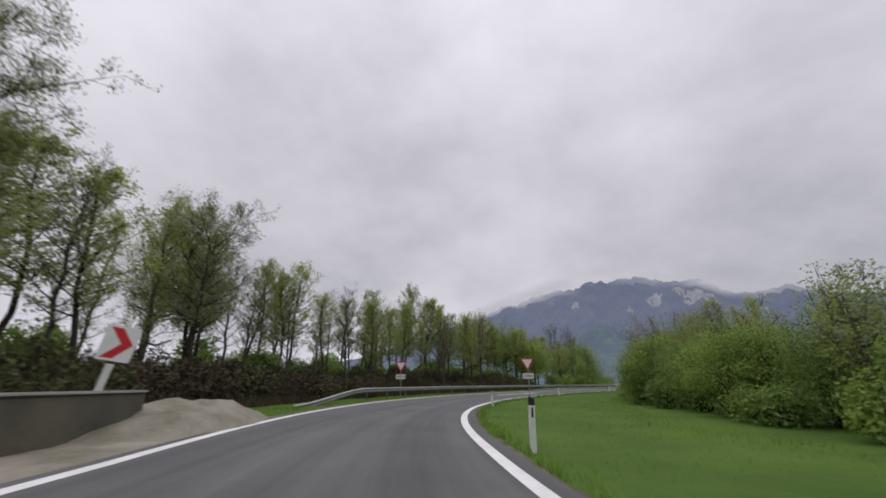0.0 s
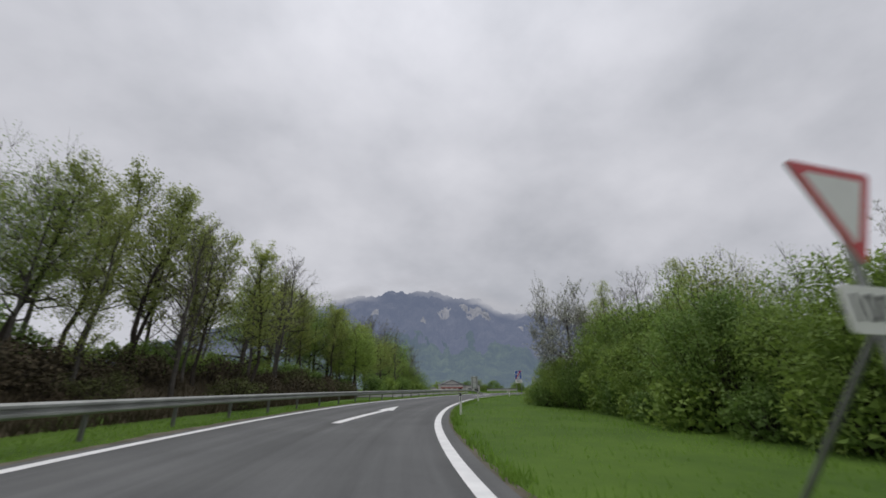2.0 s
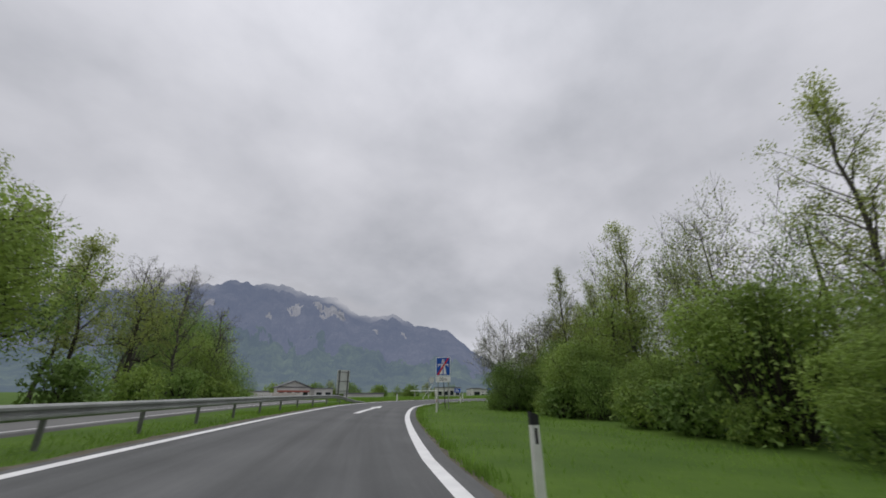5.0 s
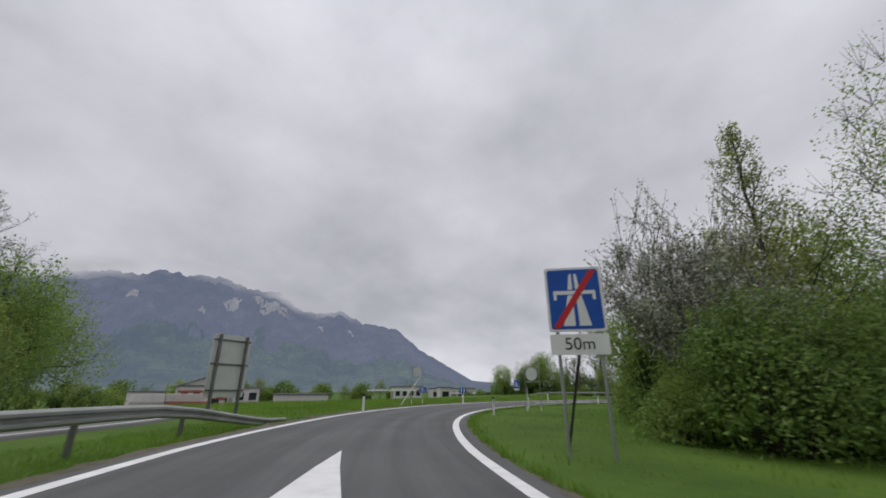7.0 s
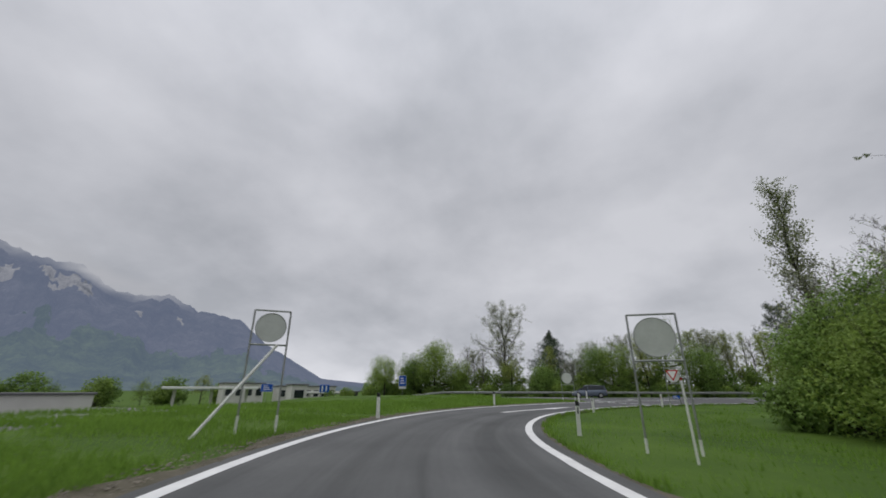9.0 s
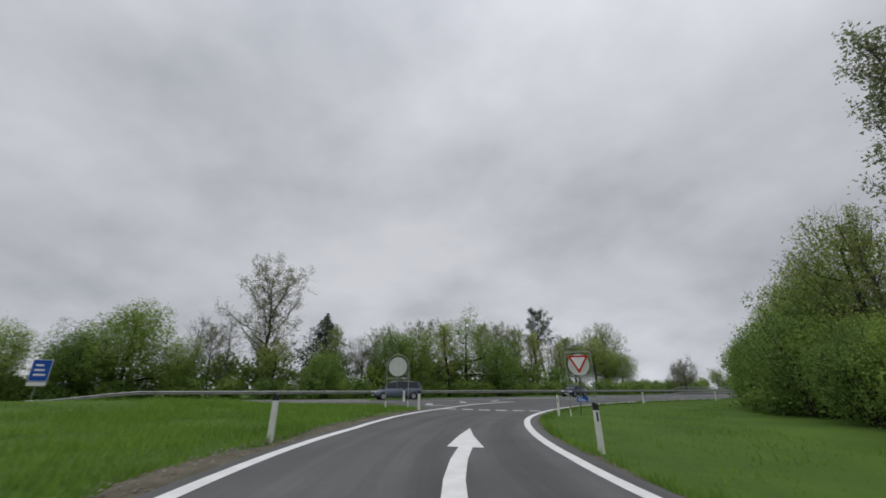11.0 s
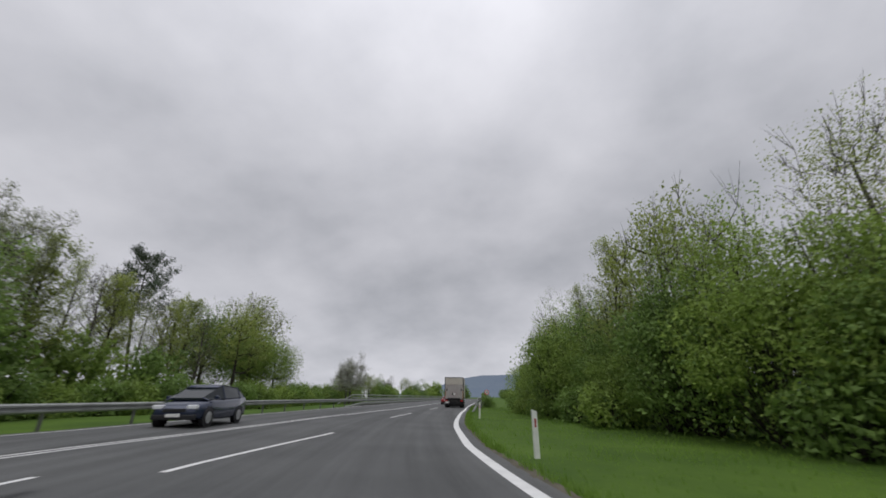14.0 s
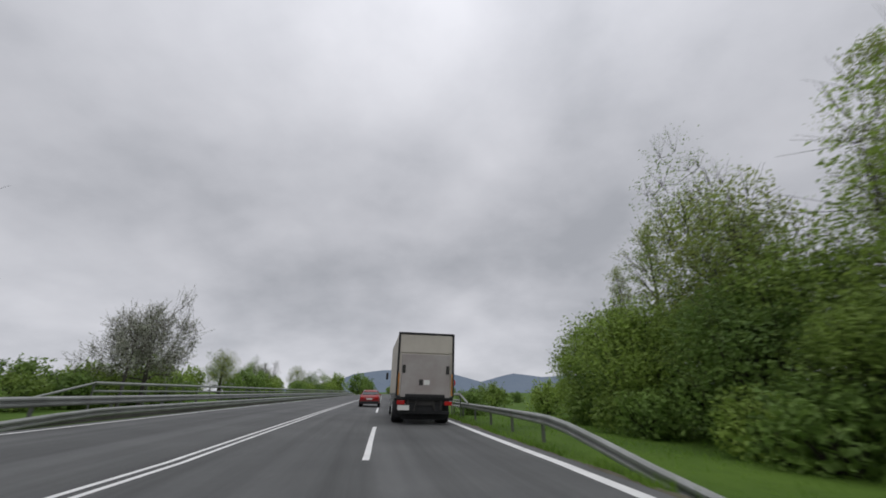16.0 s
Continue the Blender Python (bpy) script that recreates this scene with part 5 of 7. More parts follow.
def make_conifer(name, label, seed, height, r, tiers, needle, mat, bare=0.08):
    rng = np.random.default_rng(seed)
    segs, cent = [], []
    for i in range(tiers):
        u = i / (tiers - 1)
        z = height * (bare + (1 - bare) * u)
        L = r * (1 - u) ** 0.85 * rng.uniform(0.75, 1.2) + 0.15
        for k in range(9):
            az = k * 0.9 + i * 1.3 + rng.uniform(-0.3, 0.3)
            lk = L * rng.uniform(0.5, 1.2)
            e = np.array([math.cos(az) * lk, math.sin(az) * lk, -0.22 * lk + 0.10])
            p = np.array([0, 0, z])
            segs.append((*p, *(p + e), 0.035, 0.008))
            m = int(16 + 110 * lk / r)
            w = rng.uniform(0.15, 1.05, (m, 1))
            cent.append(p + e * w + rng.normal(size=(m, 3)) * np.array([0.10, 0.10, 0.06]) * (0.6 + lk) + np.array([0, 0, -0.12]) * w)
    ob = thing(name, label, "tree", "roadside trees")
    shared("trunk", np_mesh("trunk", *tubes([(0, 0, -0.4, 0, 0, height * 0.5, 0.22, 0.13), (0, 0, height * 0.5, 0, 0, height, 0.13, 0.02)], 7), M["bark"]), ob, Matrix())
    shared("branchwork", np_mesh("branchwork", *tubes(segs, 3), M["bark"]), ob, Matrix())
    shared("crown", np_mesh("crown", *leaves(rng, np.concatenate(cent), needle, 0.2), M[mat]), ob, Matrix(), "dark needle sprays")
    ob["tall"] = height
    return ob


def make_bush(name, label, seed, r, h, lobes, count, leaf, mat, core=True):
    """A thicket of leafy lobes down to the ground round larger inner leaves."""
    rng = np.random.default_rng(seed)
    cs, segs, outs = [], [], []
    balls = [(np.array([0, 0, h * 0.40]), np.array([r * 0.78, r * 0.78, h * 0.50]), count * 3)]
    for i in range(lobes):
        a, el = rng.uniform(0, 2 * math.pi), rng.uniform(-0.5, 1.3)
        d = np.array([math.cos(a) * math.cos(el) * r * 0.62, math.sin(a) * math.cos(el) * r * 0.62, h * 0.42 + math.sin(el) * h * 0.36])
        q = rng.uniform(0.19, 0.48) * r
        balls.append((d, np.array([q, q, q * rng.uniform(0.7, 1.1)]), count))
    for i, (c, q, m) in enumerate(balls):
        v = rng.normal(size=(m, 3))
        v /= np.linalg.norm(v, axis=1)[:, None]
        lump = 1 + 0.13 * np.sin(v[:, :1] * 7 + seed) * np.cos(v[:, 1:2] * 6 + i) + 0.08 * np.sin(v[:, 2:] * 11)
        p = c + v * q * lump * rng.uniform(0.70, 1.12, (m, 1))
        cs.append(p[p[:, 2] > -0.05])
        outs.append(v[p[:, 2] > -0.05])
        for _ in range(4):
            t = rng.normal(size=3)
            t[2] = abs(t[2]) + 0.6
            t /= np.linalg.norm(t)
            segs.append((c[0] * 0.3, c[1] * 0.3, 0.0, *(c + t * q * 1.15), 0.025, 0.005))
    for _ in range(lobes * 3):
        v = rng.normal(size=3)
        v[2] = abs(v[2]) * 1.3
        v /= np.linalg.norm(v)
        o = np.array([0, 0, h * 0.40]) + v * np.array([r * 0.72, r * 0.72, h * 0.48])
        d = v * 0.6 + rng.normal(size=3) * 0.35 + np.array([0, 0, 0.7])
        e = o + d / np.linalg.norm(d) * rng.uniform(0.14, 0.34) * r
        segs.append((*o, *e, 0.010, 0.004))
        w = rng.uniform(0, 1.05, (7, 1))
        cs.append(o + (e - o) * w + rng.normal(size=(7, 3)) * 0.07)
        outs.append(np.repeat(v[None] * 0.5, 7, 0))
    ob = thing(name, label, "bush", "hedge bushes")
    shared("crown", np_mesh("crown", *leaves(rng, np.concatenate(cs), leaf, out=np.concatenate(outs)), M[mat]), ob, Matrix(), "dense small leaves")
    shared("branchwork", np_mesh("branchwork", *tubes(segs, 3), M["bark"]), ob, Matrix())
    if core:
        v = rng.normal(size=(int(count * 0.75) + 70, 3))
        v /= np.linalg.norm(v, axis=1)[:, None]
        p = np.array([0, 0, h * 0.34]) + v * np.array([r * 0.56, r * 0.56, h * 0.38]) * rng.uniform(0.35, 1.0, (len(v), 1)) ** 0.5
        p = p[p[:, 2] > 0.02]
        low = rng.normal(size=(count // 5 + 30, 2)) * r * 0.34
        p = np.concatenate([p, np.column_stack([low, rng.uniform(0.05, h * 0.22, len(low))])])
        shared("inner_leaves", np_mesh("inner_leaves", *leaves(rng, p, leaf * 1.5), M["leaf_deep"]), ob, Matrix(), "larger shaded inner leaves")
    ob["tall"] = h
    return ob


def make_lobed(name, label, seed, height, r, lobes, count, leaf, mat, wood="bark", twigs=0, foot=0.10, squash=0.62, girth=1.0, puff=1.0):
    """A round-headed tree: limbs fan out from a short trunk to many overlapping clumps of leaves or, where twigs is set, of fine bare shoots."""
    rng = np.random.default_rng(seed)
    segs, cs, outs = [], [], []
    cz = height * (1 + foot) / 2
    hz = height * (1 - foot) / 2
    trunk = [(0, 0, -0.4, 0, 0, height * 0.25, height * 0.020 * girth, height * 0.016 * girth), (0, 0, height * 0.25, 0.1, 0.1, height * 0.72, height * 0.016 * girth, height * 0.005 * girth)]
    nodes = [(np.array([0.1 * z / height, 0.1 * z / height, z]), height * 0.012 * girth * (1.1 - z / height)) for z in np.linspace(0.15, 0.72, 9) * height]
    spots = []
    for i in range(lobes):
        f = (i + 0.5) / lobes
        el, az = math.asin(max(-1, min(1, 1.85 * f - 0.85))), i * 2.39996 + rng.uniform(-0.4, 0.4)
        swell = 1 + 0.20 * math.sin(3 * az + seed) * math.cos(2.3 * el + seed * 0.7) + 0.14 * math.sin(5 * az - seed * 1.3 + 3 * el)
        k = rng.uniform(0.40, 0.88) * swell
        spots.append((np.array([math.cos(az) * math.cos(el) * r * k, math.sin(az) * math.cos(el) * r * k, cz + math.sin(el) * hz * k * (0.92 + 0.12 * math.sin(az * 2 + seed))]), r * rng.uniform(0.16, 0.38)))
    spots.sort(key=lambda it: float(np.linalg.norm(it[0] - np.array([0, 0, height * 0.35]))))
    for i, (c, q) in enumerate(spots):
        # each clump hangs on the nearest limb that lies nearer the trunk
        j = min(range(len(nodes)), key=lambda n_: float(np.linalg.norm(nodes[n_][0] - c)) + 0.6 * max(0.0, float(nodes[n_][0][2] - c[2])))
        root, rr = nodes[j]
        mid_ = root + (c - root) * 0.5 + rng.normal(size=3) * 0.10 * float(np.linalg.norm(c - root)) + np.array([0, 0, -0.04 * height * 0.3])
        r2 = max(0.012, rr * 0.72)
        segs += [(*root, *mid_, rr * 0.85, r2), (*mid_, *c, r2, r2 * 0.8)]
        nodes.append((c, r2 * 0.8))
        for _ in range(twigs or 5):
            d = rng.normal(size=3) * 0.7 + (c - np.array([0, 0, cz * 0.6])) / r * 0.7 + np.array([0, 0, 0.5])
            d /= np.linalg.norm(d)
            o = c + (rng.normal(size=3) * q * 0.35 - d * q * 0.5 if twigs else 0.0)
            e = o + d * q * rng.uniform(1.0, 1.7)
            segs.append((*o, *e, 0.011, 0.004))
            if twigs:
                w = rng.uniform(0.3, 1.05, (int(count / twigs), 1))
                cs.append(o + (e - o) * w + rng.normal(size=(len(w), 3)) * 0.05)
        if not twigs:
            m = int(count * (q / (0.29 * r)) ** 2)
            v = rng.normal(size=(m, 3))
            v /= np.linalg.norm(v, axis=1)[:, None]
            p = c + v * puff * np.array([q, q, q * squash * 1.3]) * (1 + 0.16 * np.sin(v[:, :1] * 8 + i) * np.cos(v[:, 2:] * 7)) * rng.uniform(0.45, 1.1, (m, 1)) ** 0.6
            cs.append(p)
            outs.append(v)
    ob = thing(name, label, "tree", "roadside trees")
    lv = leaves(rng, np.concatenate(cs), leaf, out=np.concatenate(outs) if outs else None)
    if twigs:
        shared("trunk", np_mesh("trunk", *tubes(trunk, 7), M[wood]), ob, Matrix())
        shared("branchwork", np_mesh("branchwork", *tubes(segs, 3), M["twig"]), ob, Matrix())
    else:
        shared("trunk", np_mesh("trunk", *tubes(trunk + segs, 4), M[wood]), ob, Matrix(), "trunk and limbs")
    shared("crown", np_mesh("crown", *lv, M[mat]), ob, Matrix(), "buds and first leaves" if twigs else "dense clumps of leaves")
    ob["tall"] = float(np.percentile(lv[0][:, 2], 99.7))
    return ob


tall = lambda u: 0.35 + 0.75 * math.sin(math.pi * min(1, u * 0.8 + 0.12)) * (1 - 0.45 * u)
broad = lambda u: 0.55 + 0.6 * math.sin(math.pi * min(1, u * 0.85 + 0.15)) - 0.35 * u
wide = lambda u: (1 - u) ** 0.5 * 0.9 + 0.15
KINDS = {}
KINDS["slim"] = [make_tree("slim_tree", "tall slim tree with dark trunk and fresh spring leaves", 11 + k, "bark", "leaf_spring", height=13.0, trunk_r=0.16, bare=0.30, spread=3.4, prim=32, sec=2, per_twig=10.5, leaf=0.170, fluff=0.30, shape=tall, rise=lambda u: 0.50 + 0.5 * u, lean=0.05) for k in range(4)]
KINDS["bare"] = [make_tree("bare_tree", "leafless tree with fine upright twigs", 31 + k, "bark_grey", "leaf_pale", "twig", height=14.0, trunk_r=0.16, bare=0.20, spread=4.2, prim=30, sec=3, per_twig=0.5, leaf=0.13, show=1.0, shape=tall, rise=lambda u: 0.65 + 0.45 * u, twigs=4) for k in range(2)]
KINDS["birch"] = [make_lobed("birch_tree", "airy birch with thin pale-green spring leaves", 55 + k, 13.5, 2.8, 84, 110, 0.100, ("leaf_spring", "leaf_fresh")[k], "bark_grey", foot=0.06, squash=0.8, girth=0.6, puff=1.25) for k in range(2)] + [make_tree("birch_tree", "airy birch with thin pale-green spring leaves", 51, "bark_grey", "leaf_spring", "twig", height=13.5, trunk_r=0.13, bare=0.16, spread=3.0, prim=36, sec=2, per_twig=15.0, leaf=0.105, fluff=0.26, shape=tall, rise=lambda u: 0.75 + 0.4 * u, droop=0.10)]
KINDS["sapling"] = [make_lobed("sapling", "slender young tree in fresh leaf among the bushes", 59, 6.0, 1.35, 26, 90, 0.105, "leaf_spring", "bark_grey", foot=0.1, squash=0.9, puff=1.4)]
KINDS["full"] = [make_lobed("leafy_tree", "leafy tree with a lumpy crown in fresh green", 75 + k, 12.0, (4.2, 3.7, 4.6)[k], (44, 50, 40)[k], (190, 160, 215)[k], 0.165, ("leaf_fresh", "leaf_spring", "leaf_deep")[k], foot=(0.06, 0.12, 0.05)[k], squash=(0.62, 0.85, 0.7)[k]) for k in range(3)]
KINDS["dome"] = [make_lobed("dense_tree", "dense round-crowned tree in light green leaf", 81 + k, 12.0, 5.0, 46, 330, 0.19, ("leaf_fresh", "leaf_deep")[k], foot=0.03, squash=0.9) for k in range(2)]
KINDS["pale"] = [make_lobed("budding_tree", "rounded tree of fine upright shoots just coming into bud", 91 + k, 9.0, 3.6, 40, 290, 0.105, "blossom", "bark_grey", twigs=26) for k in range(2)]
KINDS["budding"] = [make_tree("open_tree", "tall open-crowned tree just coming into brown-green leaf", 96, "bark", "leaf_pale", "bark", height=15.0, trunk_r=0.26, bare=0.26, spread=7.6, prim=34, sec=4, per_twig=8.5, leaf=0.15, fluff=0.24, show=1.0, twigs=4, shape=lambda u: 0.52 + 0.34 * math.sin(math.pi * u), rise=lambda u: 0.50 + 0.45 * u, wander=0.07)]
KINDS["poplar"] = [make_tree("poplar_tree", "tall narrow poplar with dark hanging leaf sprays", 101, "bark_grey", "leaf_pale", height=15.0, trunk_r=0.16, bare=0.15, spread=2.4, prim=38, sec=3, per_twig=8.0, leaf=0.15, fluff=0.30, show=0.7, shape=lambda u: 1.1 - 0.5 * u, rise=lambda u: 0.9 + 0.3 * u)]
KINDS["spruce"] = [make_conifer("spruce_tree", "dark conical spruce behind the rail", 111, 14.0, 8.6, 28, 0.30, "needle")]
KINDS["pine"] = [make_tree("pine_tree", "pine with a bare trunk and a dark ragged top", 121, "bark", "needle", height=15.0, trunk_r=0.17, bare=0.55, spread=5.2, prim=30, sec=3, per_twig=15.0, leaf=0.15, fluff=0.26, shape=lambda u: 0.75 - 0.35 * u, rise=lambda u: 0.10 + 0.6 * u, lean=0.05)]
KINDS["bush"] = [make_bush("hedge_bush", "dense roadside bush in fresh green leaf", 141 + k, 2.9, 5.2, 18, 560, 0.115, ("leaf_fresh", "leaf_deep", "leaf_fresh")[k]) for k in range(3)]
KINDS["spire"] = [make_tree("spire_tree", "slender pointed tree with airy pale leaves", 131, "bark_grey", "leaf_spring", "twig", height=15.0, trunk_r=0.13, bare=0.18, spread=5.0, prim=46, sec=2, per_twig=7.0, leaf=0.13, fluff=0.26, show=0.7, shape=lambda u: 1.0 - 0.85 * u, rise=lambda u: 0.62 + 0.5 * u, wander=0.02)]
KINDS["brush"] = [make_bush("bramble_thicket", "tangled brown bramble thicket on the bank", 201 + k, 1.5, 1.3, 9, 85, 0.125, ("bramble", "bramble_green", "bramble")[k], core=False) for k in range(3)]
KINDS["scrub"] = [make_bush("low_scrub", "low green scrub bush", 161 + k, 1.7, 2.1, 8, 150, 0.165, ("leaf_deep", "leaf_fresh")[k]) for k in range(2)]
KINDS["clump"] = [make_bush("far_bush", "broad green bush in the distance", 181 + k, 2.9, 5.0, 10, 150, 0.33, ("leaf_fresh", "leaf_deep")[k]) for k in range(2)]
USED = {}


def plant(kind, x, y, z=None, size=1.0, turn=None, tallness=None):
    """Sets a plant of that kind down; size scales it, tallness gives its height in metres instead."""
    i = USED.get(kind, 0)
    USED[kind] = i + 1
    protos = KINDS[kind]
    src = protos[i % len(protos)]
    if tallness:
        size = tallness / src["tall"]
    if z is None:
        z = ground_z(x, y)
    turn = random.uniform(0, 360) if turn is None else turn
    w = size * random.uniform(0.92, 1.08)
    m = pose(x, y, z - 0.05, 0, 0, turn) @ Matrix.Diagonal((w, w, size, 1))
    if i < len(protos):
        src.matrix_world = m
        src["placed"] = 1
        return src
    ob = copy_thing(src, Matrix())
    ob.matrix_world = m
    return ob


def plant_at(kind, s, lat, **kw):
    x, y, _ = at(s, lat)
    return plant(kind, x, y, **kw)


rnd = random.Random(5)
# wood on the embankment
for s in np.arange(-7, 62, 2.9):
    for row, lat in enumerate((-13.4, -17.4, -22.0)):
        if row == 2 and rnd.random() < 0.45:
            continue
        kind = rnd.choice(("slim", "slim", "slim", "bare", "birch") if row else ("slim", "slim", "bare", "birch"))
        plant_at(kind, s + rnd.uniform(-1.5, 1.5), lat + rnd.uniform(-1.8, 1.8), tallness=rnd.uniform(0.84, 1.12) * float(np.interp(s, [10, 38, 46, 52, 60], [9.0, 8.2, 9.2, 9.8, 11.4])) + (0.0, 1.7, 3.6)[row])
for s in np.arange(68, 97, 3.6):
    for lat in (-20.0, -24.8):
        plant_at(rnd.choice(("slim", "bare", "birch")) if s < 75 else rnd.choice(("slim", "slim", "dome")) if lat > -22 else rnd.choice(("slim", "full")), s + rnd.uniform(-1.3, 1.3), lat + rnd.uniform(-1.3, 1.3), tallness=rnd.uniform(10.5, 13.0) + (1.5 if lat < -22 else 0.0))
plant("budding", -17.0, 20.5, tallness=11.6)
plant("budding", -16.6, 8.6, tallness=13.6)
plant_at("bare", 65.6, -14.2, tallness=12.6)
plant_at("bare", 68.5, -16.2, tallness=12.0)
plant_at("bare", 61.5, -14.0, tallness=11.6)
for s in np.arange(58, 98, 4.0):
    plant_at("scrub", s + rnd.uniform(-1, 1), -18.5 + rnd.uniform(-0.6, 0.6) - max(0, (s - 80) * 0.15), tallness=rnd.uniform(1.6, 3.0))
for s in np.arange(-9, 62, 3.6):
    plant_at("scrub", s + rnd.uniform(-1.2, 1.2), -16.5 + rnd.uniform(-1.5, 1.5), tallness=rnd.uniform(1.0, 2.2))
for s in np.arange(-10, 92, 6.0):
    plant_at("clump", s + rnd.uniform(-2, 2), -30 + rnd.uniform(-3, 3), tallness=rnd.uniform(3, 5))
for i in range(150):
    s = rnd.uniform(-12, 94)
    plant_at("brush", s, float(bank_foot(s)) - 0.6 - 7.5 * rnd.random() ** 1.2, tallness=rnd.uniform(0.7, 1.7))
for s, lat, h in ((9.5, -11.2, 1.9), (12.5, -10.6, 2.1), (15.5, -10.9, 1.8), (18.5, -10.6, 2.0), (22.0, -11.0, 1.7), (26.0, -11.3, 1.6)):
    plant_at("brush", s, lat, tallness=h)
# trees beyond the side road
for x, y, k, h in ((29.5, 128.0, "dome", 8.0), (25.0, 124.0, "dome", 8.6), (22.0, 121.0, "bare", 15.0), (26.5, 123.5, "bare", 13.0), (28.0, 127.0, "bare", 11.5), (25.0, 131.0, "full", 9.0), (18.0, 118.0, "full", 12.0), (14.0, 113.0, "slim", 14.0), (19.0, 127.0, "bare", 14.5),
                   (10.0, 108.0, "full", 12.0), (6.0, 104.0, "slim", 14.5), (12.0, 121.0, "slim", 14.0), (2.0, 99.0, "full", 13.0), (30.0, 135.0, "full", 7.0), (23.0, 139.0, "full", 9.0),
                   (31.0, 161.0, "dome", 20.5), (36.0, 176.0, "dome", 19.0), (26.0, 151.0, "full", 17.0), (23.0, 144.0, "dome", 15.0), (30.0, 154.0, "full", 13.5), (28.0, 158.0, "bare", 25.5), (23.0, 151.0, "bare", 24.0), (19.5, 143.0, "bare", 21.0), (32.5, 167.0, "bare", 24.0), (34.5, 166.0, "full", 12.0)):
    plant(k, x, y, tallness=h)
for x, y in ((30.0, 125.0), (26.5, 120.5), (22.5, 116.5), (18.5, 112.0), (14.0, 107.0), (28.5, 131.5)):
    plant("scrub", x, y, tallness=3.4)


def hedge_front(s):
    return float(np.interp(s, [-40, 30, 38, 50, 60, 74, 90, 104, 116, 130, 150, 175, 190, 206, 226, 238, 246, 254, 266], [14.5, 13.5, 12.2, 11.2, 11.8, 12.8, 13.2, 12.4, 12.8, 12.6, 14.2, 16.6, 15.6, 12.2, 10.2, 9.2, 10.2, 12.0, 14.2]))


# hedge on the inside of the curve
for s in np.arange(-6, 262, 3.4):
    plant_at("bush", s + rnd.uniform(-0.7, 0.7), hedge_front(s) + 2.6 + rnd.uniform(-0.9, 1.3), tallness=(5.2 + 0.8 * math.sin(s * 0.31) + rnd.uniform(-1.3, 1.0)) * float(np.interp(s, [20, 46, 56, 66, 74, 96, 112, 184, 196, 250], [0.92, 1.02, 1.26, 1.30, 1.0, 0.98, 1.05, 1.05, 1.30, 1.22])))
    if rnd.random() < 0.30:
        plant_at("sapling", s + rnd.uniform(-1.5, 1.5), hedge_front(s) + rnd.uniform(2.2, 4.0), tallness=rnd.uniform(4.8, 7.2))
    if rnd.random() < 0.55:
        plant_at("scrub", s + rnd.uniform(-1.2, 1.2), hedge_front(s) + 0.7, tallness=rnd.uniform(1.5, 2.6))
for s, lat, h in ((66.0, 11.9, 4.2), (68.8, 11.0, 4.4), (71.8, 10.6, 4.6), (74.6, 10.9, 4.2), (77.4, 11.6, 3.8), (80.2, 12.2, 3.6), (112.6, 11.4, 4.8), (114.8, 11.8, 3.6), (117.6, 12.0, 3.0)):
    plant_at("bush", s, lat, tallness=h)
for s, lat, h in ((70.2, 9.3, 2.2), (73.2, 9.2, 2.4), (76.2, 9.6, 2.0), (115.8, 10.3, 1.8), (118.0, 10.9, 1.7)):
    plant_at("scrub", s, lat, tallness=h)
for s in np.arange(186, 256, 5.2):
    plant_at("bush", s + rnd.uniform(-0.6, 0.6), hedge_front(s) + 5.4, tallness=rnd.uniform(5.6, 7.6))
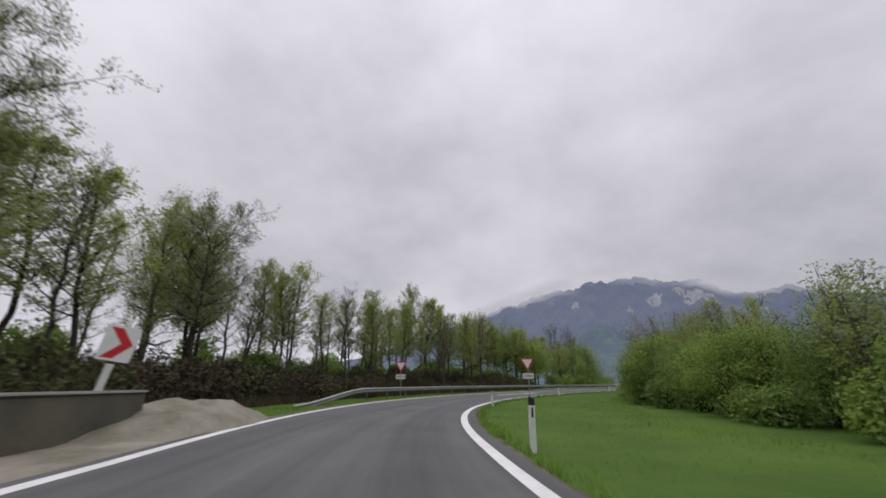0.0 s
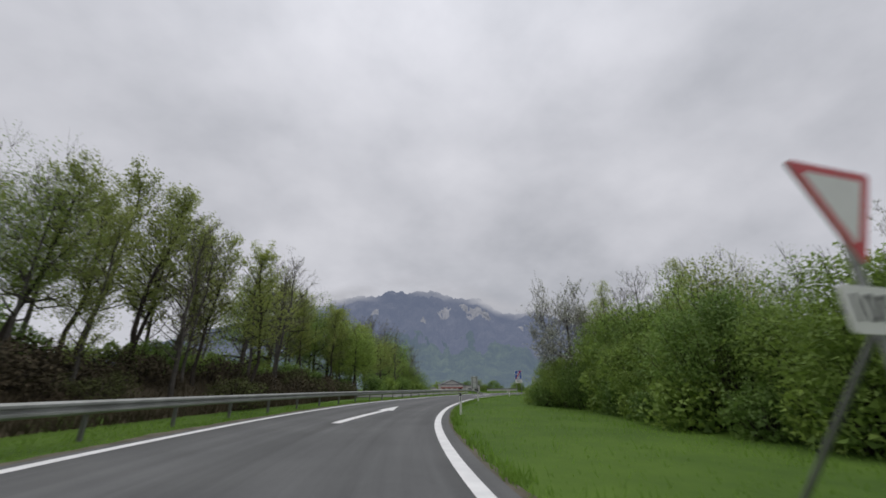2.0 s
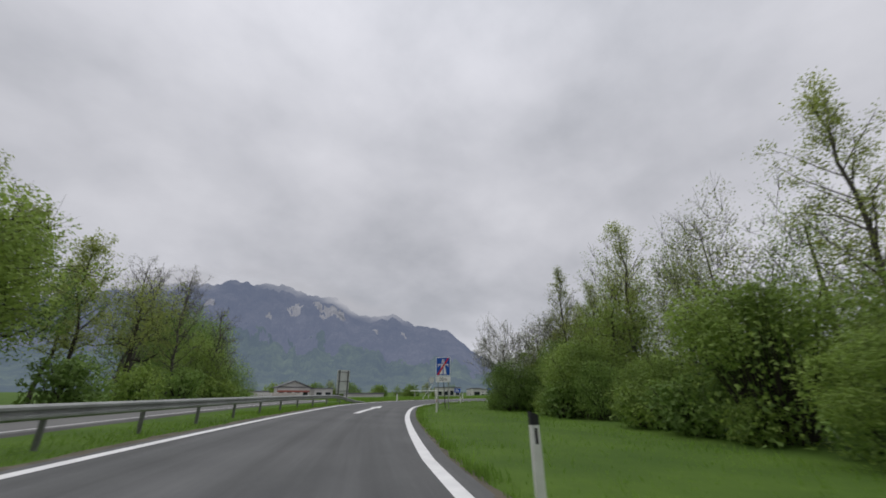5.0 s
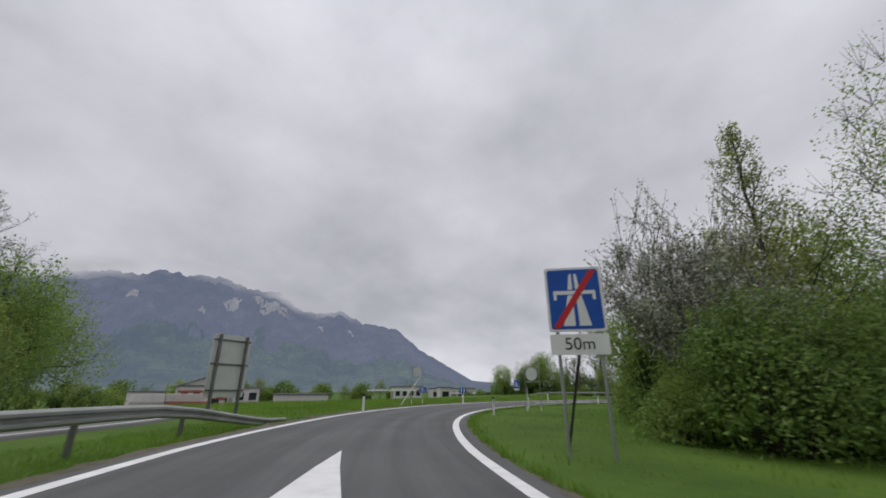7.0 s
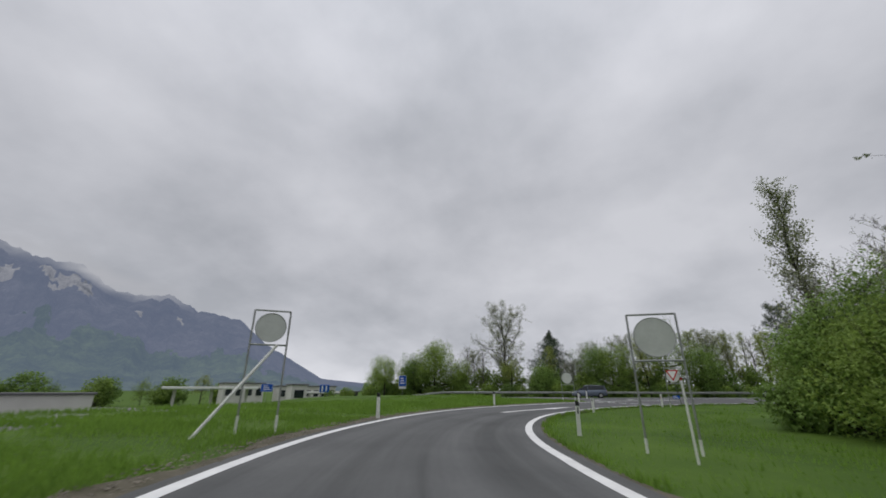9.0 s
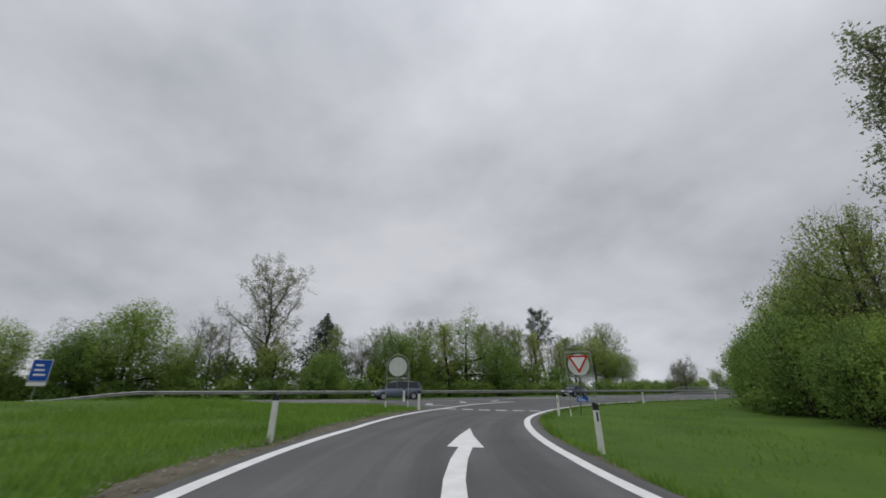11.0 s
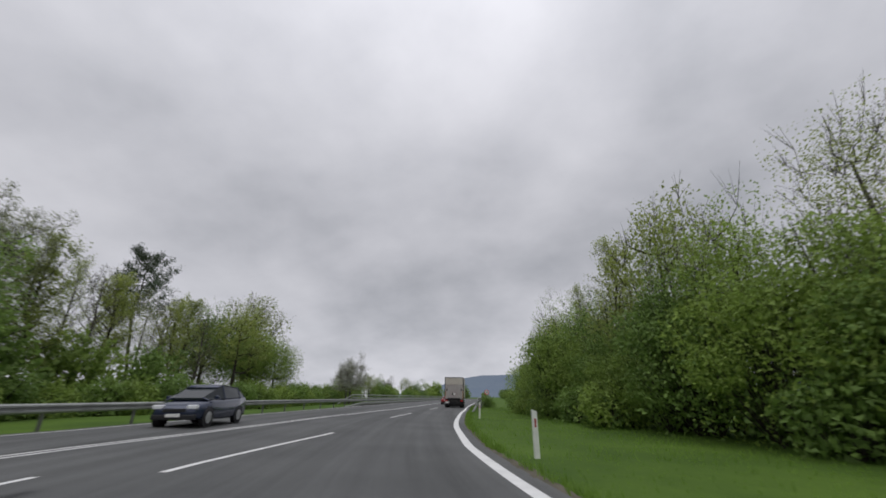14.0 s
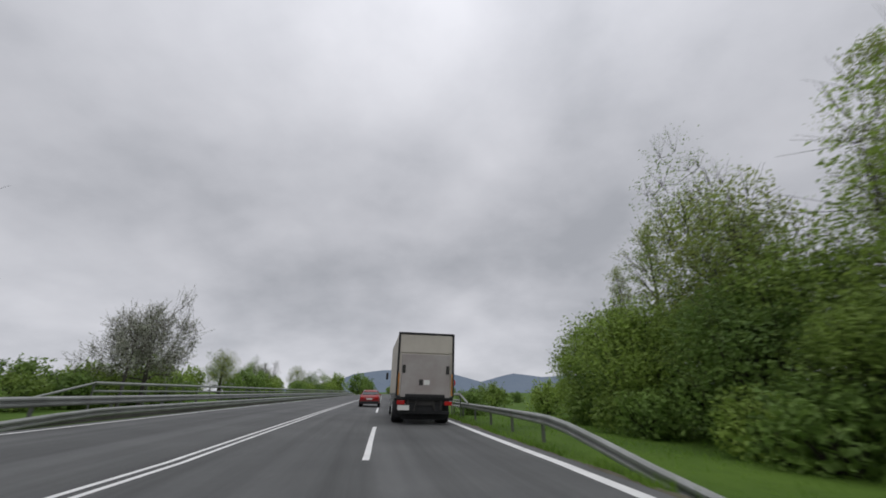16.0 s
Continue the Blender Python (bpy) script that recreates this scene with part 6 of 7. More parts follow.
# trees that stand out of the hedge
for s, lat, k, h in ((65.2, 20.4, "birch", 12.0), (71.0, 12.0, "pale", 11.9), (55.2, 15.8, "full", 8.3), (52.5, 17.5, "birch", 8.6), (57.0, 18.5, "full", 9.4), (58.5, 15.2, "full", 8.4), (62.5, 16.0, "bare", 10.5), (60.0, 17.0, "birch", 9.5), (76.0, 18.0, "bare", 12.5), (84.0, 18.5, "birch", 14.5), (92.0, 19.0, "birch", 13.5), (88.0, 21.0, "birch", 12.5),
                     (103.5, 20.0, "birch", 16.0), (106.0, 20.5, "birch", 13.0), (98.0, 21.0, "birch", 13.5), (110.0, 19.5, "birch", 12.0), (104.0, 18.5, "full", 10.0), (95.0, 19.0, "birch", 11.0), (120.5, 18.3, "spire", 15.8), (115.3, 23.2, "birch", 17.4), (116.5, 11.4, "pale", 9.0), (124.0, 20.0, "full", 11.0),
                     (131.0, 18.0, "pale", 13.0), (134.0, 21.0, "birch", 13.0), (150.0, 19.0, "bare", 9.0), (156.0, 18.5, "pale", 8.0), (148.0, 18.0, "full", 8.0), (138.0, 20.0, "pale", 9.5), (128.0, 24.0, "full", 13.0), (144.0, 21.0, "birch", 10.0), (167.5, 17.6, "poplar", 15.5), (172.0, 23.5, "birch", 12.0), (190.2, 20.8, "full", 12.5),
                     (186.0, 21.0, "birch", 12.0), (195.0, 19.8, "full", 12.0), (198.0, 22.0, "bare", 14.0), (203.0, 19.0, "bare", 13.0), (207.0, 20.0, "birch", 15.0), (211.0, 16.5, "full", 11.5), (216.0, 20.0, "bare", 13.0),
                     (218.1, 16.8, "full", 14.5), (214.5, 15.2, "birch", 12.5), (221.5, 14.8, "birch", 13.4), (224.5, 17.2, "birch", 12.6), (228.0, 15.8, "full", 11.5), (232.0, 16.6, "birch", 11.5), (237.0, 16.0, "full", 12.0), (239.3, 17.4, "birch", 14.2), (240.6, 18.6, "birch", 13.0), (244.0, 14.2, "birch", 10.5), (256.0, 16.6, "birch", 10.2), (259.0, 18.5, "birch", 8.0), (245.5, 15.6, "full", 11.0), (248.4, 16.3, "birch", 15.4), (253.0, 17.0, "birch", 12.2), (248.5, 20.0, "birch", 11.0), (241.0, 21.0, "birch", 13.0),
                     (30.0, 19.0, "birch", 7.0), (38.0, 17.5, "birch", 7.0), (44.0, 19.0, "bare", 8.5), (50.0, 18.5, "birch", 8.0), (22.0, 20.0, "full", 6.8), (12.0, 21.0, "full", 6.4)):
    plant_at(k, s, lat, tallness=h)
# trees behind the main road's far rail
for x, y, k, h in ((127.9, 125.1, "budding", 18.0), (158.0, 118.6, "spruce", 16.2), (120.5, 137.5, "dome", 10.2), (121.5, 142.0, "dome", 7.8), (121.0, 133.0, "dome", 6.6), (122.5, 123.5, "full", 6.6), (122.0, 118.0, "dome", 5.8), (126.0, 117.5, "slim", 9.0), (124.5, 138.5, "slim", 9.5), (119.0, 147.0, "dome", 7.5), (126.5, 131.0, "budding", 9.0), (127.5, 109.0, "dome", 9.5), (133.5, 109.5, "budding", 10.5), (122.0, 132.0, "bare", 9.5), (121.5, 128.5, "bare", 9.0), (123.0, 143.0, "full", 8.0), (131.0, 126.5, "bare", 10.5),
                   (128.0, 113.0, "pale", 8.0), (126.0, 106.5, "dome", 9.0), (131.0, 104.0, "budding", 11.5), (128.5, 100.5, "slim", 10.5), (134.5, 99.0, "slim", 11.5), (131.6, 96.8, "full", 13.6), (133.0, 91.0, "dome", 9.5),
                   (141.0, 90.5, "slim", 13.0), (139.0, 84.5, "slim", 10.0), (145.0, 86.0, "budding", 13.0), (143.0, 79.5, "bare", 11.5), (149.0, 79.0, "birch", 13.0), (165.0, 64.0, "pine", 22.0), (146.0, 74.0, "birch", 11.0), (153.5, 68.0, "bare", 12.0),
                   (162.0, 47.6, "full", 17.6), (164.5, 46.0, "bare", 18.5), (160.5, 49.5, "full", 13.0), (152.5, 51.0, "dome", 9.6), (154.0, 54.5, "full", 12.0), (155.5, 60.5, "dome", 13.0), (150.0, 60.0, "full", 12.5), (156.0, 61.0, "birch", 13.0), (158.0, 52.0, "full", 11.0), (149.8, 35.6, "pale", 8.6), (148.4, 38.6, "pale", 7.2),
                   (140.5, 84.0, "slim", 12.0), (147.6, 76.0, "slim", 12.6), (144.2, 71.5, "slim", 10.5), (150.2, 67.5, "slim", 12.5), (152.5, 74.0, "slim", 13.5), (149.0, 70.5, "bare", 12.0), (146.0, 68.0, "bare", 10.0), (137.5, 87.5, "budding", 12.5), (156.0, 30.0, "full", 6.0), (163.0, 22.0, "bare", 7.0), (160.0, 14.0, "full", 6.5),
                   (168.0, 4.0, "full", 7.0), (175.0, -14.0, "full", 8.0), (182.0, -34.0, "bare", 9.0), (190.0, -60.0, "full", 9.0), (198.0, -85.0, "full", 9.5), (205.0, -110.0, "full", 10.0), (166.0, -4.0, "pale", 6.5)):
    plant(k, x, y, z=0.15, tallness=h)
for i in range(46):
    u = i / 45
    x, y = np.interp(u, [0, 0.25, 0.5, 0.75, 1], [120.0, 120.8, 130.5, 140.5, 154.0]), np.interp(u, [0, 0.25, 0.5, 0.75, 1], [151.0, 118.0, 92.0, 66.0, 28.0])
    plant("scrub", x + rnd.uniform(0, 1.0), y + rnd.uniform(-1, 1), z=0.1, tallness=rnd.uniform(2.0, 2.9))
    if (i % 3 == 1 and u < 0.75) or (62 < y < 90 and i % 3):
        continue
    plant("clump", x + rnd.uniform(3.0, 6.0), y + rnd.uniform(-1, 1), z=0.1, tallness=rnd.uniform(4.2, 6.2) * (0.62 if u > 0.72 else 1.0))
# low bushes past the hedge's end, and far clumps
for i in range(16):
    plant("scrub", rnd.uniform(112, 127) + i * 0.4, 38 - i * 5.5, z=-0.4, tallness=rnd.uniform(1.6, 2.8))
for i in range(26):
    yy = 36 - i * 6.2
    plant(("clump", "clump", "scrub")[i % 3], 150.5 + (30 - yy) * 0.32 + rnd.uniform(2, 8), yy + rnd.uniform(-2, 2), z=0.1, tallness=rnd.uniform(3.2, 4.8))
for i in range(24):
    cx_ = 44.0 + i * 4.6 + rnd.uniform(-1.5, 1.5)
    plant(("clump", "clump", "full")[i % 3], cx_, 238.0 - (cx_ - 44) * 0.25 + rnd.uniform(-4, 4), tallness=rnd.uniform(5.5, 8.5))
for cx_, cy_ in ((50.0, 190.0), (46.0, 184.0)):
    plant("clump", cx_, cy_, z=-3.1, tallness=rnd.uniform(5.0, 6.2))
for i in range(18):
    plant("clump", 190 + rnd.uniform(-15, 60), -110 - i * 16, z=0.0, tallness=rnd.uniform(6, 11))
# closer growth inside the wood on the embankment
rw = random.Random(17)
for s in np.arange(20, 64, 4.6):
    plant_at(rw.choice(("slim", "slim", "birch")), s + rw.uniform(-1.2, 1.2), -19.6 + rw.uniform(-1.0, 1.0), tallness=rw.uniform(0.86, 1.04) * float(np.interp(s, [20, 38, 46, 60], [9.0, 8.4, 9.4, 11.4])) + 1.6)
for protos in KINDS.values():
    for src in protos:
        if "placed" not in src.keys():
            src.matrix_world = pose(127.0 + rnd.uniform(0, 8), 132.0 + rnd.uniform(0, 8), 0.1)


# brambles and dead stalks on the bank, grass blades on the verges
def scatter(name, label, n, place, size, mat, tall_):
    rng = np.random.default_rng(len(name) + n)
    pts = np.array([place(rng) for _ in range(n)])
    a = rng.uniform(0, 2 * math.pi, n)
    k = size * rng.uniform(0.6, 1.4, n)
    lean_ = rng.normal(size=(n, 2)) * 0.35
    dx, dy = np.cos(a) * k * 0.12, np.sin(a) * k * 0.12
    hgt = tall_ * rng.uniform(0.6, 1.4, n)
    v = np.stack([np.stack([pts[:, 0] - dx, pts[:, 1] - dy, pts[:, 2] - 0.03], -1), np.stack([pts[:, 0] + dx, pts[:, 1] + dy, pts[:, 2] - 0.03], -1),
                  np.stack([pts[:, 0] + lean_[:, 0] * hgt, pts[:, 1] + lean_[:, 1] * hgt, pts[:, 2] + hgt], -1)], 1)
    return tagged(new(name, np_mesh(name, v.reshape(-1, 3), np.arange(n * 3).reshape(-1, 3), M[mat])), label, "grass" if mat == "blade" else "undergrowth", kind="stuff")


def on_bank(rng):
    s = rng.uniform(-40, 96)
    d = rng.uniform(0, 1) ** 1.5 * 13
    lat = float(bank_foot(s)) + 0.4 - d
    x, y, z = at(s, lat)
    return x, y, z + float(embankment_height(s, lat)) + 0.28 * noise.noise((x * 0.45, y * 0.45, 0)) * float(smooth01(d / 2)) - 0.02


def on_right(rng):
    s = rng.uniform(-5, 262)
    r0 = float(right_line(s)) + 0.75
    x, y, z = at(s, r0 + rng.uniform(0, 1) ** 1.3 * 9)
    return x, y, z - 0.10 - (0.1 if rng.uniform() < 0.5 else 0.0)


def on_left(rng):
    s = rng.uniform(96, 178) if rng.uniform() < 0.75 else rng.uniform(14, 100)
    lo = 1.0 if s > 118 else 0.9
    lat = float(left_line(s)) - lo - rng.uniform(0, 1) ** 1.2 * (12 if s > 121 else 2.2)
    x, y, z = at(s, lat)
    return x, y, z - 0.10 + float(meadow_crest(x, y, lat))


def on_meadow(rng):
    """Longer grass in drifts on the outer meadow."""
    while True:
        s = rng.uniform(124, 178)
        lat = float(left_line(s)) - 1.0 - rng.uniform(0, 1) ** 1.4 * 17
        x, y, z = at(s, lat)
        if noise.noise((x * 0.35, y * 0.35, 5.0)) + 0.5 * noise.noise((x * 1.3, y * 1.3, 5.0)) > rng.uniform(-0.35, 0.45):
            return x, y, z - 0.10 + float(meadow_crest(x, y, lat))


scatter("brambles", "brown dead brambles and stalks on the bank", 60000, on_bank, 0.22, "bramble", 0.42)
def on_verge(rng):
    """Longer tufts in drifts on both verges, and a ragged fringe where the grass meets the grit."""
    if rng.uniform() < 0.30:
        while True:
            s = rng.uniform(0, 262)
            if noise.noise((s * 0.8, 11.0, 0.0)) + 0.6 * noise.noise((s * 3.1, 11.0, 0.0)) > rng.uniform(-0.2, 0.5):
                x, y, z = at(s, float(right_line(s)) + 0.52 + abs(rng.normal()) * 0.22)
                return x, y, z - 0.03
    while True:
        x, y, z = on_left(rng) if rng.uniform() < 0.4 else on_right(rng)
        if noise.noise((x * 0.55, y * 0.55, 9.0)) + 0.5 * noise.noise((x * 1.9, y * 1.9, 9.0)) > rng.uniform(-0.15, 0.55):
            return x + rng.normal() * 0.1, y + rng.normal() * 0.1, z


scatter("meadow_grass", "long soft spring grass in drifts on the outer meadow", 52000, on_meadow, 0.20, "blade", 0.20)


def pebbles(name, label, n, s0, s1, off0, off1, seed):
    """Loose grit stones lying on the shoulder, each a small uneven eight-sided lump."""
    rng = np.random.default_rng(seed)
    sv = rng.uniform(s0, s1, n)
    base = np.array([at(a, float(left_line(a)) - off0 - (off1 - off0) * rng.uniform(0, 1) ** 0.8, -0.008) for a in sv])
    r = 0.010 + 0.032 * rng.uniform(0, 1, n) ** 3
    tips = np.array([(1, 0, 0), (0, 1, 0), (-1, 0, 0), (0, -1, 0), (0, 0, 0.7), (0, 0, -0.5)])
    v = base[:, None] + tips[None] * (r[:, None, None] * rng.uniform(0.6, 1.3, (n, 6, 1)))
    tri_ = np.array([(0, 1, 4), (1, 2, 4), (2, 3, 4), (3, 0, 4), (1, 0, 5), (2, 1, 5), (3, 2, 5), (0, 3, 5)])
    f = (np.arange(n)[:, None, None] * 6 + tri_[None]).reshape(-1, 3)
    return tagged(new(name, np_mesh(name, v.reshape(-1, 3), f, M["stone"])), label, "gravel", kind="stuff")


pebbles("loose_grit", "loose grey-brown grit stones on the shoulder", 5200, 122, 176.5, 0.36, 1.25, 8)
scatter("tall_grass", "longer grass tufts standing out of the verge", 34000, on_verge, 0.17, "blade", 0.16)
scatter("grass_right", "short fresh grass on the inner verge", 60000, on_right, 0.14, "blade", 0.065)
scatter("grass_left", "short fresh grass on the outer verge", 60000, on_left, 0.14, "blade", 0.075)


# ---- far buildings and mountains ----
def hall(name, x, y, turn, w, d, h, wall, label, windows=6, roof_h=0.3, z=-2.9):
    ob = thing(name, label, "building", m=pose(x, y, z, 0, 0, turn))
    part("wall", box(w, d, h, 0, 0, -0.2, 0.05), M[wall], ob)
    part("roof", box(w + 0.6, d + 0.6, roof_h, 0, 0, h - 0.19, 0.08), M["roof"], ob, "grey flat roof")
    for k in range(windows):
        xx = -w / 2 + (k + 0.5) * w / windows
        win = part("window", box(w / windows * 0.6, 0.10, h * 0.34, xx, -d / 2 - 0.02, h * 0.42, 0.01), M["glass"], ob, "dark window")
        part("frame", box(w / windows * 0.66, 0.06, 0.10, xx, -d / 2 - 0.05, h * 0.39, 0.01), M["render_wall"], win)
    return ob


red_hall = hall("hall", 70.5, 204, -14, 10, 8, 5.6, "render_wall", "white hall with red cladding bands beyond the yard", 4)
for k in range(3):
    part("cladding", box(10.04, 0.08, 0.55, 0, -4.06, 0.5 + k * 1.75, 0.01), M["brick_red"], red_hall, "red cladding band")
part("gable_roof", slab([(-5.6, 5.3), (0.0, 7.3), (5.6, 5.3), (5.6, 5.55), (0.0, 7.6), (-5.6, 5.55)], -4.5, 4.5), M["roof"], red_hall, "low grey gable roof")
part("gable", slab([(-5.0, 5.4), (5.0, 5.4), (0.0, 7.25)], -4.04, -3.9), M["render_wall"], red_hall, "white gable")
part("door", box(2.2, 0.08, 2.6, 2.6, -4.13, 0.0, 0.02), M["black"], red_hall, "dark gate")
hall("hall", 59.5, 205, -6, 6, 7, 4.3, "render_wall", "small white hall beyond the yard", 3)
hall("hall", 80.5, 203, -14, 6, 8, 5.2, "render_wall", "white hall beyond the yard", 2)
hall("hall", 84.5, 182, -26, 12, 4, 3.7, "render_wall", "long low white shed", 0)
canopy = thing("station_canopy", "white flat canopy on pillars", "canopy", m=pose(86.3, 152.8, -3.1, 0, 0, -44))
part("roof", box(9.4, 6, 0.26, 0, 0, 4.45, 0.05), M["white_film"], canopy, "white roof slab")
for sx in (-3.6, 0, 3.6):
    part("pillar", box(0.3, 0.3, 4.7, sx, -1.5, -0.1, 0.03), M["render_wall"], canopy)
hall("hall", 152, 190, -40, 16, 9, 4.9, "render_wall", "pale office building beyond the main road", 7, z=-2.5)
hall("hall", 140, 202, -35, 10, 9, 5.6, "render_wall", "white flat-roofed building beyond the main road", 4, z=-2.5)
hall("hall", 127.5, 173.5, -38, 3.4, 5.0, 5.0, "render_wall", "tall white kiosk beside the canopy", 1, z=-2.5)
hall("hall", 143.5, 168.5, -52, 2.4, 3.0, 3.3, "kerb", "small grey shed with a dark flat roof", 1, z=-2.3)
fuel = thing("station_canopy", "long white canopy on slanting pillars beyond the main road", "canopy", m=pose(138.5, 174.0, -2.5, 0, 0, -50))
part("roof", box(10.5, 5, 0.5, 0, 0, 3.0, 0.06), M["white_film"], fuel, "white roof slab")
part("soffit", box(9.9, 4.4, 0.12, 0, 0, 2.89, 0.02), M["black"], fuel, "dark soffit")
for sx in (-3.8, 0.4, 4.3):
    part("pillar", rod((sx, -1.6, -0.3), (sx + 0.4, -1.6, 3.05), 0.2), M["render_wall"], fuel)
for x, y, h in ((136.0, 165.5, 3.6), (133.5, 168.5, 3.4), (146.0, 165.0, 4.4), (141.0, 162.5, 3.0)):
    plant("clump", x, y, tallness=h)
panel_sign = thing("sign_panel", "blue and white panel in front of the buildings", "sign", m=pose(124.5, 164.0, 0.1, 0, 0, -52))
part("panel", box(2.0, 0.12, 1.5, 0, 0, 0.75, 0.03), M["blue_film"], panel_sign, "blue panel")
for sx in (-0.45, 0.35):
    part("stripe", box(0.28, 0.03, 1.1, sx, -0.08, 0.95, 0.01), M["white_film"], panel_sign, "white stripe")
for sx in (-0.7, 0.7):
    part("post", box(0.1, 0.1, 2.7, sx, 0.08, -1.7, 0.01), M["steel_dull"], panel_sign)
for i, (x, y, a) in enumerate(((60.5, 186.0, 20), (63.5, 185.2, 22), (66.8, 184.5, 19), (73.0, 186.5, -150), (76.5, 185.6, 28), (79.5, 183.0, -155), (69.5, 174.0, 80))):
    parked = copy_thing(white_car if i % 3 else blue_car, pose(x, y, -2.79, 0, 0, a))
    tagged(parked, "%s car parked in the yard" % ("white" if i % 3 else "dark blue"), "car", "parked cars")
truck_body = [(64, 192, 30), (57, 194, 8)]
for i, (x, y, a) in enumerate(truck_body):
    tr = thing("parked_trailer", "parked %s trailer in the yard" % ("white" if i % 2 else "red and white"), "trailer", "parked trailers", m=pose(x, y, -2.79, 0, 0, a))
    part("cargo_box", box(2.5, 9.0, 2.6, 0, 0, 1.1, 0.05), M["render_wall" if i % 2 else "tarp"], tr)
    part("stripe", box(2.52, 9.02, 0.7, 0, 0, 1.5, 0.05), M["brick_red" if not i % 2 else "tail_lift"], tr)
    for sx in (-1.0, 1.0):
        for ya in (-3.2, -2.0, 3.4):
            wheel(tr, sx, ya, 0.5, 0.3)


def hazed_material(name, tones, haze, amount, scale=0.004):
    """Slopes of wood, meadow and scree, with air haze painted over as flat emission."""
    m = bpy.data.materials.new(name)
    m.use_nodes = True
    nt = m.node_tree
    n, l = nt.nodes, nt.links
    bsdf = n["Principled BSDF"]
    bsdf.inputs["Roughness"].default_value, bsdf.inputs["Specular IOR Level"].default_value = 0.95, 0.05
    tex = n.new("ShaderNodeTexCoord")
    mp = n.new("ShaderNodeMapping")
    mp.inputs["Scale"].default_value = (1.0, 1.0, 0.55)
    l.new(tex.outputs["Object"], mp.inputs["Vector"])
    total = None
    for k, (f, w) in enumerate(((1.0, 0.42), (4.5, 0.33), (17.0, 0.25))):
        no = n.new("ShaderNodeTexNoise")
        no.inputs["Scale"].default_value, no.inputs["Detail"].default_value, no.inputs["Roughness"].default_value = scale * f, 5.0, 0.62
        l.new(mp.outputs[0], no.inputs["Vector"])
        mu = n.new("ShaderNodeMath")
        mu.operation = "MULTIPLY_ADD"
        mu.inputs[1].default_value = w
        l.new(no.outputs["Fac"], mu.inputs[0])
        if total is None:
            mu.inputs[2].default_value = 0.0
        else:
            l.new(total, mu.inputs[2])
        total = mu.outputs[0]
    ramp_ = n.new("ShaderNodeValToRGB")
    els = ramp_.color_ramp.elements
    els[0].position, els[0].color = tones[0][0], (*tones[0][1], 1)
    els[1].position, els[1].color = tones[-1][0], (*tones[-1][1], 1)
    for pos, col in tones[1:-1]:
        els.new(pos).color = (*col, 1)
    l.new(total, ramp_.inputs[0])
    l.new(ramp_.outputs[0], bsdf.inputs["Base Color"])
    # bluish emission stands in for the haze of the air
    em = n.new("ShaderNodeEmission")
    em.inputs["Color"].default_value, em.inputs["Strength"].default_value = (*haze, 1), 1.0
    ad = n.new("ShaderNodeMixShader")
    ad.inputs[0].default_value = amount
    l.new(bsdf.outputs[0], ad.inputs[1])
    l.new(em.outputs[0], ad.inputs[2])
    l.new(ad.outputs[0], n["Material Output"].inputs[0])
    return m


# after the real tones: painted haze colour and its share of emission
M["far_forest"] = hazed_material("far_forest", [(0.38, (0.020, 0.028, 0.030)), (0.47, (0.055, 0.062, 0.055)), (0.55, (0.105, 0.105, 0.095)), (0.64, (0.20, 0.195, 0.19))], (0.178, 0.208, 0.310), 0.66)
M["far_green"] = hazed_material("far_green", [(0.38, (0.020, 0.034, 0.026)), (0.47, (0.055, 0.075, 0.048)), (0.55, (0.115, 0.150, 0.072)), (0.64, (0.20, 0.25, 0.12))], (0.150, 0.194, 0.262), 0.63, 0.006)
M["far_rock"] = hazed_material("far_rock", [(0.40, (0.08, 0.085, 0.08)), (0.47, (0.33, 0.325, 0.32)), (0.56, (0.46, 0.45, 0.45))], (0.19, 0.21, 0.28), 0.46, 0.01)
M["far_hill"] = hazed_material("far_hill", [(0.40, (0.03, 0.045, 0.04)), (0.60, (0.09, 0.11, 0.08))], (0.20, 0.245, 0.34), 0.72)


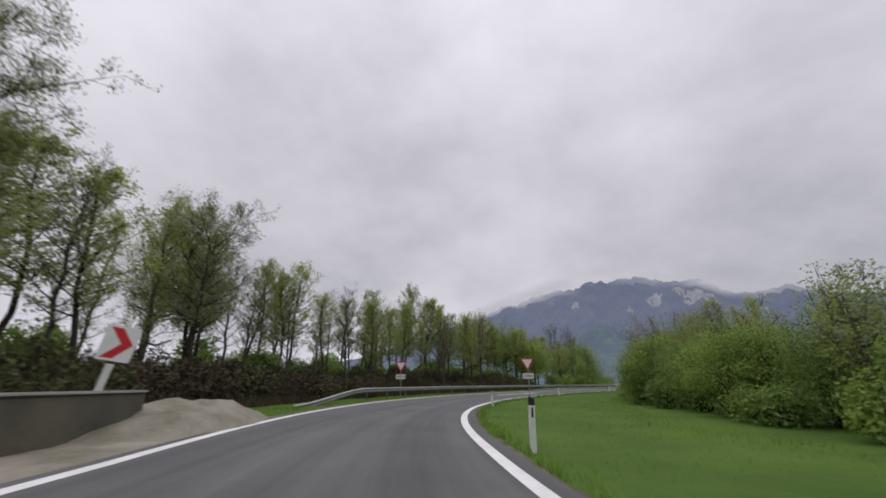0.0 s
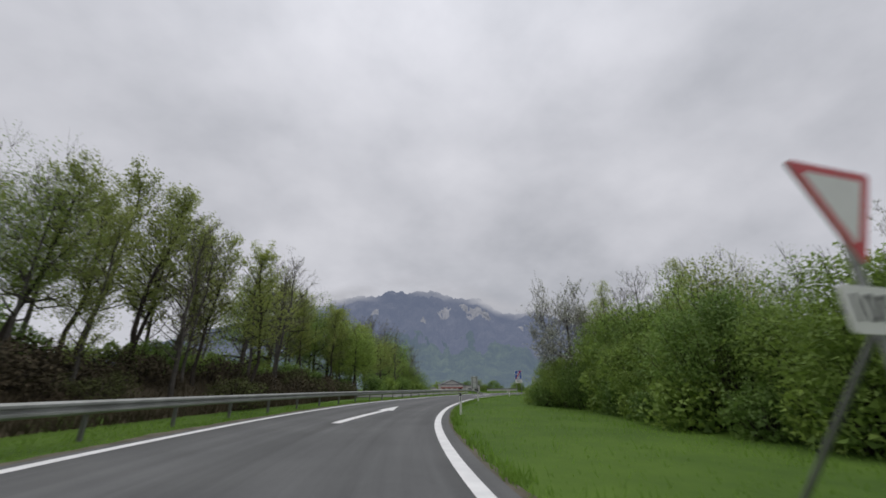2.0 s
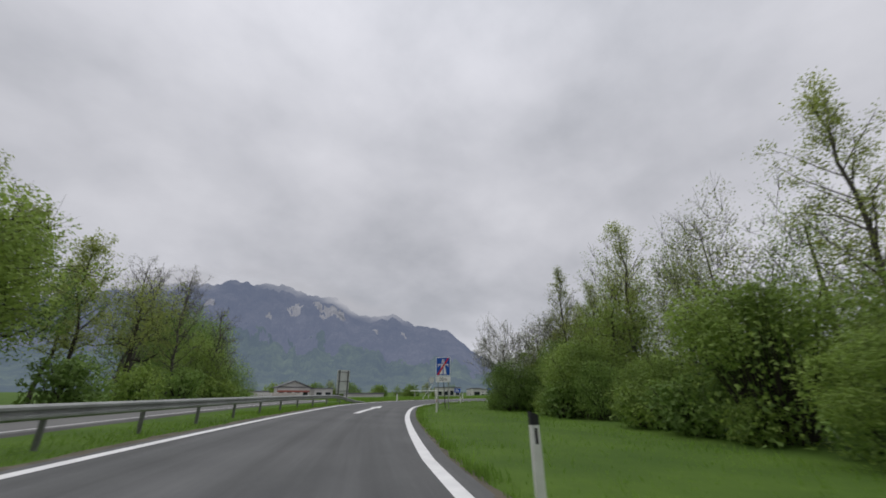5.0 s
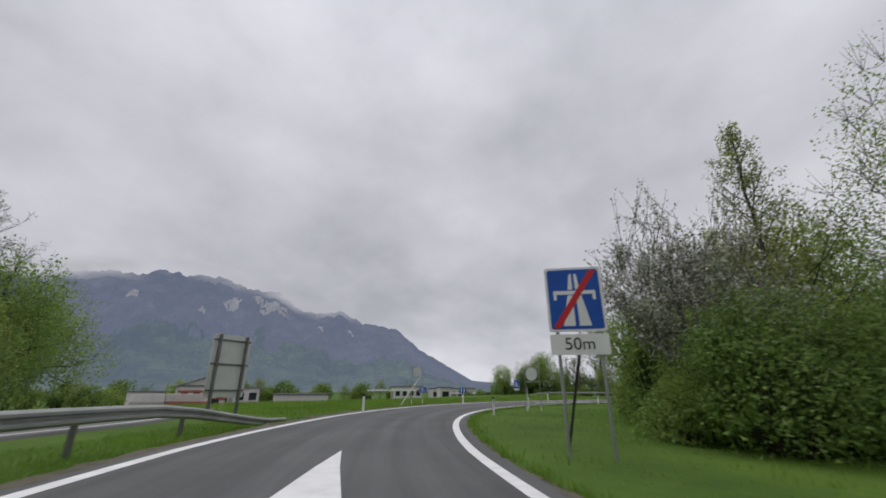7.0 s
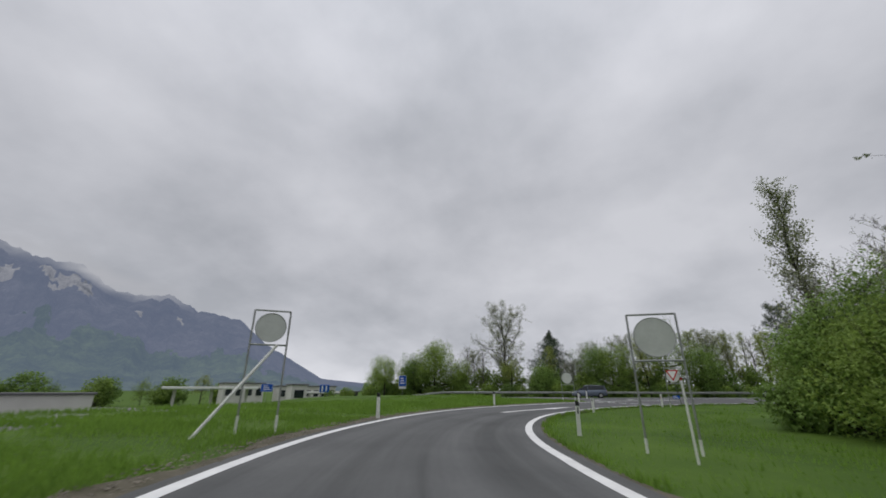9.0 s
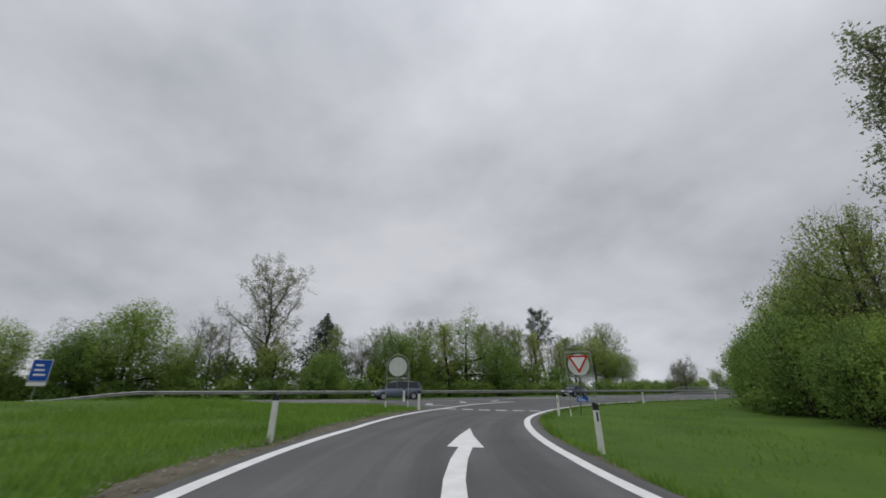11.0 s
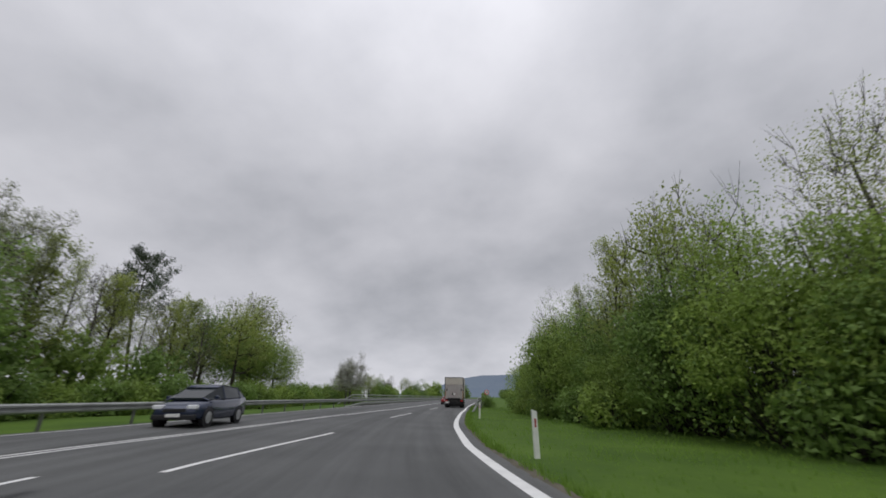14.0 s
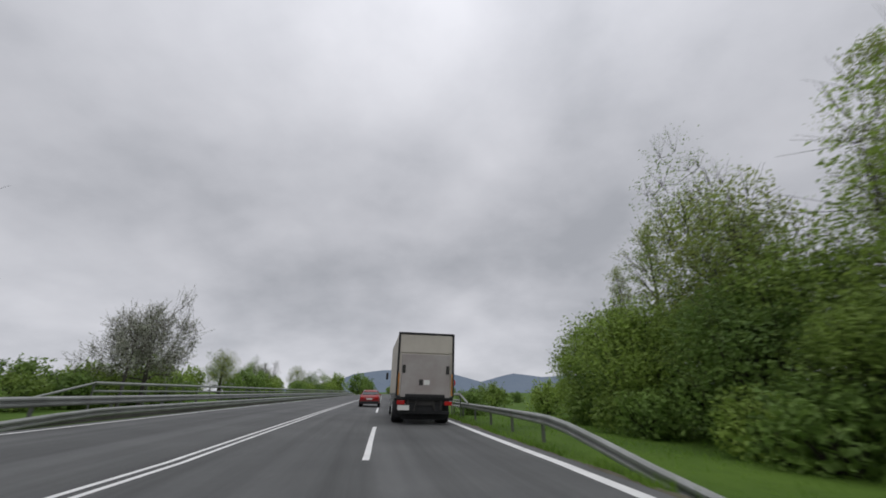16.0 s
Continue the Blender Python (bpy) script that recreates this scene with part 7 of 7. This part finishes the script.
def range_of(name, label, ridge, dist, depth, mat, cliffs=(), rough_=1.0, seed=0.0):
    """A mountain side: ridge gives (bearing, elevation) in degrees seen from the ramp; the slope falls towards the valley with gullies and shoulders."""
    be, el = zip(*ridge)
    nb, nr = 420, 64
    vs, fs, mats = [], [], []
    cx, cy = 40.0, 90.0
    for i in range(nb):
        b = be[0] + (be[-1] - be[0]) * i / (nb - 1)
        top = dist * math.tan(radians(float(np.interp(b, be, el))))
        for k in range(nr):
            u = k / (nr - 1)
            d = dist - depth * (1 - u)
            x, y = cx + d * math.sin(radians(b)), cy + d * math.cos(radians(b))
            gully = noise.fractal(Vector((b * 0.45 + seed + 0.8 * noise.noise((u * 3.0, b * 0.2, 0)), u * 1.3, 0.0)), 0.75, 2.1, 6)
            lump = noise.fractal(Vector((x * 0.006, y * 0.006, seed)), 0.8, 2.0, 5)
            prof = u ** 1.25 * 0.86 + 0.14 * smooth01((u - 0.45) / 0.5)
            z = top * float(prof) + (gully * 0.10 + lump * 0.12) * top * rough_ * u * (1.12 - u) * 2.0 + noise.fractal(Vector((b * 1.1, 0, seed)), 0.7, 2.1, 6) * top * 0.022 * rough_ * u ** 4
            vs.append((x, y, max(-2.0, z)))
    for i in range(nb - 1):
        for k in range(nr - 1):
            fs.append((i * nr + k, (i + 1) * nr + k, (i + 1) * nr + k + 1, i * nr + k + 1))
            b = be[0] + (be[-1] - be[0]) * i / (nb - 1)
            u = k / (nr - 1)
            low = u + 0.16 * noise.fractal(Vector((b * 0.5, u * 6, 3.0)), 0.8, 2.0, 4) < 0.40
            crag = 0.55 * noise.fractal(Vector((b * 1.3, u * 26, 2.0)), 0.6, 2.1, 5)
            mats.append(1 if any(1 - ((b - cb) / cw) ** 2 - ((u - cu) / ch) ** 2 + crag > 0.25 for cb, cu, cw, ch in cliffs) else 2 if low and cliffs else 0)
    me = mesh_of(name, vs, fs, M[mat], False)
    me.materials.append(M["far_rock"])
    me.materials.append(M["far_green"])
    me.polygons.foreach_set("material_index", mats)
    return tagged(new(name, me), label, "mountain", kind="structure")


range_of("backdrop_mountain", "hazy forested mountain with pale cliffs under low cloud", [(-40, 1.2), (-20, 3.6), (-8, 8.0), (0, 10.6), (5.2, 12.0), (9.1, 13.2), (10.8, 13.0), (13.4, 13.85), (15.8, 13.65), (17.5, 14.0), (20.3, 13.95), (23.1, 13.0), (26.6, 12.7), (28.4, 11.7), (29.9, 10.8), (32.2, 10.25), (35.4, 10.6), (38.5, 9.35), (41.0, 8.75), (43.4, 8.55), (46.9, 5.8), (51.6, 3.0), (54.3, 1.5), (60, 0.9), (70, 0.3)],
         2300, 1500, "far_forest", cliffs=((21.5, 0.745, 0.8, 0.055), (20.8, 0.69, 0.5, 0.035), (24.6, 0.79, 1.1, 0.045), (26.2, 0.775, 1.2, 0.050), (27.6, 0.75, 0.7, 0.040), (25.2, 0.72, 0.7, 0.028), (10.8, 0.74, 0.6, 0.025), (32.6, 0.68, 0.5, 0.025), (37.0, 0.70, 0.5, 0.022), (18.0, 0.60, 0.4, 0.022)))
range_of("backdrop_hill", "distant hills across the valley, tinted blue by painted haze", [(148, 0.2), (151, 0.7), (154.1, 1.0), (157.3, 2.3), (161.1, 2.85), (166, 2.9), (170.5, 2.5), (174.7, 1.4), (177, 2.0), (179.2, 2.5), (183, 2.0), (190, 2.4), (200, 1.6), (215, 1.0)], 3200, 900, "far_hill", rough_=0.35, seed=4.0)


def cloud_bank(name, label, ridge, dist, reach, seed):
    """Shreds of the cloud base hanging on the crest: a thin curved veil, thickest along the crest and open between."""
    be, el = zip(*ridge)
    nb, nr = 160, 14
    vs, fs, cover = [], [], []
    for i in range(nb):
        b = be[0] + (be[-1] - be[0]) * i / (nb - 1)
        e = float(np.interp(b, be, el))
        for k in range(nr):
            v = k / (nr - 1)
            z = dist * math.tan(radians(e * (1 - reach + 2.6 * reach * v)))
            vs.append((40.0 + dist * math.sin(radians(b)), 90.0 + dist * math.cos(radians(b)), z))
            cover.append(float(smooth01(v / 0.45) * smooth01((1 - v) / 0.5) * smooth01((b - be[0]) / 4) * smooth01((be[-1] - b) / 6)))
    for i in range(nb - 1):
        for k in range(nr - 1):
            fs.append((i * nr + k, (i + 1) * nr + k, (i + 1) * nr + k + 1, i * nr + k + 1))
    m = bpy.data.materials.new("cloud_veil")
    m.use_nodes = True
    n, l = m.node_tree.nodes, m.node_tree.links
    n.remove(n["Principled BSDF"])
    at_ = n.new("ShaderNodeAttribute")
    at_.attribute_name = "cover"
    tex = n.new("ShaderNodeTexCoord")
    mp = n.new("ShaderNodeMapping")
    mp.inputs["Scale"].default_value = (0.0024, 0.0024, 0.0058)
    mp.inputs["Location"].default_value = (seed, 0.0, 0.0)
    l.new(tex.outputs["Object"], mp.inputs["Vector"])
    no = n.new("ShaderNodeTexNoise")
    no.inputs["Scale"].default_value, no.inputs["Detail"].default_value, no.inputs["Roughness"].default_value = 1.0, 6.0, 0.58
    l.new(mp.outputs[0], no.inputs["Vector"])
    mr = n.new("ShaderNodeMapRange")
    mr.inputs[1].default_value, mr.inputs[2].default_value = 0.38, 0.62
    l.new(no.outputs["Fac"], mr.inputs[0])
    mu = n.new("ShaderNodeMath")
    mu.operation = "MULTIPLY"
    l.new(mr.outputs[0], mu.inputs[0])
    l.new(at_.outputs["Fac"], mu.inputs[1])
    em = n.new("ShaderNodeEmission")
    em.inputs["Color"].default_value = (0.475, 0.475, 0.515, 1)
    tr = n.new("ShaderNodeBsdfTransparent")
    ms = n.new("ShaderNodeMixShader")
    l.new(mu.outputs[0], ms.inputs[0])
    l.new(tr.outputs[0], ms.inputs[1])
    l.new(em.outputs[0], ms.inputs[2])
    l.new(ms.outputs[0], n["Material Output"].inputs[0])
    ob = new(name, mesh_of(name, vs, fs, m, True))
    ob.data.attributes.new("cover", "FLOAT", "POINT").data.foreach_set("value", cover)
    ob.visible_shadow = False
    return tagged(ob, label, "cloud", kind="structure")


cloud_bank("backdrop_cloud", "low grey cloud shreds hanging on the mountain crest", [(-8, 8.0), (0, 10.6), (5.2, 12.0), (9.1, 13.2), (13.4, 13.9), (17.5, 14.0), (20.3, 13.95), (26.6, 12.7), (29.9, 10.8), (32.2, 10.25), (35.4, 10.6), (39, 9.2)], 2120, 0.13, 3.1)
